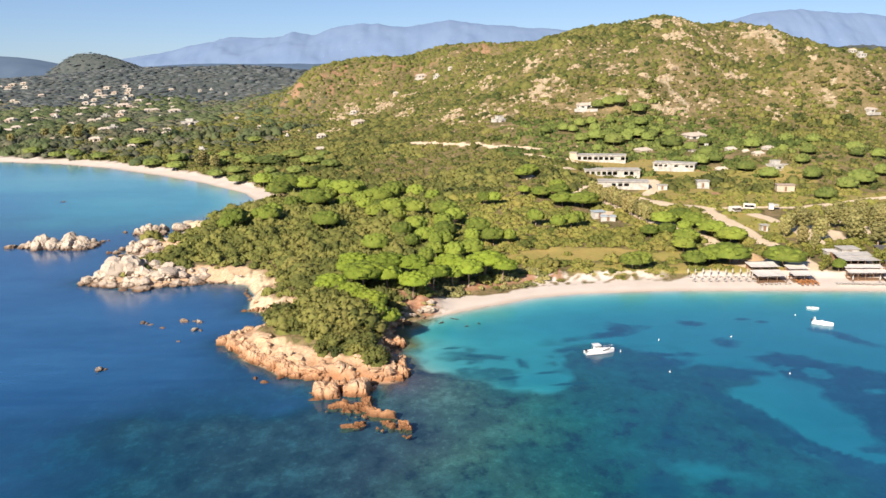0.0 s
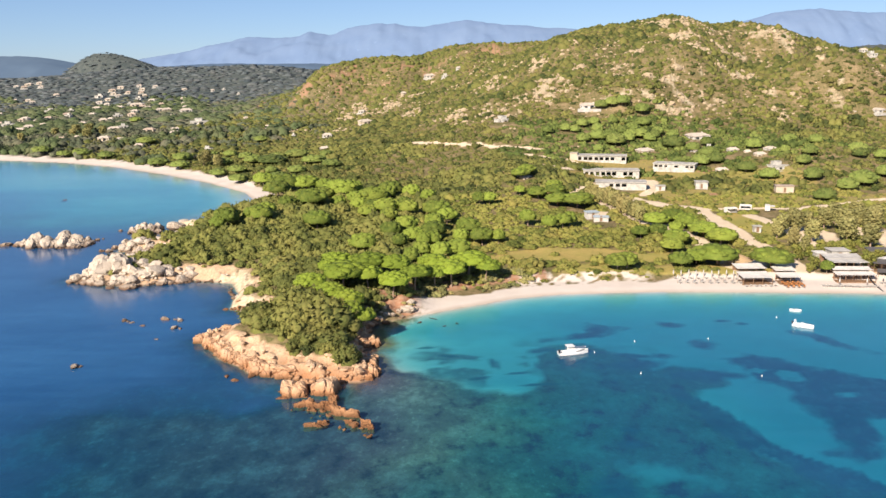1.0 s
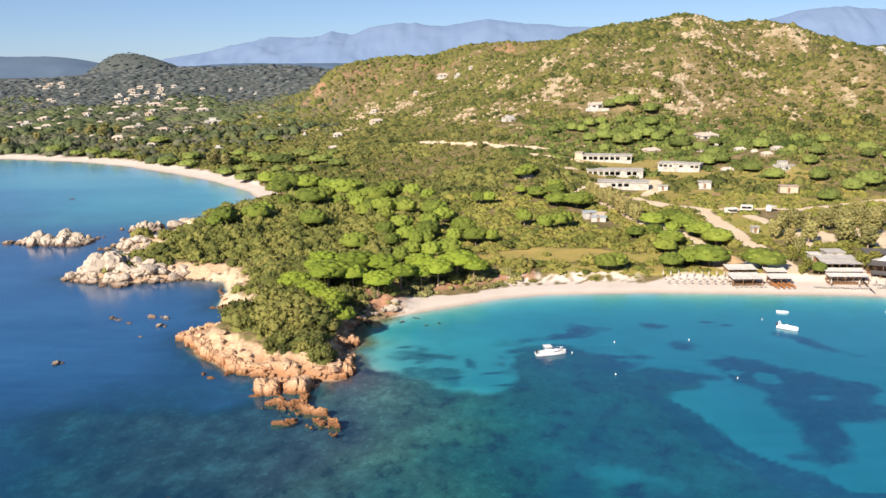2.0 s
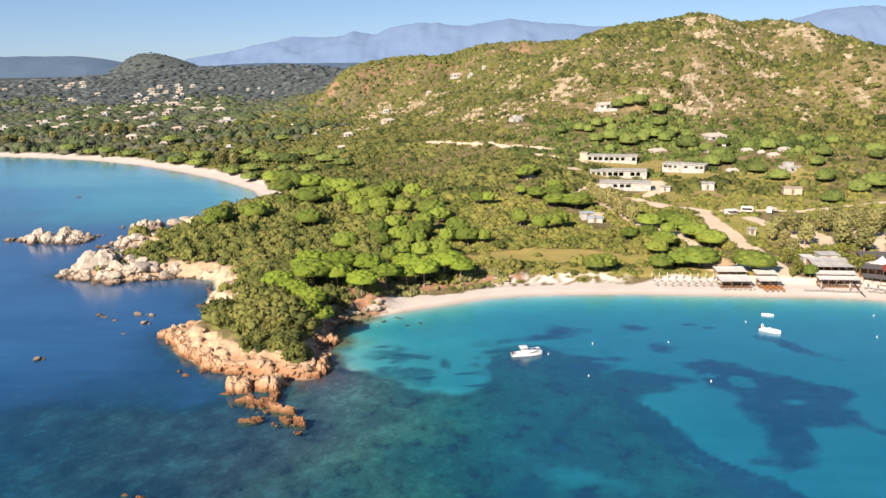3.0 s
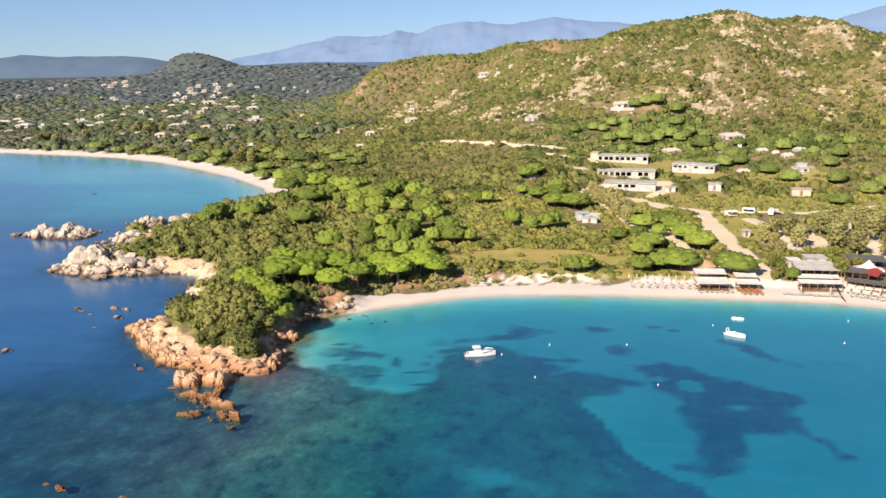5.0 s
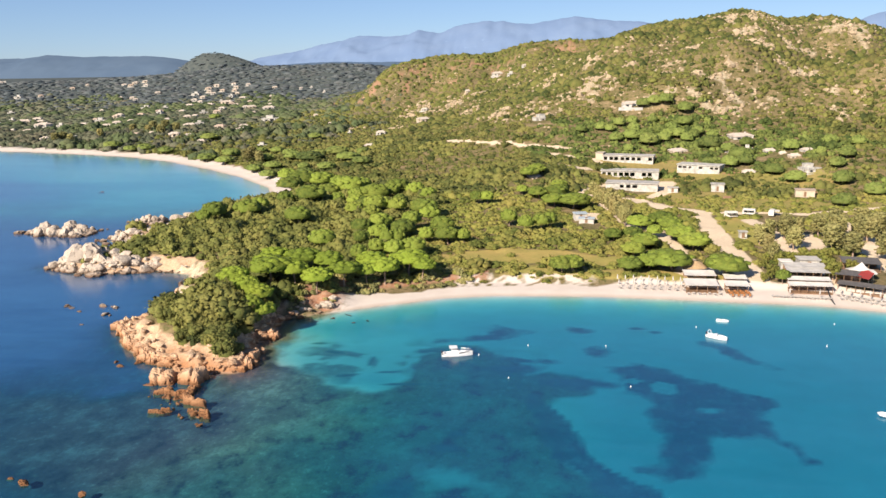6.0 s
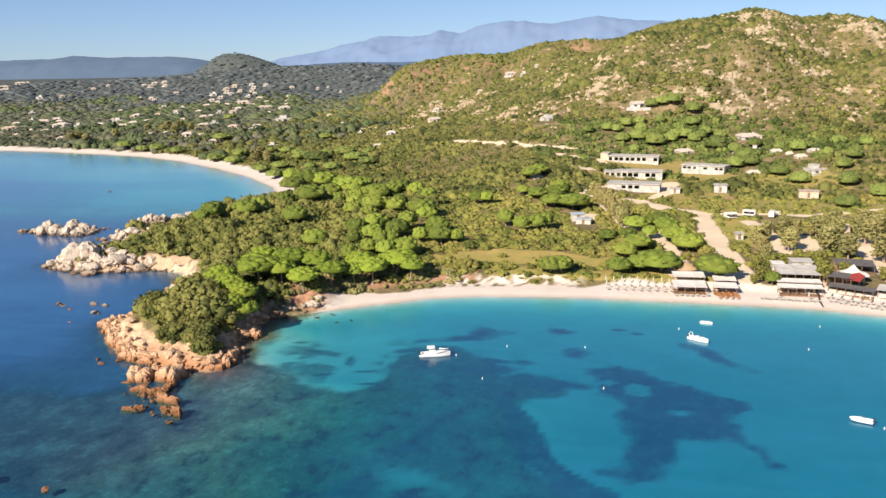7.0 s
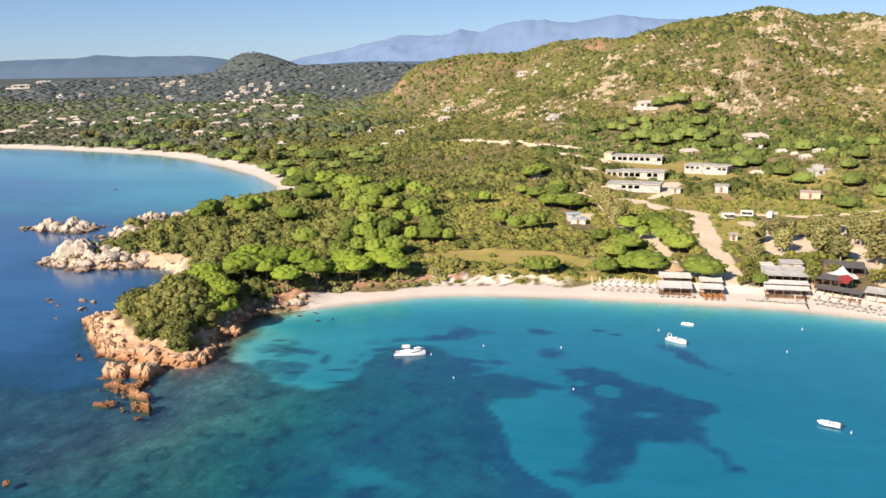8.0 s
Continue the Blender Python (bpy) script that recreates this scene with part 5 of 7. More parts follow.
for k in range(22):
    q = rngr.random()
    e = rngr.uniform(0.25, 0.5)
    put_rock(SKER, -18 + 10 * q + rngr.gauss(0, 0.5), 131.0 - 5.5 * q + rngr.gauss(0, 0.8), e * 1.5, e, e * 1.1, None, 0.05)
for px, py, e in ((-13.3, 122.5, 0.7), (-15, 123, 0.6), (-12.2, 122.8, 0.5), (-7.7, 122.7, 0.7), (-4.6, 118.4, 0.5), (-5.3, 118.9, 0.35), (-22.4, 136.8, 0.4), (-30.9, 147.6, 0.5), (-29.2, 144.6, 0.8), (-45.6, 187.8, 0.6), (-38.7, 192.3, 0.6), (-21.4, 97.6, 0.8), (-24.3, 98.6, 0.4), (-11.2, 95.5, 0.6), (-32, 142.5, 0.6), (-34, 144.5, 0.5)):
    put_rock(SKER, px, py, e * 1.35, e * 0.95, e * 0.65, None, 0.2, base=-0.2)
DEBRIS = rock_set(M_DEBRIS, "dark debris piece, built as a stone, lying in the clear shallows", "shallow stones", 3, 660)
PALE = rock_set(M_SKERRY, "small pale grey rock awash in the sea", "grey skerries", 4, 380, 0.7)
# dark log-like debris in the shallows beside the beach, built from boulder shapes
for px, py, sx, sy, tn in ((4.3, 179.4, 1.5, 0.28, -38), (1.5, 176.5, 0.6, 0.3, 10), (10.1, 175.4, 0.6, 0.35, -50), (7.2, 173.6, 0.5, 0.2, 15)):
    put_rock(DEBRIS, px, py, sx, sy, 0.22, tn, 0.3, base=-0.2)
for px, py, e in ((-67.2, 179.8, 0.7), (-66.0, 179.2, 0.5), (-65.0, 178.3, 0.5), (-61.6, 175.9, 0.5), (-57.9, 180.3, 0.9), (-55.6, 180.5, 0.5), (-54.2, 179.7, 0.9), (-53.7, 174.0, 0.9), (-52.4, 173.7, 0.5), (-55, 166.4, 0.4), (-65.6, 150.1, 0.9), (-64.6, 150.3, 0.5)):
    put_rock(PALE, px, py, e * 1.35, e * 0.8, e * 0.6, None, 0.2, base=-0.2)
for (ax, ay), (bx, by) in zip(rim, rim[1:]):
    length = math.hypot(bx - ax, by - ay)
    for k in range(int(length * (0.8 if ax > -12 and ay > 149 else 2))):
        s, inn = rngr.random(), rngr.triangular(-0.7, 2.8, 0.2)
        chips.append((ax + (bx - ax) * s + (by - ay) / length * inn, ay + (by - ay) * s - (bx - ax) / length * inn, rngr.uniform(0.2, 0.62)))
for k in range(24):
    s = rngr.random()
    chips.append((-18 + 13 * s + rngr.gauss(0, 1.3), 130.5 - 9 * s + rngr.gauss(0, 1.4), rngr.uniform(0.15, 0.45)))
chips = np.array(chips)
CHIP = [boulder_shape(520 + k, 2, 10) for k in range(8)]
strew("headland_stones", CHIP, chips[:, 0], chips[:, 1], np.maximum(land(chips[:, 0], chips[:, 1])[0], -0.25), chips[:, 2], M_GRANITE, "broken orange-pink granite blocks between the boulders", "rocks", 29, (0.7, 1.2), -0.45, False)
# the grey point with its great dome
# first, far offshore, a boulder put in for a small grey boat-like mark
put_rock(GREY, -163.4, 358.5, 1.3, 0.8, 0.5, 0, 0.2)
# x, y, half width, half height
POINT = [(-87.0, 217.6, 3.5, 3.0), (-83.2, 218.6, 3.0, 3.5), (-94.2, 216.8, 1.3, 1.1), (-95.6, 215.3, 0.9, 0.7), (-91.2, 217.2, 1.5, 1.3), (-88.5, 216.2, 1.3, 1.4), (-77.0, 208.9, 1.9, 1.0), (-82.2, 209.2, 1.0, 0.5), (-78.0, 216.6, 1.8, 1.1), (-74.5, 215.0, 1.9, 1.1), (-71.8, 216.7, 2.6, 1.1), (-68.9, 217.1, 1.4, 0.9), (-82.6, 220.5, 1.6, 1.5), (-80.5, 222.2, 1.5, 1.4), (-77.5, 222.0, 1.9, 1.1), (-82.2, 213.6, 1.4, 1.0), (-77.6, 212.6, 1.6, 1.0), (-91.0, 214.4, 1.2, 0.5), (-73.9, 221.5, 1.7, 0.9), (-70.0, 220.2, 1.6, 0.7)]
NECK = [(-89.1, 243.6, 2.3, 1.4), (-89.3, 248.9, 2.0, 1.4), (-83.8, 233.3, 1.5, 1.2), (-90.1, 255.4, 2.1, 1.1), (-90.4, 261.2, 1.9, 1.1), (-80.6, 232.9, 1.9, 1.4), (-80.2, 237.0, 1.6, 1.1), (-86.7, 236.0, 1.3, 0.9), (-95.7, 253.7, 1.4, 0.9), (-86.5, 253.0, 1.8, 1.0), (-95.5, 258.6, 1.5, 0.8), (-90.1, 290.8, 3.3, 1.5), (-89.2, 295.8, 1.8, 1.0)]
for px, py, e, h in POINT + NECK:
    put_rock(GREY, px, py - 0.8, e * 1.2, e * 1.0, h * 1.1, None, 0.25)
heap = []
for k in range(230):
    t_ = rngr.random()
    heap.append((-94 + 32 * t_ + rngr.gauss(0, 1.0), 213.5 - 3 * math.sin(3.14 * t_) + abs(rngr.gauss(0, 4.6)), min(2.0, 0.55 * math.exp(rngr.gauss(0, 0.55)))))
for k in range(70):
    t_ = rngr.random()
    heap.append((-84 - 8 * t_ + rngr.gauss(0, 1.8), 231 + 30 * t_ + rngr.gauss(0, 1.5), rngr.uniform(0.4, 1.2)))
for k in range(80):
    heap.append((-91 + rngr.gauss(0, 5.0), 258 + rngr.gauss(0, 4.5), rngr.uniform(0.5, 1.5)))
for k in range(50):
    px = rngr.uniform(-69, -42)
    heap.append((px, 214.5 + rngr.gauss(0, 0.8) if px < -52 else 211 - (px + 52) * 2.2 + rngr.gauss(0, 0.8), rngr.uniform(0.25, 0.65)))
heap = np.array(heap)
SMALLROCK = [boulder_shape(500 + k, 2, 9) for k in range(8)]
strew("shore_stones", SMALLROCK, heap[:, 0], heap[:, 1], np.maximum(land(heap[:, 0], heap[:, 1])[0], -0.4), heap[:, 2], M_GREYROCK, "heaped grey granite stones along the shore", "rocks", 28, (0.6, 0.9), -0.35, False)
# the two islets
ISLETS = [(-128.5, 258.8, 1.6, 1.7), (-127.9, 261.6, 2.5, 2.4), (-123.3, 260.2, 2.2, 1.9), (-118.7, 259.0, 1.8, 1.9), (-114.9, 258.6, 1.2, 1.3), (-120.3, 265.0, 2.2, 2.5), (-114.8, 261.6, 1.4, 1.5), (-117.3, 266.0, 1.9, 1.6), (-115.8, 267.0, 1.7, 1.4), (-113.6, 268.0, 1.5, 1.0), (-119.9, 262.6, 1.5, 1.6), (-126.1, 265.0, 1.8, 1.5), (-135.0, 263.6, 1.7, 0.7), (-139.5, 264.2, 2.1, 0.6), (-111.6, 270.3, 0.9, 0.5), (-130.8, 265.0, 1.8, 1.7), (-121.2, 267.5, 1.6, 2.0), (-114.2, 264.7, 1.2, 0.9), (-132.8, 263.9, 1.6, 1.2), (-110.3, 272.6, 0.5, 0.3), (-124.5, 263.0, 1.9, 1.9)]
ISLETS += [(-109.6, 286.2, 0.8, 0.4), (-104.3, 283.0, 1.4, 1.1), (-102.7, 284.4, 1.4, 1.4), (-100.4, 284.6, 1.6, 1.7), (-98.1, 285.6, 1.6, 1.7), (-96.7, 287.0, 1.4, 1.4), (-95.7, 288.9, 1.0, 0.8), (-101.2, 281.0, 1.6, 0.7), (-95.0, 282.8, 1.3, 0.7), (-97.1, 281.4, 1.6, 0.7)]
for px, py, e, h in ISLETS:
    put_rock(ISLE, px, py, e * 1.15, e * 1.0, h * 1.38, None, 0.26, base=-0.3)
loose = []
for k in range(150):
    t_ = rngr.random()
    px, py = (-136 + 25 * t_, 262.5 + rngr.gauss(0, 2.0)) if k < 105 else (-106 + 11 * t_, 282.5 + 4 * t_ + rngr.gauss(0, 1.2))
    loose.append((px, py, rngr.uniform(0.5, 1.35) * (1.1 if k < 105 else 0.75), rngr.uniform(-0.5, 1.6 * math.sin(3.14 * t_))))
loose = np.array(loose)
strew("islet_stones", [boulder_shape(540 + k, 2, 12, 0.66) for k in range(8)], loose[:, 0], loose[:, 1], loose[:, 3], loose[:, 2], M_GREYROCK, "grey granite blocks heaped between the islet boulders", "rocks", 35, (0.6, 0.95), -0.2, False)

# patterns that no place took
for protos in (PINK, GREY, ISLE, SKER, COVE, CRAG, LEDGE, DEBRIS, PALE):
    for ob in protos:
        if ob.matrix_basis.translation.length == 0:
            bpy.data.objects.remove(ob)

# stones of the hill's bare patches
x, y, rng = spots(-130, 330, 430, 790, 1.7, 16)
z, d = land(x, y)
a, b, _ = cover(x, y, z, d)
keep = ((a[:, 1] > 0.16) & (rng.uniform(0, 1, len(x)) < 0.62)) | (rng.uniform(0, 1, len(x)) < 0.15 * smooth(12, 32, z) * smooth(0.0, 0.2, fbm(x, y, 24, 4, 151)))
STONE = [boulder_shape(400 + k, 1, 8) for k in range(6)]
strew("hill_outcrop_stones", STONE, x[keep], y[keep], z[keep], (np.clip(0.68 * np.exp(rng.normal(0, 0.5, len(x))), 0.3, 2.4) * np.where(a[:, 1] > 0.16, 1.1, 0.95))[keep], M_HILLROCK, "pale granite outcrops and stones bare on the hillside", "rocks", 27, (0.5, 1.0), -0.1, False)


# ---- trees ----
def tube(pts, radii, sides=7):
    """A tapering limb along a run of points."""
    vs, fs = [], []
    for i, (p, r) in enumerate(zip(pts, radii)):
        p = Vector(p)
        q = Vector(pts[min(i + 1, len(pts) - 1)]) - Vector(pts[max(i - 1, 0)])
        rot = q.to_track_quat("Z", "Y").to_matrix()
        for k in range(sides):
            a = 6.2832 * k / sides
            vs.append(p + rot @ Vector((math.cos(a) * r, math.sin(a) * r, 0)))
    for i in range(len(pts) - 1):
        for k in range(sides):
            a, b = i * sides + k, i * sides + (k + 1) % sides
            fs += [(a, b, b + sides), (a, b + sides, a + sides)]
    return np.array([v[:] for v in vs]), np.array(fs)


def as_part(name, shape, material, parent, label="", soft=True):
    ob = mesh_of(name, shape[0], shape[1], material, {"tone": np.full(len(shape[0]), 0.5)}, soft)
    ob.parent = parent
    if label:
        tagged(ob, label)
    return ob


def umbrella_pine(seed, height=8.5, arch=0.30, deep=0.34, needles=None, label="umbrella pine with a spreading bright green crown", crown="bright green flat-topped needle crown", heads=16):
    """A stone pine, its crown 10 m wide: leaning trunk, forked limbs, a dome heaped of needle clouds."""
    rng = np.random.default_rng(seed)
    root = new("umbrella_pine")
    lean = rng.uniform(-0.6, 0.6, 2)
    rise = height * arch
    fork = height * (0.62 - 0.5 * arch)
    top = np.array([lean[0], lean[1], fork])
    trunk = [tube([(0, 0, -0.6), (lean[0] * 0.3 + 0.12, lean[1] * 0.3, fork * 0.5), tuple(top)], [0.32, 0.24, 0.20])]
    base = height - rise - 0.8
    stretch = rng.uniform(0.86, 1.14)
    clouds, ends = [], []
    v, f = lump(3, seed * 5, 0.17, -0.85, 2.9)
    dome = np.stack([v[:, 0] * 4.55 * stretch, v[:, 1] * 4.55 / stretch, np.where(v[:, 2] > 0, np.abs(v[:, 2]) ** 0.85 * rise, v[:, 2] * 0.5)], 1)
    middle = np.array([lean[0], lean[1], base])
    clouds.append((dome + middle, f))
    p, g = tufts(dome[dome[:, 2] > -0.25], 520, 0.17, rng, 0.35, 1.035)
    clouds.append((p + middle, g))
    for k in range(heads):
        q = math.sqrt((k + 0.4) / heads)
        a = k * 2.39996 + rng.uniform(-0.35, 0.35)
        e = (1.5 - 0.35 * q) * rng.uniform(0.75, 1.25)
        rad = min(q * 4.3 * rng.uniform(0.92, 1.08), 5.0 - e * 0.75)
        c = np.array([lean[0] + math.cos(a) * rad * stretch, lean[1] + math.sin(a) * rad / stretch, base + rise * max(1 - (rad / 4.7) ** 2, 0.02) ** 0.45 - 0.45 * e * deep * 2])
        v, f = lump(1, seed * 7 + k, 0.32, -0.3, 2.2)
        v = v * np.array([e, e, e * deep * 2.0])
        clouds.append((v + c, f))
        p, g = tufts(v, 30, 0.16, rng, 0.35, 1.06)
        clouds.append((p + c, g))
        ends.append(c)
    for c in ends[1::3]:
        mid = top * 0.5 + c * 0.5 + np.array([0, 0, -0.45])
        trunk.append(tube([tuple(top - np.array([0, 0, 0.3])), tuple(mid), tuple(c)], [0.15, 0.10, 0.05], 5))
    as_part("trunk", joined(trunk), M_BARK, root, "pale reddish-grey bare trunk")
    as_part("crown", joined(clouds), needles or M_PINE, root, crown)
    return tagged(root, label, "tree", "umbrella pines")


def broad_tree(name, seed, spread, height, material, label, group, droop=0.0, lumps_n=16):
    """A leafy tree with a tall uneven crown of many clumps."""
    rng = np.random.default_rng(seed)
    root = new(name)
    trunk = [tube([(0, 0, -0.5), (0.15, 0.1, height * 0.3), (0.1, -0.1, height * 0.62)], [0.28, 0.2, 0.1])]
    lumps = []
    for k in range(lumps_n):
        a = k * 2.39996
        hgt = 0.30 + 0.62 * (k + 0.5) / lumps_n
        rad = spread * 0.62 * math.sin(math.pi * min(0.95, 0.25 + 0.75 * (hgt - 0.25))) * rng.uniform(0.6, 1.1)
        c = np.array([math.cos(a) * rad, math.sin(a) * rad, height * hgt - droop * rad])
        s = spread * rng.uniform(0.22, 0.38)
        v, f = lump(1, seed * 5 + k, 0.6, None, 2.3)
        lumps.append((v * np.array([s, s, s * 0.9]) + c, f))
        lumps.append((lambda p: (p[0] * np.array([s, s, s * 0.9]) + c, p[1]))(tufts(v * rng.uniform(0.9, 1.15, (len(v), 1)), 55, 0.34, rng, 0.6, 1.05)))
        if k % 4 == 0:
            trunk.append(tube([(0.1, 0, height * 0.3), tuple(c)], [0.12, 0.05], 5))
    as_part("trunk", joined(trunk), M_BARK, root)
    as_part("crown", joined(lumps), material, root)
    return tagged(root, label, "tree", group)


def plant(protos, done, x, y, scale, tall, seed):
    rng = random.Random(seed)
    k = rng.randrange(len(protos))
    m = Matrix.Translation((x, y, ground_z(x, y) - 0.1)) @ Euler((0, 0, rng.uniform(0, 6.28))).to_matrix().to_4x4() @ Matrix.Diagonal((scale, scale * rng.uniform(0.88, 1.12), scale * tall, 1))
    if k not in done:
        done.add(k)
        protos[k].matrix_basis = m
    else:
        copy_thing(protos[k], m) if protos[k].scale[:] == (1, 1, 1) else place_copy(protos[k], m)


def place_copy(ob, m):
    made = copy_thing(ob, m)
    made.matrix_basis = m
    return made


def wood(protos, places, tall, grow, seed):
    """Pines at (x, y, crown width), as tall as tall metres and grow times the width."""
    done = set()
    for n_, (px, py, wd) in enumerate(places):
        wd *= 1.12
        py += 1.2 * max(0, 11 - float(inland(np.array([px]), np.array([py]))[0])) if py > 360 else 0
        plant(protos, done, px, py, wd / 10, (tall + grow * wd) / 8.5 / (wd / 10), seed + n_)


wood([umbrella_pine(k + 1, 8.7, 0.28, 0.27) for k in range(5)], GROVE, 5.0, 0.24, 0)
wood([umbrella_pine(k + 11, 8.5, 0.44, 0.42, M_ROUNDPINE, "rounded pine with a dense green crown in the scrub", "dense green domed needle crown", 13) for k in range(5)], MIDWOOD + COPSE, 3.8, 0.36, 200)
wood([umbrella_pine(k + 31, 8.5, 0.46, 0.36, M_ROUNDPINE, "broad low pine with a bright green crown near the beach track", "bright green spreading needle crown", 13) for k in range(4)], EASTWOOD, 3.0, 0.27, 400)
wood([umbrella_pine(k + 41, 8.5, 0.48, 0.44, M_SHOREPINE, "shoreside pine with a rounded bright green crown", "bright green rounded needle crown", 13) for k in range(4)], SHOREWOOD, 2.6, 0.24, 500)
wood([umbrella_pine(k + 21, 8.5, 0.62, 0.55, M_HILLPINE, "low rounded pine with a green crown on the hillside", "dense green needle crown", 13) for k in range(4)], HILLWOOD + UPWOOD, 2.2, 0.38, 600)

EUCA = [broad_tree("eucalyptus", 40 + k, 2.6, 8.5, M_EUCA, "tall grey-green eucalyptus with a ragged crown", "eucalyptus trees", 0.15, 34) for k in range(4)]
# places: x, y, crown width
AVENUE = [(69, 317, 4.3), (71, 305, 4.6), (72, 295, 4.4), (74, 286, 4.3), (75, 277, 4.1), (72, 318, 4.7), (74, 302, 4.5), (66, 327, 4.5), (77, 290, 4), (67.5, 322, 4.2), (70, 311, 4.4), (71.8, 300, 4.4), (73, 290.5, 4.2), (74.6, 281.5, 4.2), (73.5, 310, 4.4), (75.5, 296, 4)]
CAMPSITE = [(113, 253, 4.2), (112, 238, 4.4), (117, 258, 4.8), (122, 260, 5.8), (121, 246, 5.8), (126, 261, 4.8), (111, 228, 3.6), (131, 244, 7.5), (133, 264, 6.2), (134, 236, 6.4), (138, 262, 6.4), (141, 274, 6.4), (145, 257, 7.2), (146, 268, 5.1), (143, 235, 8.4), (151, 267, 6.9), (150, 277, 6), (155, 250, 7), (160, 262, 6.5), (158, 238, 6), (165, 254, 6.5), (124, 268, 5)]
VILLAGE_TREES = [(-129, 457, 7.4), (-131, 471, 7.6), (-120, 453, 6.6), (-264, 617, 8.3), (-281, 638, 8.6), (-275, 647, 8.7), (-275, 618, 7.4), (-322, 566, 7.8), (-320, 573, 7.9), (-310, 566, 7), (-300, 590, 7.5), (-258, 632, 8), (-290, 622, 8)]
done = set()
for n_, (px, py, wd) in enumerate(AVENUE + CAMPSITE + VILLAGE_TREES):
    plant(EUCA, done, px, py, wd / 5.6, (4.2 + 0.55 * wd) / 8.5 / (wd / 5.6), 900 + n_)


# ---- buildings ----
def box(x0, x1, y0, y1, z0, z1):
    v = np.array([(x, y, z) for z in (z0, z1) for y in (y0, y1) for x in (x0, x1)], float)
    f = np.array([(0, 2, 3), (0, 3, 1), (4, 5, 7), (4, 7, 6), (0, 1, 5), (0, 5, 4), (1, 3, 7), (1, 7, 5), (3, 2, 6), (3, 6, 7), (2, 0, 4), (2, 4, 6)])
    return v, f


def hip(w, d, z, h, eave=0.4, ridge=0.5, thick=0.18):
    """A hipped roof with overhanging eaves and its own thickness."""
    x, y, r = w / 2 + eave, d / 2 + eave, max(w / 2 - d / 2 * ridge * 2 * 0.8, 0.3)
    lo = [(-x, -y, z), (x, -y, z), (x, y, z), (-x, y, z)]
    up = [(a, b, c + thick) for a, b, c in lo]
    v = np.array(lo + up + [(-r, 0, z + h), (r, 0, z + h)], float)
    f = np.array([(0, 2, 1), (0, 3, 2), (0, 1, 5), (0, 5, 4), (1, 2, 6), (1, 6, 5), (2, 3, 7), (2, 7, 6), (3, 0, 4), (3, 4, 7), (4, 5, 9), (4, 9, 8), (5, 6, 9), (6, 7, 8), (6, 8, 9), (7, 4, 8)])
    return v, f


def solid(name, shapes, material, parent=None, label=""):
    """One mesh out of flat-faced pieces."""
    v, f = joined(shapes)
    ob = mesh_of(name, v, f, material, None, False)
    if parent:
        ob.parent = parent
    if label:
        tagged(ob, label)
    return ob


M_WHITE = plain("white_render", (0.50, 0.47, 0.42), 0.85, 0, 0.5, 0.55, "obj", 0.02)
M_CREAM = plain("cream_render", (0.48, 0.40, 0.30), 0.85, 0, 0.5, 0.22, "obj", 0.02)
M_TILE = plain("weathered_roof_tiles", (0.48, 0.365, 0.285), 0.85, 0, 0.8, 0.35, "obj", 0.05)
M_PALETILE = plain("pale_roof_tiles", (0.54, 0.455, 0.375), 0.85, 0, 0.8, 0.30, "obj", 0.05)
M_SLAB = plain("grey_concrete", (0.44, 0.41, 0.37), 0.9, 0, 0.4, 0.35, "obj", 0.03)
M_DARKGLASS = plain("dark_window", (0.025, 0.03, 0.035), 0.15, 0, 1.0, 0.3, "obj", 0, 0.6)
M_WOOD = plain("brown_timber", (0.22, 0.13, 0.075), 0.75, 0, 2.0, 0.35, "obj", 0.01)
M_CANVAS = plain("white_canvas", (0.62, 0.58, 0.53), 0.9, 0, 1.2, 0.15, "obj", 0.01)
M_GREYCANVAS = plain("grey_slatted_roof", (0.47, 0.44, 0.40), 0.85, 0, 1.0, 0.25, "obj", 0.02)
M_DARKCANVAS = plain("charcoal_awning", (0.11, 0.10, 0.095), 0.85, 0, 1.0, 0.3, "obj", 0.01)
M_REDCANVAS = plain("red_canvas", (0.20, 0.024, 0.022), 0.85, 0, 1.0, 0.2, "obj", 0.01)
M_ORANGE = plain("orange_plastic", (0.36, 0.15, 0.05), 0.5, 0, 2.0, 0.15)
M_HULL = plain("white_gelcoat", (0.72, 0.71, 0.69), 0.25, 0, 0.7, 0.08, "obj", 0, 0.5)
M_DARKPAINT = plain("dark_engine_cowl", (0.03, 0.03, 0.035), 0.4, 0, 2.0, 0.2)
M_RUBBER = plain("grey_inflatable_tube", (0.42, 0.43, 0.44), 0.55, 0, 1.5, 0.15)
M_LOUNGE = plain("faded_lounger_plastic", (0.40, 0.37, 0.34), 0.6, 0, 2.0, 0.2)
M_STEEL = plain("steel_tube", (0.6, 0.6, 0.6), 0.3, 1.0, 3.0, 0.1)
M_STRAW = plain("straw_thatch", (0.46, 0.31, 0.17), 0.95, 0, 2.5, 0.35, "obj", 0.05)
M_BUOY = plain("white_buoy_plastic", (0.85, 0.84, 0.80), 0.4, 0, 2.0, 0.1)
M_BLUEROOF = plain("pale_metal_roof", (0.50, 0.56, 0.58), 0.45, 0.2, 1.0, 0.2)


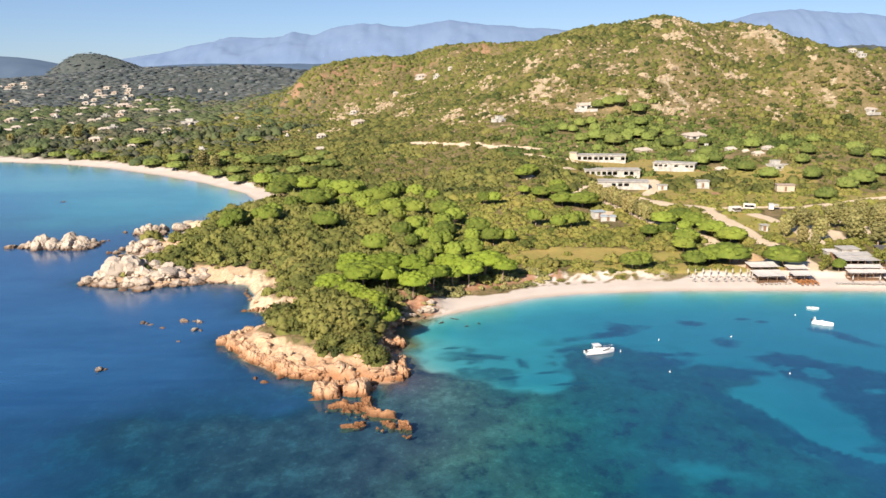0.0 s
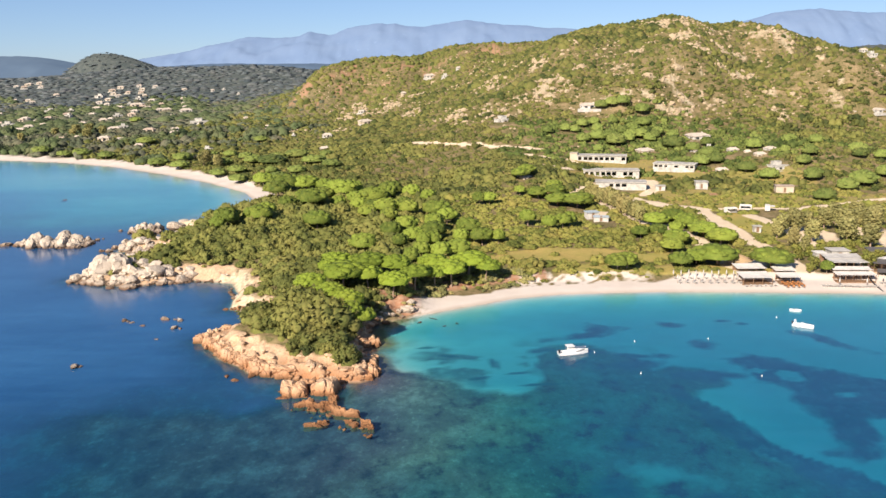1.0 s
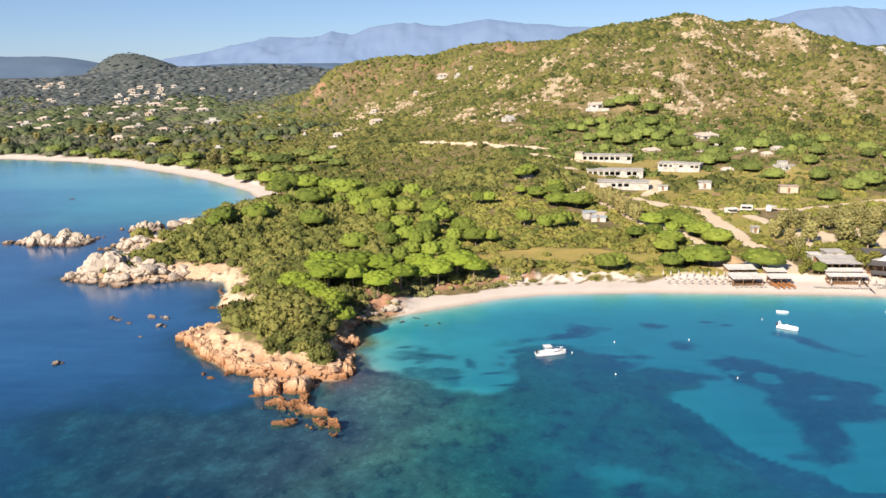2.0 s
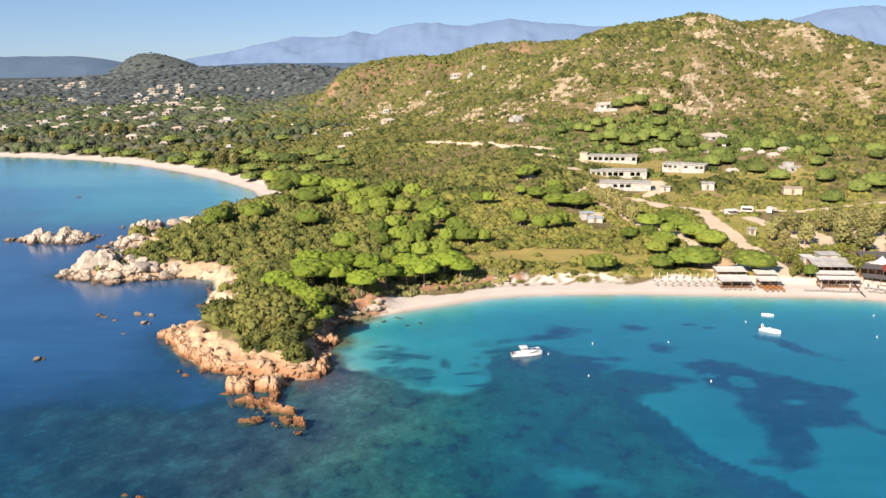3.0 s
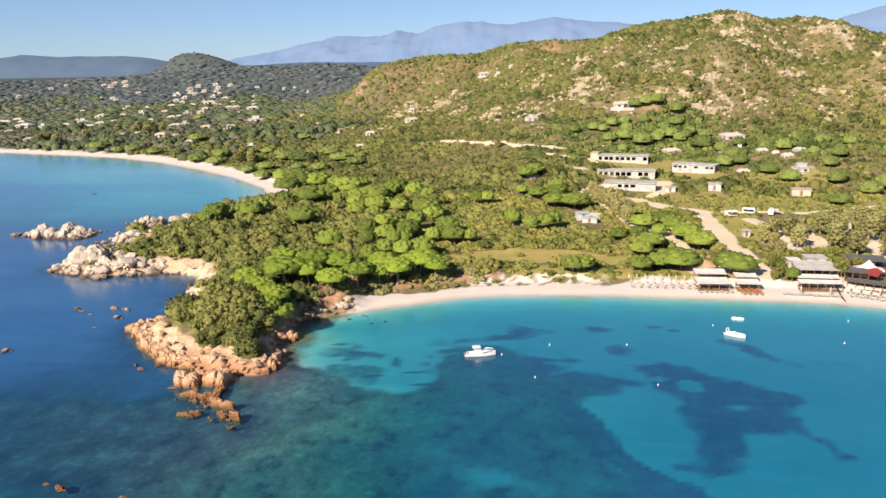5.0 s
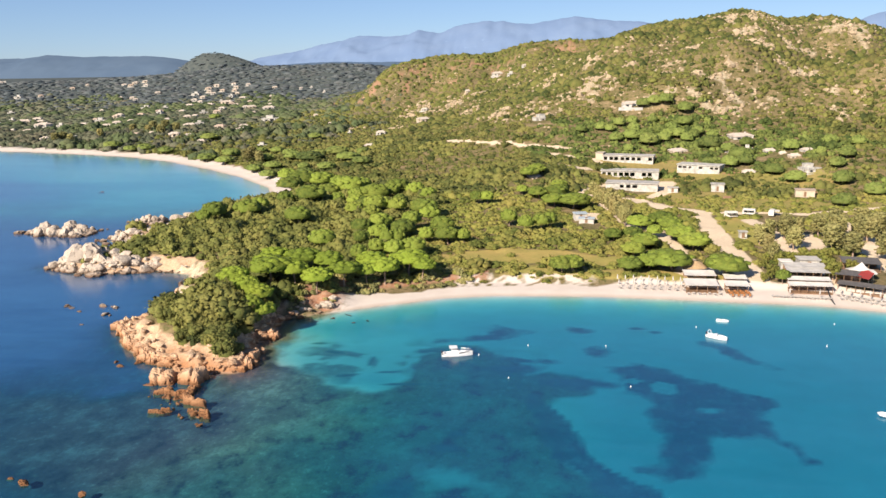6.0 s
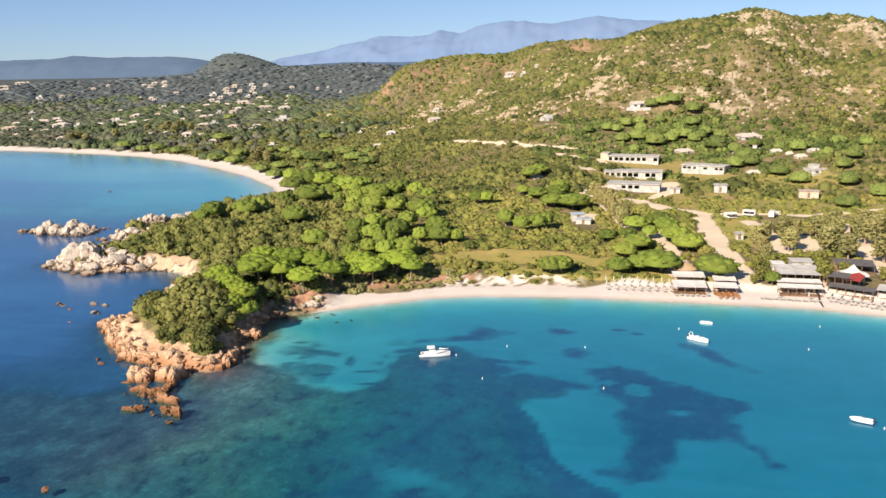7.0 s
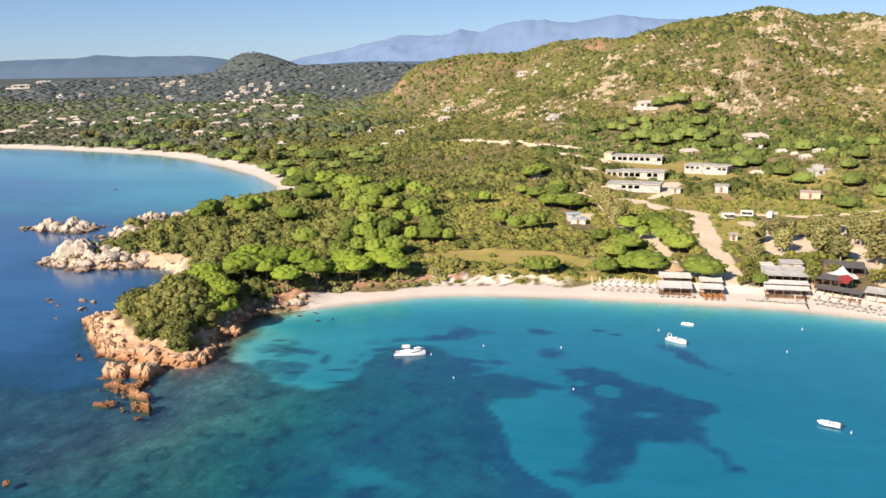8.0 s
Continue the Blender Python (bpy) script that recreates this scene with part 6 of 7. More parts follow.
def window(parent, x, z, y, w, h, side=-1):
    """A window set in a wall that faces y: frame, dark pane, sill."""
    fr = solid("window", [box(x - w / 2 - 0.08, x + w / 2 + 0.08, y - 0.03, y + 0.03, z + h, z + h + 0.08), box(x - w / 2 - 0.08, x - w / 2, y - 0.03, y + 0.03, z, z + h), box(x + w / 2, x + w / 2 + 0.08, y - 0.03, y + 0.03, z, z + h)], M_WHITE, parent)
    solid("pane", [box(x - w / 2, x + w / 2, y - 0.012, y + 0.012, z, z + h)], M_DARKGLASS, fr)
    solid("sill", [box(x - w / 2 - 0.12, x + w / 2 + 0.12, y - 0.10, y + 0.04, z - 0.07, z)], M_SLAB, fr)
    return fr


def villa(seed, wall, roof, label, flat=False):
    """A low seaside house, 12 m wide: main block, a wing, roof, windows, door, terrace."""
    rng = random.Random(seed)
    root = new("house")
    wing = rng.choice((-1, 1))
    solid("wall", [box(-6, 6, -3.6, 3.6, -2.5, 3.0), box(wing * 2 - 2.6, wing * 2 + 2.6, -6.2, -3.6, -2.5, 2.6)], wall, root)
    if flat:
        solid("roof", [box(-6.25, 6.25, -3.85, 3.85, 3.0, 3.28), box(wing * 2 - 2.8, wing * 2 + 2.8, -6.4, -3.85, 2.6, 2.85), box(-3.0, 2.0, -1.0, 3.4, 3.28, 5.6), box(-3.2, 2.2, -1.2, 3.6, 5.6, 5.8)], wall, root)
    else:
        rf = solid("roof", [hip(12, 7.2, 3.0, 1.7), (lambda q: (q[0] + np.array([wing * 2, -4.9, 0]), q[1]))(hip(5.2, 2.8, 2.6, 0.9))], roof, root)
        solid("chimney", [box(2.4, 3.1, 0.2, 0.9, 3.4, 5.2)], wall, rf)
    for k in (-4.4, 4.4):
        window(root, k, 0.9, -3.63, 1.3, 1.3)
    window(root, wing * 2, 0.8, -6.23, 1.6, 1.3)
    window(root, -wing * 2.2, 0.8, -3.63, 1.8, 1.7)
    solid("door", [box(-wing * 0.55 - 0.5, -wing * 0.55 + 0.5, -3.68, -3.60, 0.0, 2.1)], M_WOOD, root)
    solid("terrace", [box(-7.5, 7.5, -8.5, -3.6, -2.5, -0.05)], M_SLAB, root)
    return tagged(root, label, "house", "village houses")


VILLAS = [villa(1, M_CREAM, M_TILE, "low cream house with a hipped terracotta roof"), villa(2, M_WHITE, M_PALETILE, "white seaside house with a pale tiled roof"), villa(3, M_WHITE, M_SLAB, "white flat-roofed villa with a raised upper room", True), villa(4, M_CREAM, M_PALETILE, "sand-coloured house with a pale tiled roof and terrace")]
done = set()


def settle(k, x, y, width, turn):
    m = Matrix.Translation((x, y, ground_z(x, y - 2) - (1.0 if y < 550 else 0.0))) @ Euler((0, 0, radians(turn))).to_matrix().to_4x4() @ Matrix.Diagonal((width / (14.5 if y < 550 else 16.5), width / (14.5 if y < 550 else 16.5), min(0.85, 0.40 + 0.28 * width / 12) * (1.0 if y < 550 else 1.1), 1))
    if k not in done:
        done.add(k)
        VILLAS[k].matrix_basis = m
    else:
        place_copy(VILLAS[k], m)


rngh = random.Random(12)
SPREAD = []
while len(SPREAD) < 22:
    px, py = rngh.uniform(-620, -190), rngh.uniform(560, 1120)
    if -px > 0.30 * py and ground_z(px, py) > 2.5 and float(fbm(np.array([px]), np.array([py]), 90, 2, 170)[0]) > -0.02 and all(math.hypot(px - q[0], py - q[1]) > 17 for q in VILLAGE + UPPER + OUTER + SPREAD):
        SPREAD.append((px, py, rngh.uniform(6, 11)))
for n_, (px, py, wd) in enumerate(HILL_VILLAS + VILLAGE + UPPER + OUTER + SPREAD):
    k = (1, 2, 1, 3)[n_ % 4] if n_ < len(HILL_VILLAS) else (0, 3, 1, 3, 1, 2)[n_ % 6]
    settle(k, px, py, wd, rngh.uniform(-22, 30))


def long_block(length, depth, height, bays, label, roof_mat, low=1.5, turn=0.0, at=(0, 0), upper=0.0):
    """An empty concrete block with a row of open window bays through its front wall."""
    root = new("holiday_block")
    a, t_ = length / 2, 0.25
    opening, top = height - 0.55, height
    wall = [box(-a, a, -depth / 2, -depth / 2 + t_, -3.0, low), box(-a, a, -depth / 2, -depth / 2 + t_, opening, top), box(-a, a, depth / 2 - t_, depth / 2, -3.0, top), box(-a, -a + t_, -depth / 2 + t_, depth / 2 - t_, -3.0, top), box(a - t_, a, -depth / 2 + t_, depth / 2 - t_, -3.0, top)]
    rng = random.Random(int(length * 10))
    xs_ = [-a + length * k / bays for k in range(bays + 1)]
    for k in range(bays + 1):
        half = 0.55 if k in (0, bays) else rng.uniform(0.25, 0.6)
        wall.append(box(max(xs_[k] - half, -a), min(xs_[k] + half, a), -depth / 2, -depth / 2 + t_, low, opening))
    for k in range(bays):
        if rng.random() < 0.22:
            wall.append(box(xs_[k] + 0.3, xs_[k + 1] - 0.3, -depth / 2 + 0.03, -depth / 2 + t_, low, opening))
    solid("wall", wall, M_WHITE, root, "stained white rendered wall with open bays")
    solid("floor_slab", [box(-a + t_, a - t_, -depth / 2 + t_, depth / 2 - t_, -0.2, 0.05)], M_SLAB, root)
    solid("roof", [box(-a - 0.3, a + 0.3, -depth / 2 - 0.5, depth / 2 + 0.3, top, top + 0.3)], roof_mat, root)
    for k in range(1, bays, 2):
        solid("partition", [box(xs_[k] - 0.1, xs_[k] + 0.1, -depth / 2 + t_ + 0.4, depth / 2 - t_, 0.05, top - 0.004)], M_SLAB, root)
    if upper:
        solid("stair_tower", [box(-a - 3.6, -a - 0.004, -depth / 2 + 0.5, depth / 2, -3.0, upper), box(-a - 3.8, -a + 0.1, -depth / 2 + 0.3, depth / 2 + 0.2, upper, upper + 0.2)], M_CREAM, root, "square sand-coloured stair tower")
    root.matrix_basis = Matrix.Translation((at[0], at[1], ground_z(at[0], at[1] - 2) + 0.1)) @ Euler((0, 0, radians(turn))).to_matrix().to_4x4()
    return tagged(root, label, "building", "holiday blocks")


long_block(24, 8, 2.9, 9, "long low white holiday block with a stair tower on the slope", M_SLAB, 0.8, -12, (86, 407), 3.8)
long_block(25, 8, 3.1, 10, "long white concrete block with a row of open window bays", M_SLAB, 0.9, -6, (84, 374))
long_block(21, 8, 3.0, 8, "long white block with dark open bays below the terrace", M_SLAB, 1.2, -10, (83, 347))
long_block(19, 8, 3.4, 8, "tall white concrete block on dry grass", M_WHITE, 1.9, -26, (116, 382))


def hut(x, y, w, d, h, wall, roof, label, turn=0.0):
    root = new("hut")
    solid("wall", [box(-w / 2, w / 2, -d / 2, d / 2, -1.0, h)], wall, root)
    solid("roof", [box(-w / 2 - 0.3, w / 2 + 0.3, -d / 2 - 0.4, d / 2 + 0.3, h, h + 0.16)], roof, root)
    solid("door", [box(-0.45, 0.45, -d / 2 - 0.04, -d / 2 + 0.02, 0, 2.0)], M_WOOD, root)
    root.matrix_basis = Matrix.Translation((x, y, ground_z(x, y) + 0.15)) @ Euler((0, 0, radians(turn))).to_matrix().to_4x4()
    return tagged(root, label, "hut")


hut(117, 345, 5, 4, 2.8, M_WHITE, M_WHITE, "small white cube hut on dry ground", -8)
hut(99, 343, 4, 3, 1.8, M_WHITE, M_SLAB, "low white shed beside the track", -10)
hut(60.2, 288, 4.2, 3.4, 2.2, M_GREYCANVAS, M_BLUEROOF, "small grey hut with a pale metal roof among pines", 12)
hut(62.4, 281.5, 5.0, 2.8, 1.5, M_GREYCANVAS, M_BLUEROOF, "low lean-to with a pale metal roof", -8)
hut(110, 262, 2.2, 2, 1.9, M_WHITE, M_WHITE, "small white kiosk on the grass", 0)
hut(148, 334, 7, 4, 2.6, M_CREAM, M_TILE, "small house of red-brown brick with a tiled roof", -10)
hut(119, 225, 5, 4, 2.4, M_WHITE, M_GREYCANVAS, "white kitchen building behind the beach restaurant", 0)
hut(112.5, 222, 2.6, 2.4, 2.2, M_WHITE, M_CANVAS, "white store hut behind the beach", 0)


def caravan(x, y, turn):
    root = new("caravan")
    body = solid("body", [box(-2.7, 2.7, -1.1, 1.1, 0.5, 2.5), box(-2.5, 2.5, -1.0, 1.0, 2.5, 2.65)], M_CANVAS, root)
    for k in (-1.4, 1.2):
        solid("window", [box(k - 0.55, k + 0.55, -1.13, -1.09, 1.4, 2.0)], M_DARKGLASS, body)
    for k in (-1, 1):
        solid("wheel", [tube([(0.0, k * 1.0 - 0.1, 0.34), (0.0, k * 1.0 + 0.1, 0.34)], [0.34, 0.34], 12)], M_DARKPAINT, root)
    solid("awning", [box(-2.4, 2.0, -3.2, -1.1, 2.3, 2.36)], M_CANVAS, root)
    root.matrix_basis = Matrix.Translation((x, y, ground_z(x, y))) @ Euler((0, 0, radians(turn))).to_matrix().to_4x4() @ Matrix.Diagonal((0.8, 0.8, 0.85, 1))
    return tagged(root, "white caravan with an awning parked among trees", "caravan", "caravans")


for px, py, tn in ((113, 296, 10), (120, 300, -20), (127, 297, 70)):
    caravan(px, py, tn)


# ---- the beach ----
def cloth(w, d, sag=0.12, thick=0.05, nx_=8, ny_=5, tilt=0.0):
    """A stretched canvas roof that sags between its edges."""
    vs, fs = [], []
    for lay in (0, 1):
        for j in range(ny_ + 1):
            for i_ in range(nx_ + 1):
                u, v = i_ / nx_, j / ny_
                vs.append(((u - 0.5) * w, (v - 0.5) * d, tilt * v - sag * 4 * abs(math.sin(u * nx_ * 0.785)) * 0.5 * math.sin(math.pi * v) - lay * thick))
    n = (nx_ + 1) * (ny_ + 1)
    for j in range(ny_):
        for i_ in range(nx_):
            a = j * (nx_ + 1) + i_
            fs += [(a, a + 1, a + nx_ + 2), (a, a + nx_ + 2, a + nx_ + 1), (n + a, n + a + nx_ + 2, n + a + 1), (n + a, n + a + nx_ + 1, n + a + nx_ + 2)]
    ring = [i_ for i_ in range(nx_ + 1)] + [j * (nx_ + 1) + nx_ for j in range(1, ny_ + 1)] + [ny_ * (nx_ + 1) + i_ for i_ in range(nx_ - 1, -1, -1)] + [j * (nx_ + 1) for j in range(ny_ - 1, 0, -1)]
    for p, q in zip(ring, ring[1:] + ring[:1]):
        fs += [(p, n + p, n + q), (p, n + q, q)]
    return np.array(vs), np.array(fs)


def shelter(x, y, w, d, h, roof_mat, label, turn=0.0, tilt=0.25, deck=True, bays=3, walls=None):
    """An open beach shelter: posts, beams, canvas roof, plank deck."""
    root = new("beach_shelter")
    for i_ in range(bays + 1):
        px = -w / 2 + 0.1 + (w - 0.2) * i_ / bays
        for py in (-d / 2 + 0.1, d / 2 - 0.1):
            solid("post", [box(px - 0.06, px + 0.06, py - 0.06, py + 0.06, -0.8, h + (tilt if py > 0 else 0) - 0.12)], M_WOOD, root)
    solid("beam", [box(-w / 2, w / 2, -d / 2 + 0.04, -d / 2 + 0.16, h - 0.16, h - 0.06)], M_WOOD, root)
    v, f = cloth(w + 0.5, d + 0.6, 0.10, 0.05, 2 * bays, 5, tilt)
    rf = mesh_of("roof", v + np.array([0, 0, h]), f, roof_mat, None, False)
    rf.parent = root
    if deck:
        solid("deck", [box(-w / 2, w / 2, -d / 2, d / 2, -0.8, 0.12)], M_WOOD, root)
    if walls:
        solid("back_wall", [box(-w / 2, w / 2, d / 2 - 0.14, d / 2 - 0.04, 0.12, h - 0.3)], walls, root)
    root.matrix_basis = Matrix.Translation((x, y, ground_z(x, y - d / 2) + 0.12)) @ Euler((0, 0, radians(turn))).to_matrix().to_4x4()
    return tagged(root, label, "beach shelter")


shelter(88.4, 205.4, 7.6, 5.2, 1.95, M_CANVAS, "white canvas beach bar shelter on timber posts", 0, 0.25)
shelter(88.8, 210.8, 7.4, 4.2, 2.3, M_CANVAS, "white canvas beach bar roof behind the front row", 0, 0.25, True, 3, M_WOOD)
shelter(96.8, 204.6, 5.2, 3.6, 1.95, M_CANVAS, "white canvas shelter beside orange tables", -1, 0.25, True, 2)
shelter(97.2, 208.8, 5.0, 3.2, 2.3, M_CANVAS, "white canvas snack bar roof on posts", -1, 0.25, True, 2, M_WOOD)
shelter(114.2, 204.6, 9.8, 2.6, 2.1, M_CANVAS, "long white canvas awning of the beach restaurant", -3, 0.2, True, 5)
shelter(114.5, 207.6, 9.8, 2.6, 2.3, M_CANVAS, "second white awning strip of the beach restaurant", -3, 0.2, True, 5)
for k in range(2):
    shelter(115.2 + 0.4 * k, 211.4 + 4.1 * k, 9.6, 3.9, 2.5 + 0.08 * k, M_GREYCANVAS, "pale grey slatted restaurant roof over a dining deck", -3, 0.2, True, 5, M_WOOD if k == 1 else None)
shelter(125.8, 204.6, 10.0, 2.8, 1.8, M_DARKCANVAS, "charcoal awning along a beach restaurant terrace", -28, 0.25, True, 5)
shelter(124.5, 210.0, 5.5, 4.0, 2.3, M_DARKCANVAS, "dark awning over a restaurant terrace", -20, 0.25, True, 3, M_WOOD)
shelter(135.0, 203.0, 7.0, 4.5, 2.1, M_GREYCANVAS, "grey canvas terrace shelter facing the sea", -25, 0.25, True, 3)
shelter(132, 224, 9.0, 6.0, 2.3, M_DARKCANVAS, "dark flat roof behind the restaurant tent", -9, 0.25, True, 3, M_WOOD)


def peaked_tent(x, y, w, h, material, label):
    root = new("marquee")
    n = 24
    vs = [(0, 0, h + 2.3)]
    fs = []
    for r_ in range(1, 7):
        q = r_ / 6
        for k in range(n):
            a = 6.2832 * k / n
            edge = w / 2 * (1 + 0.16 * math.cos(4 * a + 0.785 * 4))
            vs.append((math.cos(a) * edge * q, math.sin(a) * edge * q, h + 2.3 * (1 - q) ** 1.9 + 0.25 * q * math.cos(4 * a)))
    for k in range(n):
        fs.append((0, 1 + k, 1 + (k + 1) % n))
    for r_ in range(5):
        for k in range(n):
            a, b = 1 + r_ * n + k, 1 + r_ * n + (k + 1) % n
            fs += [(a, a + n, b + n), (a, b + n, b)]
    cv = mesh_of("canopy", np.array(vs), np.array(fs), material)
    cv.parent = root
    solid("mast", [tube([(0, 0, -0.5), (0, 0, h + 2.5)], [0.08, 0.06])], M_STEEL, root)
    for k in range(4):
        a = 0.785 + 1.5708 * k
        solid("pole", [tube([(math.cos(a) * w * 0.40, math.sin(a) * w * 0.40, -0.5), (math.cos(a) * w * 0.40, math.sin(a) * w * 0.40, h + 0.1)], [0.05, 0.05])], M_STEEL, root)
    root.matrix_basis = Matrix.Translation((x, y, ground_z(x, y)))
    return tagged(root, label, "tent")


peaked_tent(128.5, 213.2, 7.0, 2.2, M_CANVAS, "white peaked marquee over the restaurant terrace")
red = new("red_sail")
solid("canopy", [(np.array([(-2.6, -1.8, 2.3), (2.6, -1.8, 2.3), (2.6, 1.4, 3.7), (-2.6, 1.4, 3.7), (0, 1.6, 4.3), (-2.6, -1.8, 2.24), (2.6, -1.8, 2.24), (2.6, 1.4, 3.64), (-2.6, 1.4, 3.64)], float), np.array([(0, 1, 2), (0, 2, 3), (3, 2, 4), (5, 7, 6), (5, 8, 7), (0, 5, 6), (0, 6, 1), (1, 6, 7), (1, 7, 2), (3, 8, 5), (3, 5, 0)]))], M_REDCANVAS, red)
for px in (-2.4, 2.4):
    solid("pole", [tube([(px, -1.7, -0.5), (px, -1.7, 2.3)], [0.05, 0.05])], M_STEEL, red)
    solid("pole", [tube([(px, 1.3, -0.5), (px, 1.3, 3.6)], [0.05, 0.05])], M_STEEL, red)
red.matrix_basis = Matrix.Translation((127.6, 207.4, ground_z(127.6, 207.4))) @ Euler((0, 0, radians(-50))).to_matrix().to_4x4() @ Matrix.Diagonal((0.62, 0.62, 0.85, 1))
tagged(red, "red canvas sun sail on steel poles above the terrace", "awning")

# straw-roofed cone by the track
straw = new("straw_hut")
solid("roof", [(lambda q: (np.concatenate([q[0]]), q[1]))(tube([(0, 0, 2.0), (0, 0, 2.4), (0, 0, 3.6), (0, 0, 4.4)], [3.4, 3.0, 1.4, 0.1], 14))], M_STRAW, straw)
for k in range(5):
    solid("post", [tube([(math.cos(k * 1.257) * 2.5, math.sin(k * 1.257) * 2.5, -0.5), (math.cos(k * 1.257) * 2.5, math.sin(k * 1.257) * 2.5, 2.5)], [0.08, 0.08])], M_WOOD, straw)
straw.matrix_basis = Matrix.Translation((88.6, 218.4, ground_z(88.6, 218.4))) @ Matrix.Diagonal((1.15, 1.15, 0.66, 1))
tagged(straw, "round straw-roofed shelter beside the sandy track", "hut")


def parasol():
    root = new("parasol")
    solid("pole", [tube([(0, 0, -0.4), (0, 0, 2.35)], [0.03, 0.025])], M_WOOD, root)
    vs, fs, n = [(0, 0, 2.45)], [], 16
    for q, z_ in ((0.16, 2.30), (0.42, 1.62), (0.30, 1.18)):
        for k in range(n):
            a = 6.2832 * k / n
            e = 0.5 * q * (1 - 0.05 * (k % 2))
            vs.append((math.cos(a) * e, math.sin(a) * e, z_))
    for k in range(n):
        fs.append((0, 1 + k, 1 + (k + 1) % n))
        for r_ in (0, 1):
            a, b = 1 + r_ * n + k, 1 + r_ * n + (k + 1) % n
            fs += [(a, a + n, b + n), (a, b + n, b)]
    cv = mesh_of("canopy", np.array(vs), np.array(fs), M_LOUNGE, None, False)
    cv.parent = root
    return tagged(root, "folded pale grey beach parasol standing in the sand", "parasol", "beach parasols")


def lounger():
    root = new("sun_lounger")
    solid("frame", [box(-0.32, 0.32, -0.95, 0.45, 0.26, 0.32)], M_LOUNGE, root)
    solid("backrest", [(np.array([(-0.32, 0.45, 0.26), (0.32, 0.45, 0.26), (0.32, 1.0, 0.72), (-0.32, 1.0, 0.72), (-0.32, 0.40, 0.32), (0.32, 0.40, 0.32), (0.32, 0.95, 0.80), (-0.32, 0.95, 0.80)], float), box(0, 1, 0, 1, 0, 1)[1][:, [0, 1, 2]] * 0 + np.array([(0, 2, 1), (0, 3, 2), (4, 5, 6), (4, 6, 7), (0, 1, 5), (0, 5, 4), (1, 2, 6), (1, 6, 5), (2, 3, 7), (2, 7, 6), (3, 0, 4), (3, 4, 7)]))], M_LOUNGE, root)
    for px in (-0.26, 0.26):
        for py in (-0.85, 0.4):
            solid("leg", [box(px - 0.03, px + 0.03, py - 0.03, py + 0.03, -0.1, 0.26)], M_HULL, root)
    solid("mattress", [box(-0.29, 0.29, -0.92, 0.42, 0.325, 0.39)], M_GREYCANVAS, root)
    return tagged(root, "white sun lounger with a grey mattress on the sand", "sun lounger", "sun loungers")


def cafe_table():
    root = new("cafe_table")
    solid("tabletop", [box(-0.5, 0.5, -0.5, 0.5, 0.70, 0.75)], M_ORANGE, root)
    solid("leg", [tube([(0, 0, -0.1), (0, 0, 0.70)], [0.06, 0.05])], M_STEEL, root)
    return tagged(root, "square orange terrace table on the sand", "table", "orange tables")


def cafe_chair():
    root = new("cafe_chair")
    solid("seat", [box(-0.24, 0.24, -0.24, 0.24, 0.42, 0.47)], M_ORANGE, root)
    solid("backrest", [box(-0.24, 0.24, 0.2, 0.25, 0.5, 0.88)], M_ORANGE, root)
    for px in (-0.2, 0.2):
        for py in (-0.2, 0.2):
            solid("leg", [box(px - 0.02, px + 0.02, py - 0.02, py + 0.02, -0.05, 0.42)], M_STEEL, root)
    return tagged(root, "orange terrace chair beside a table", "chair", "orange chairs")


def repeat(proto, places):
    """Stand a thing and its copies at (x, y, turn)."""
    for n_, (px, py, tn) in enumerate(places):
        m = Matrix.Translation((px, py, ground_z(px, py))) @ Euler((0, 0, radians(tn))).to_matrix().to_4x4()
        if n_ == 0:
            proto.matrix_basis = m
        else:
            place_copy(proto, m)


rngb = random.Random(3)
rows_p, rows_l, tabs, chairs = [], [], [], []
for k in range(9):
    for j, dy in enumerate((0, -3.6)):
        bx, by = 68.3 + 1.95 * k + rngb.uniform(-0.15, 0.15), 209.2 - 0.12 * k + dy + rngb.uniform(-0.15, 0.15)
        rows_p.append((bx, by, rngb.uniform(0, 30)))
        rows_l.append((bx + 0.5, by - 0.5, 180 + rngb.uniform(-8, 8)))
for k in range(8):
    bx, by = 105.2 + 1.65 * k, 201.2 - 0.2 * k + rngb.uniform(-0.15, 0.15)
    if k in (2, 6):
        rows_p.append((bx, by, 0))
    rows_l += [(bx - 0.5, by - 0.4, 180 + rngb.uniform(-8, 8)), (bx + 0.5, by - 0.4, 180 + rngb.uniform(-8, 8))]
for k in range(7):
    for dy in (0, -3.0):
        bx, by = 120.5 + 1.9 * k, 202.4 - 1.0 * k + dy * 0.8 + rngb.uniform(-0.2, 0.2)
        if dy == 0:
            rows_p.append((bx, by, 0))
        rows_l += [(bx - 0.55, by - 0.5, 172 + rngb.uniform(-8, 8)), (bx + 0.55, by - 0.5, 172 + rngb.uniform(-8, 8))]
for k in range(7):
    rows_l.append((85.0 + 1.25 * k, 201.6 + rngb.uniform(-0.3, 0.3), 180 + rngb.uniform(-20, 20)))
for k in range(4):
    for j in range(2):
        bx, by = 95.0 + 1.35 * k, 202.2 - 1.3 * j
        tabs.append((bx, by, rngb.uniform(-10, 10)))
        chairs += [(bx - 0.2, by + 0.75, 0), (bx + 0.1, by - 0.75, 180)]
repeat(parasol(), rows_p)
repeat(lounger(), rows_l)
repeat(cafe_table(), tabs)
repeat(cafe_chair(), chairs)

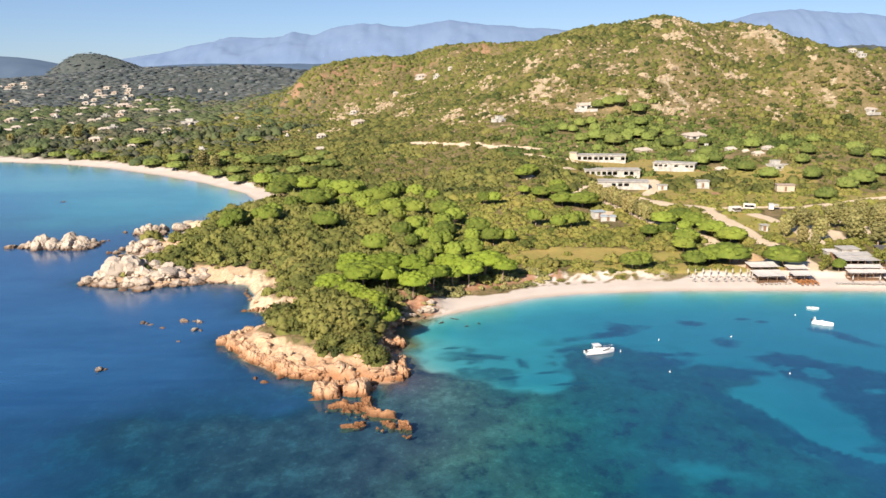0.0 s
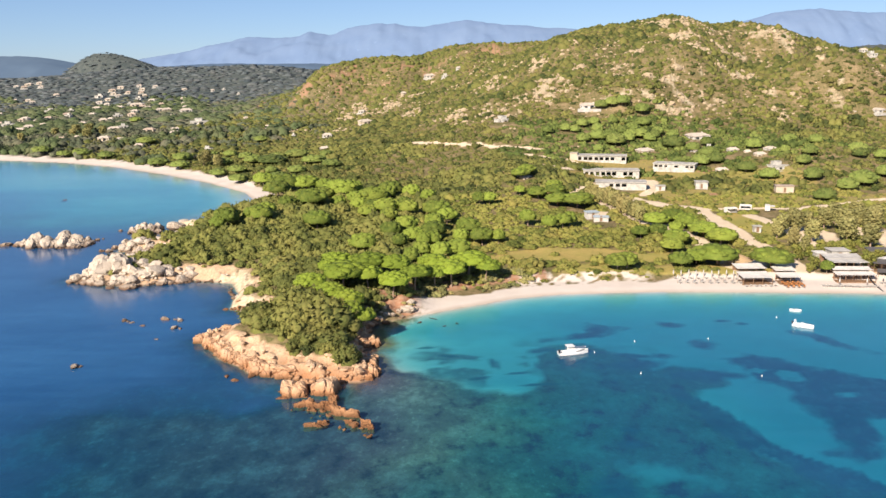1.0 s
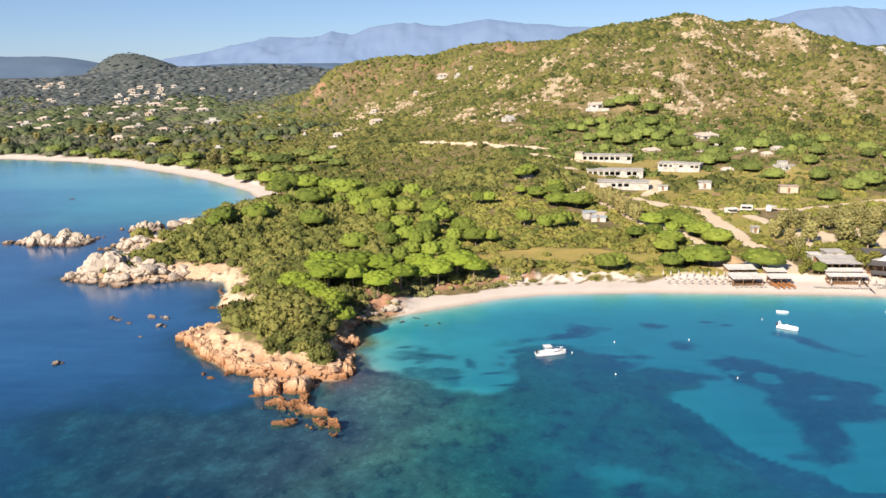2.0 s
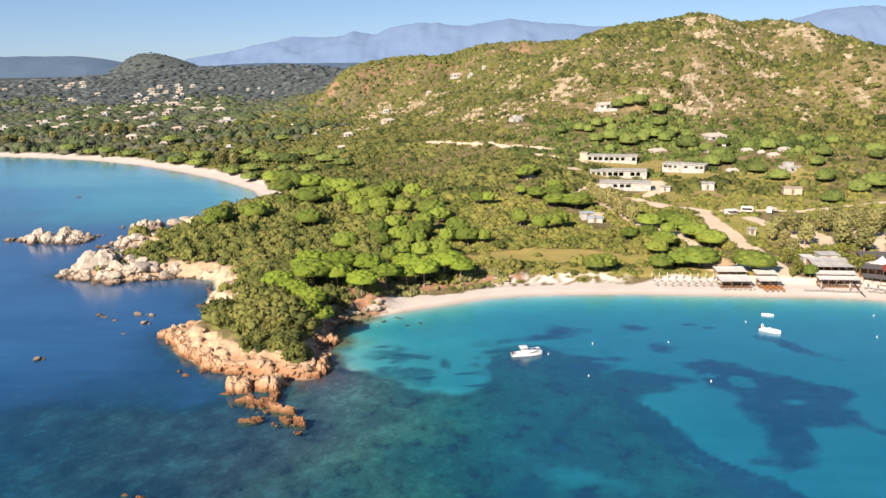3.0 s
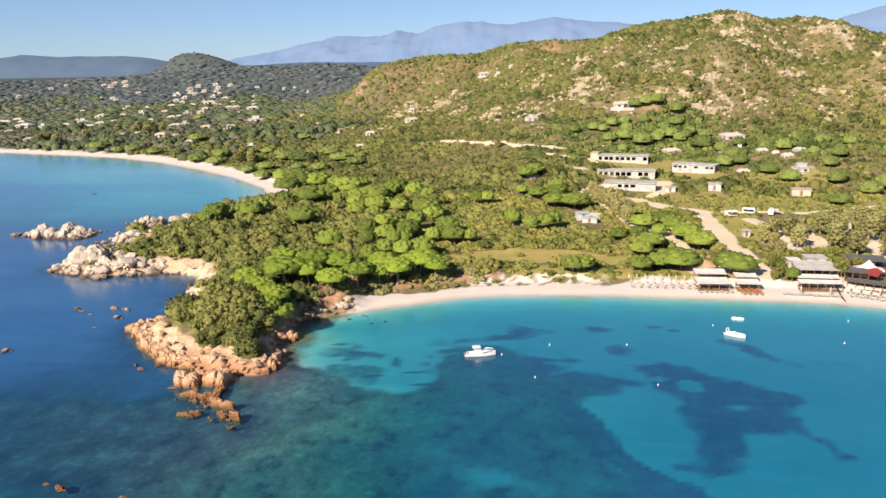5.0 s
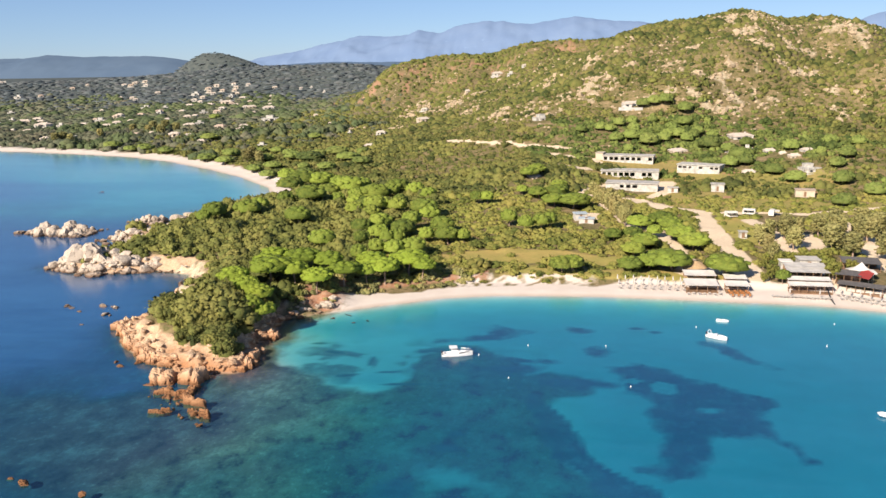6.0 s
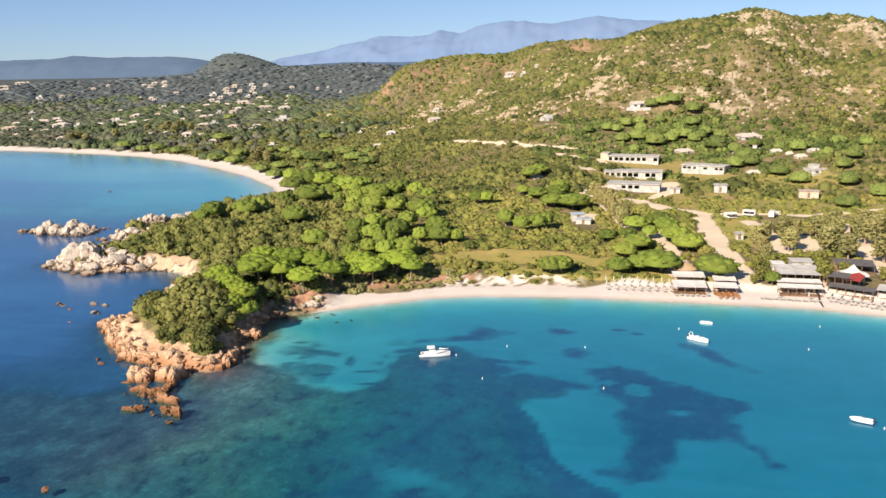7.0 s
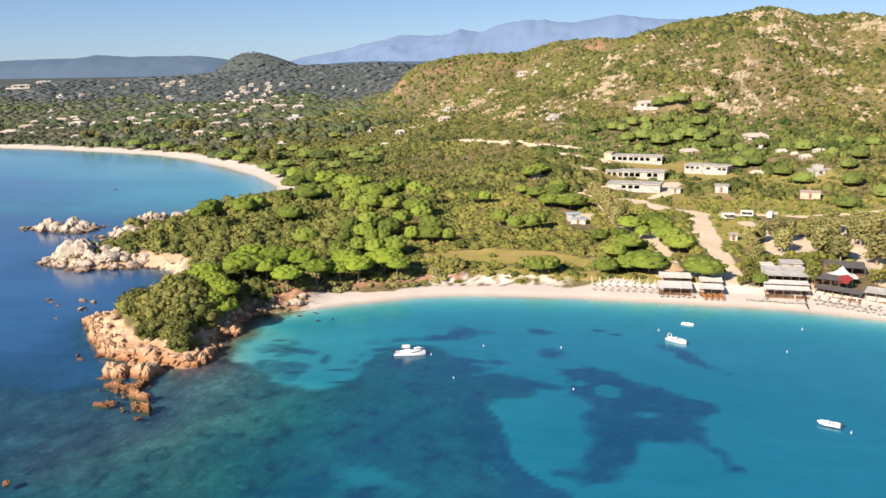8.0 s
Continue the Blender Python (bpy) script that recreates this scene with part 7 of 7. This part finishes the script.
drain = mesh_of("drain_pipe", *tube([(118.6, 207.5, ground_z(118.6, 207.5) + 0.12), (118.2, 203, ground_z(118.2, 203) + 0.12), (117.6, 199.5, ground_z(117.6, 199.5) + 0.14), (117.6, 196.5, 0.12)], [0.22, 0.2, 0.2, 0.18], 8), M_DARKPAINT)
tagged(drain, "dark drain pipe running down the sand to the water", "pipe")

YELLOW = [broad_tree("garden_tree", 70 + k, 2.2, 4.2, M_MAQUIS, "rounded olive-green garden tree beside the restaurant", "garden trees", 0.0, 12) for k in range(2)]
done = set()
for n_, (px, py, sc) in enumerate(((106.8, 212, 0.9), (121.6, 212, 1.15), (122.5, 215, 1.0), (104.5, 209.5, 0.6), (128.5, 220, 0.8), (119, 229, 0.9), (122, 230, 0.8), (116, 229, 0.8), (136.5, 214, 0.9), (140, 216, 1.0), (143, 211, 0.9), (112, 226, 0.8), (109, 228, 0.7), (126, 232, 0.8), (107, 222, 0.6))):
    plant(YELLOW, done, px, py, sc, 1.0, 1300 + n_)


# ---- boats and buoys ----
def hull_shape(length, beam, side, bow=0.45):
    """An open V hull from stern to stem, with an inner floor."""
    sts, vs, fs = 12, [], []
    for i_ in range(sts):
        u = i_ / (sts - 1)
        half = beam / 2 * (1 - max(0, (u - 0.45) / 0.55) ** 2.2) * (0.92 + 0.08 * min(1, u * 4)) + 0.02
        sheer = side * (1 + bow * u * u)
        keel = -0.28 * (1 - max(0, (u - 0.7) / 0.3) ** 2)
        x_ = (u - 0.5) * length
        ring = [(-half, sheer), (-half * 0.96, sheer * 0.45), (-half * 0.78, -0.05), (0, keel), (half * 0.78, -0.05), (half * 0.96, sheer * 0.45), (half, sheer), (half * 0.88, sheer), (half * 0.82, 0.22), (0, 0.18), (-half * 0.82, 0.22), (-half * 0.88, sheer)]
        vs += [(x_, a, b) for a, b in ring]
    n = 12
    for i_ in range(sts - 1):
        for k in range(n):
            a, b = i_ * n + k, i_ * n + (k + 1) % n
            fs += [(a, a + n, b + n), (a, b + n, b)]
    for end in (0, (sts - 1) * n):
        for k in range(1, n - 1):
            fs.append((end, end + k, end + k + 1) if end == 0 else (end, end + k + 1, end + k))
    return np.array(vs), np.array(fs)


def outboard(parent, x, z):
    ob = solid("outboard_motor", [box(x - 0.32, x + 0.1, -0.17, 0.17, z + 0.15, z + 0.62), box(x - 0.18, x, -0.07, 0.07, z - 0.7, z + 0.15)], M_DARKPAINT, parent, "dark outboard motor on the stern")
    return ob


def float_at(root, x, y, turn, size=1.0):
    root.matrix_basis = Matrix.Translation((x, y, 0)) @ Euler((0, 0, radians(turn))).to_matrix().to_4x4() @ Matrix.Scale(size, 4)


cruiser = new("cabin_boat")
hl = mesh_of("hull", *hull_shape(7.2, 2.3, 0.58, 0.7), M_HULL, None, False)
hl.parent = cruiser
solid("foredeck", [(np.array([(0.2, -0.95, 0.86), (0.2, 0.95, 0.86), (2.7, 0.12, 1.12), (2.7, -0.12, 1.12), (0.2, -0.6, 1.25), (0.2, 0.6, 1.25), (1.7, 0.2, 1.2), (1.7, -0.2, 1.2)], float), np.array([(0, 4, 7), (0, 7, 3), (1, 2, 6), (1, 6, 5), (4, 5, 6), (4, 6, 7), (3, 7, 6), (3, 6, 2), (0, 1, 5), (0, 5, 4), (0, 3, 2), (0, 2, 1)]))], M_HULL, cruiser)
cab = solid("cabin", [box(-1.3, 0.3, -0.8, 0.8, 0.25, 1.5)], M_HULL, cruiser)
solid("windscreen", [(np.array([(0.32, -0.75, 1.30), (0.32, 0.75, 1.30), (-0.15, 0.7, 1.98), (-0.15, -0.7, 1.98), (0.36, -0.75, 1.30), (0.36, 0.75, 1.30), (-0.11, 0.7, 1.98), (-0.11, -0.7, 1.98)], float), np.array([(0, 1, 2), (0, 2, 3), (4, 6, 5), (4, 7, 6), (0, 4, 5), (0, 5, 1), (3, 2, 6), (3, 6, 7), (0, 3, 7), (0, 7, 4), (1, 5, 6), (1, 6, 2)]))], M_DARKGLASS, cab)
solid("hardtop", [box(-1.8, 0.05, -0.95, 0.95, 2.0, 2.1)], M_HULL, cruiser)
for px in (-1.65, -0.2):
    for py in (-0.8, 0.8):
        solid("post", [tube([(px, py, 0.7), (px, py, 2.0)], [0.03, 0.03], 6)], M_STEEL, cruiser)
solid("bow_rail", [tube([(1.0, -0.8, 1.35), (2.4, -0.4, 1.5), (3.15, 0, 1.55), (2.4, 0.4, 1.5), (1.0, 0.8, 1.35)], [0.025] * 5, 6)], M_STEEL, cruiser)
outboard(cruiser, -3.35, 0.6)
float_at(cruiser, 33.3, 155.0, 12, 0.87)
tagged(cruiser, "small white cabin cruiser with a hardtop moored in the bay", "boat")

open_boat = new("open_boat")
hl = mesh_of("hull", *hull_shape(5.2, 1.9, 0.6), M_HULL, None, False)
hl.parent = open_boat
solid("console", [box(-0.5, 0.1, -0.4, 0.4, 0.2, 1.1)], M_HULL, open_boat)
solid("bench", [box(-1.6, -1.2, -0.7, 0.7, 0.2, 0.55)], M_HULL, open_boat)
solid("arch", [tube([(-1.9, -0.8, 0.6), (-2.1, -0.75, 1.5), (-2.15, 0, 1.75), (-2.1, 0.75, 1.5), (-1.9, 0.8, 0.6)], [0.09] * 5, 8)], M_HULL, open_boat, "white stern arch")
outboard(open_boat, -2.6, 0.5)
float_at(open_boat, 86.2, 170.4, -35, 0.84)
tagged(open_boat, "white open motorboat with a stern arch at anchor", "boat")

tender = new("tender")
hl = mesh_of("hull", *hull_shape(3.0, 1.3, 0.35, 0.3), M_HULL, None, False)
hl.parent = tender
solid("thwart", [box(-0.5, -0.2, -0.55, 0.55, 0.22, 0.32), box(0.5, 0.75, -0.45, 0.45, 0.22, 0.32)], M_WOOD, tender)
float_at(tender, 89.4, 182.0, -16, 0.88)
tagged(tender, "small white rowing tender afloat near the beach", "boat")

rib = new("inflatable_boat")
hl = mesh_of("hull", *hull_shape(3.6, 1.2, 0.3, 0.3), M_RUBBER, None, False)
hl.parent = rib
solid("tube", [tube([(-1.9, -0.75, 0.35), (0.6, -0.75, 0.38), (1.5, -0.5, 0.45), (1.9, 0, 0.5), (1.5, 0.5, 0.45), (0.6, 0.75, 0.38), (-1.9, 0.75, 0.35)], [0.22] * 7, 10)], M_HULL, rib, "white inflated tube")
solid("seat", [box(-0.6, -0.2, -0.5, 0.5, 0.2, 0.65)], M_HULL, rib)
solid("console", [box(0.1, 0.4, -0.3, 0.3, 0.2, 0.95)], M_HULL, rib)
outboard(rib, -1.95, 0.45)
float_at(rib, 106.6, 133.4, 160, 0.84)
tagged(rib, "small white inflatable boat with a dark outboard", "boat")

buoy = mesh_of("mooring_buoy", *joined([(ICO[2][0] * np.array([0.13, 0.13, 0.12]) + np.array([0, 0, 0.1]), ICO[2][1]), tube([(0, 0, 0.3), (0, 0, 0.42)], [0.04, 0.04], 6)]), M_BUOY)
tagged(buoy, "small white mooring buoy floating in the bay", "buoy", "mooring buoys")
for n_, (px, py) in enumerate(((37.6, 155.4), (47.2, 161.8), (44.3, 143.8), (63, 163), (66.3, 141.8), (107, 167), (113, 182), (83, 177), (109.2, 131))):
    m = Matrix.Translation((px, py, 0))
    if n_ == 0:
        buoy.matrix_basis = m
    else:
        copy_thing(buoy, m)
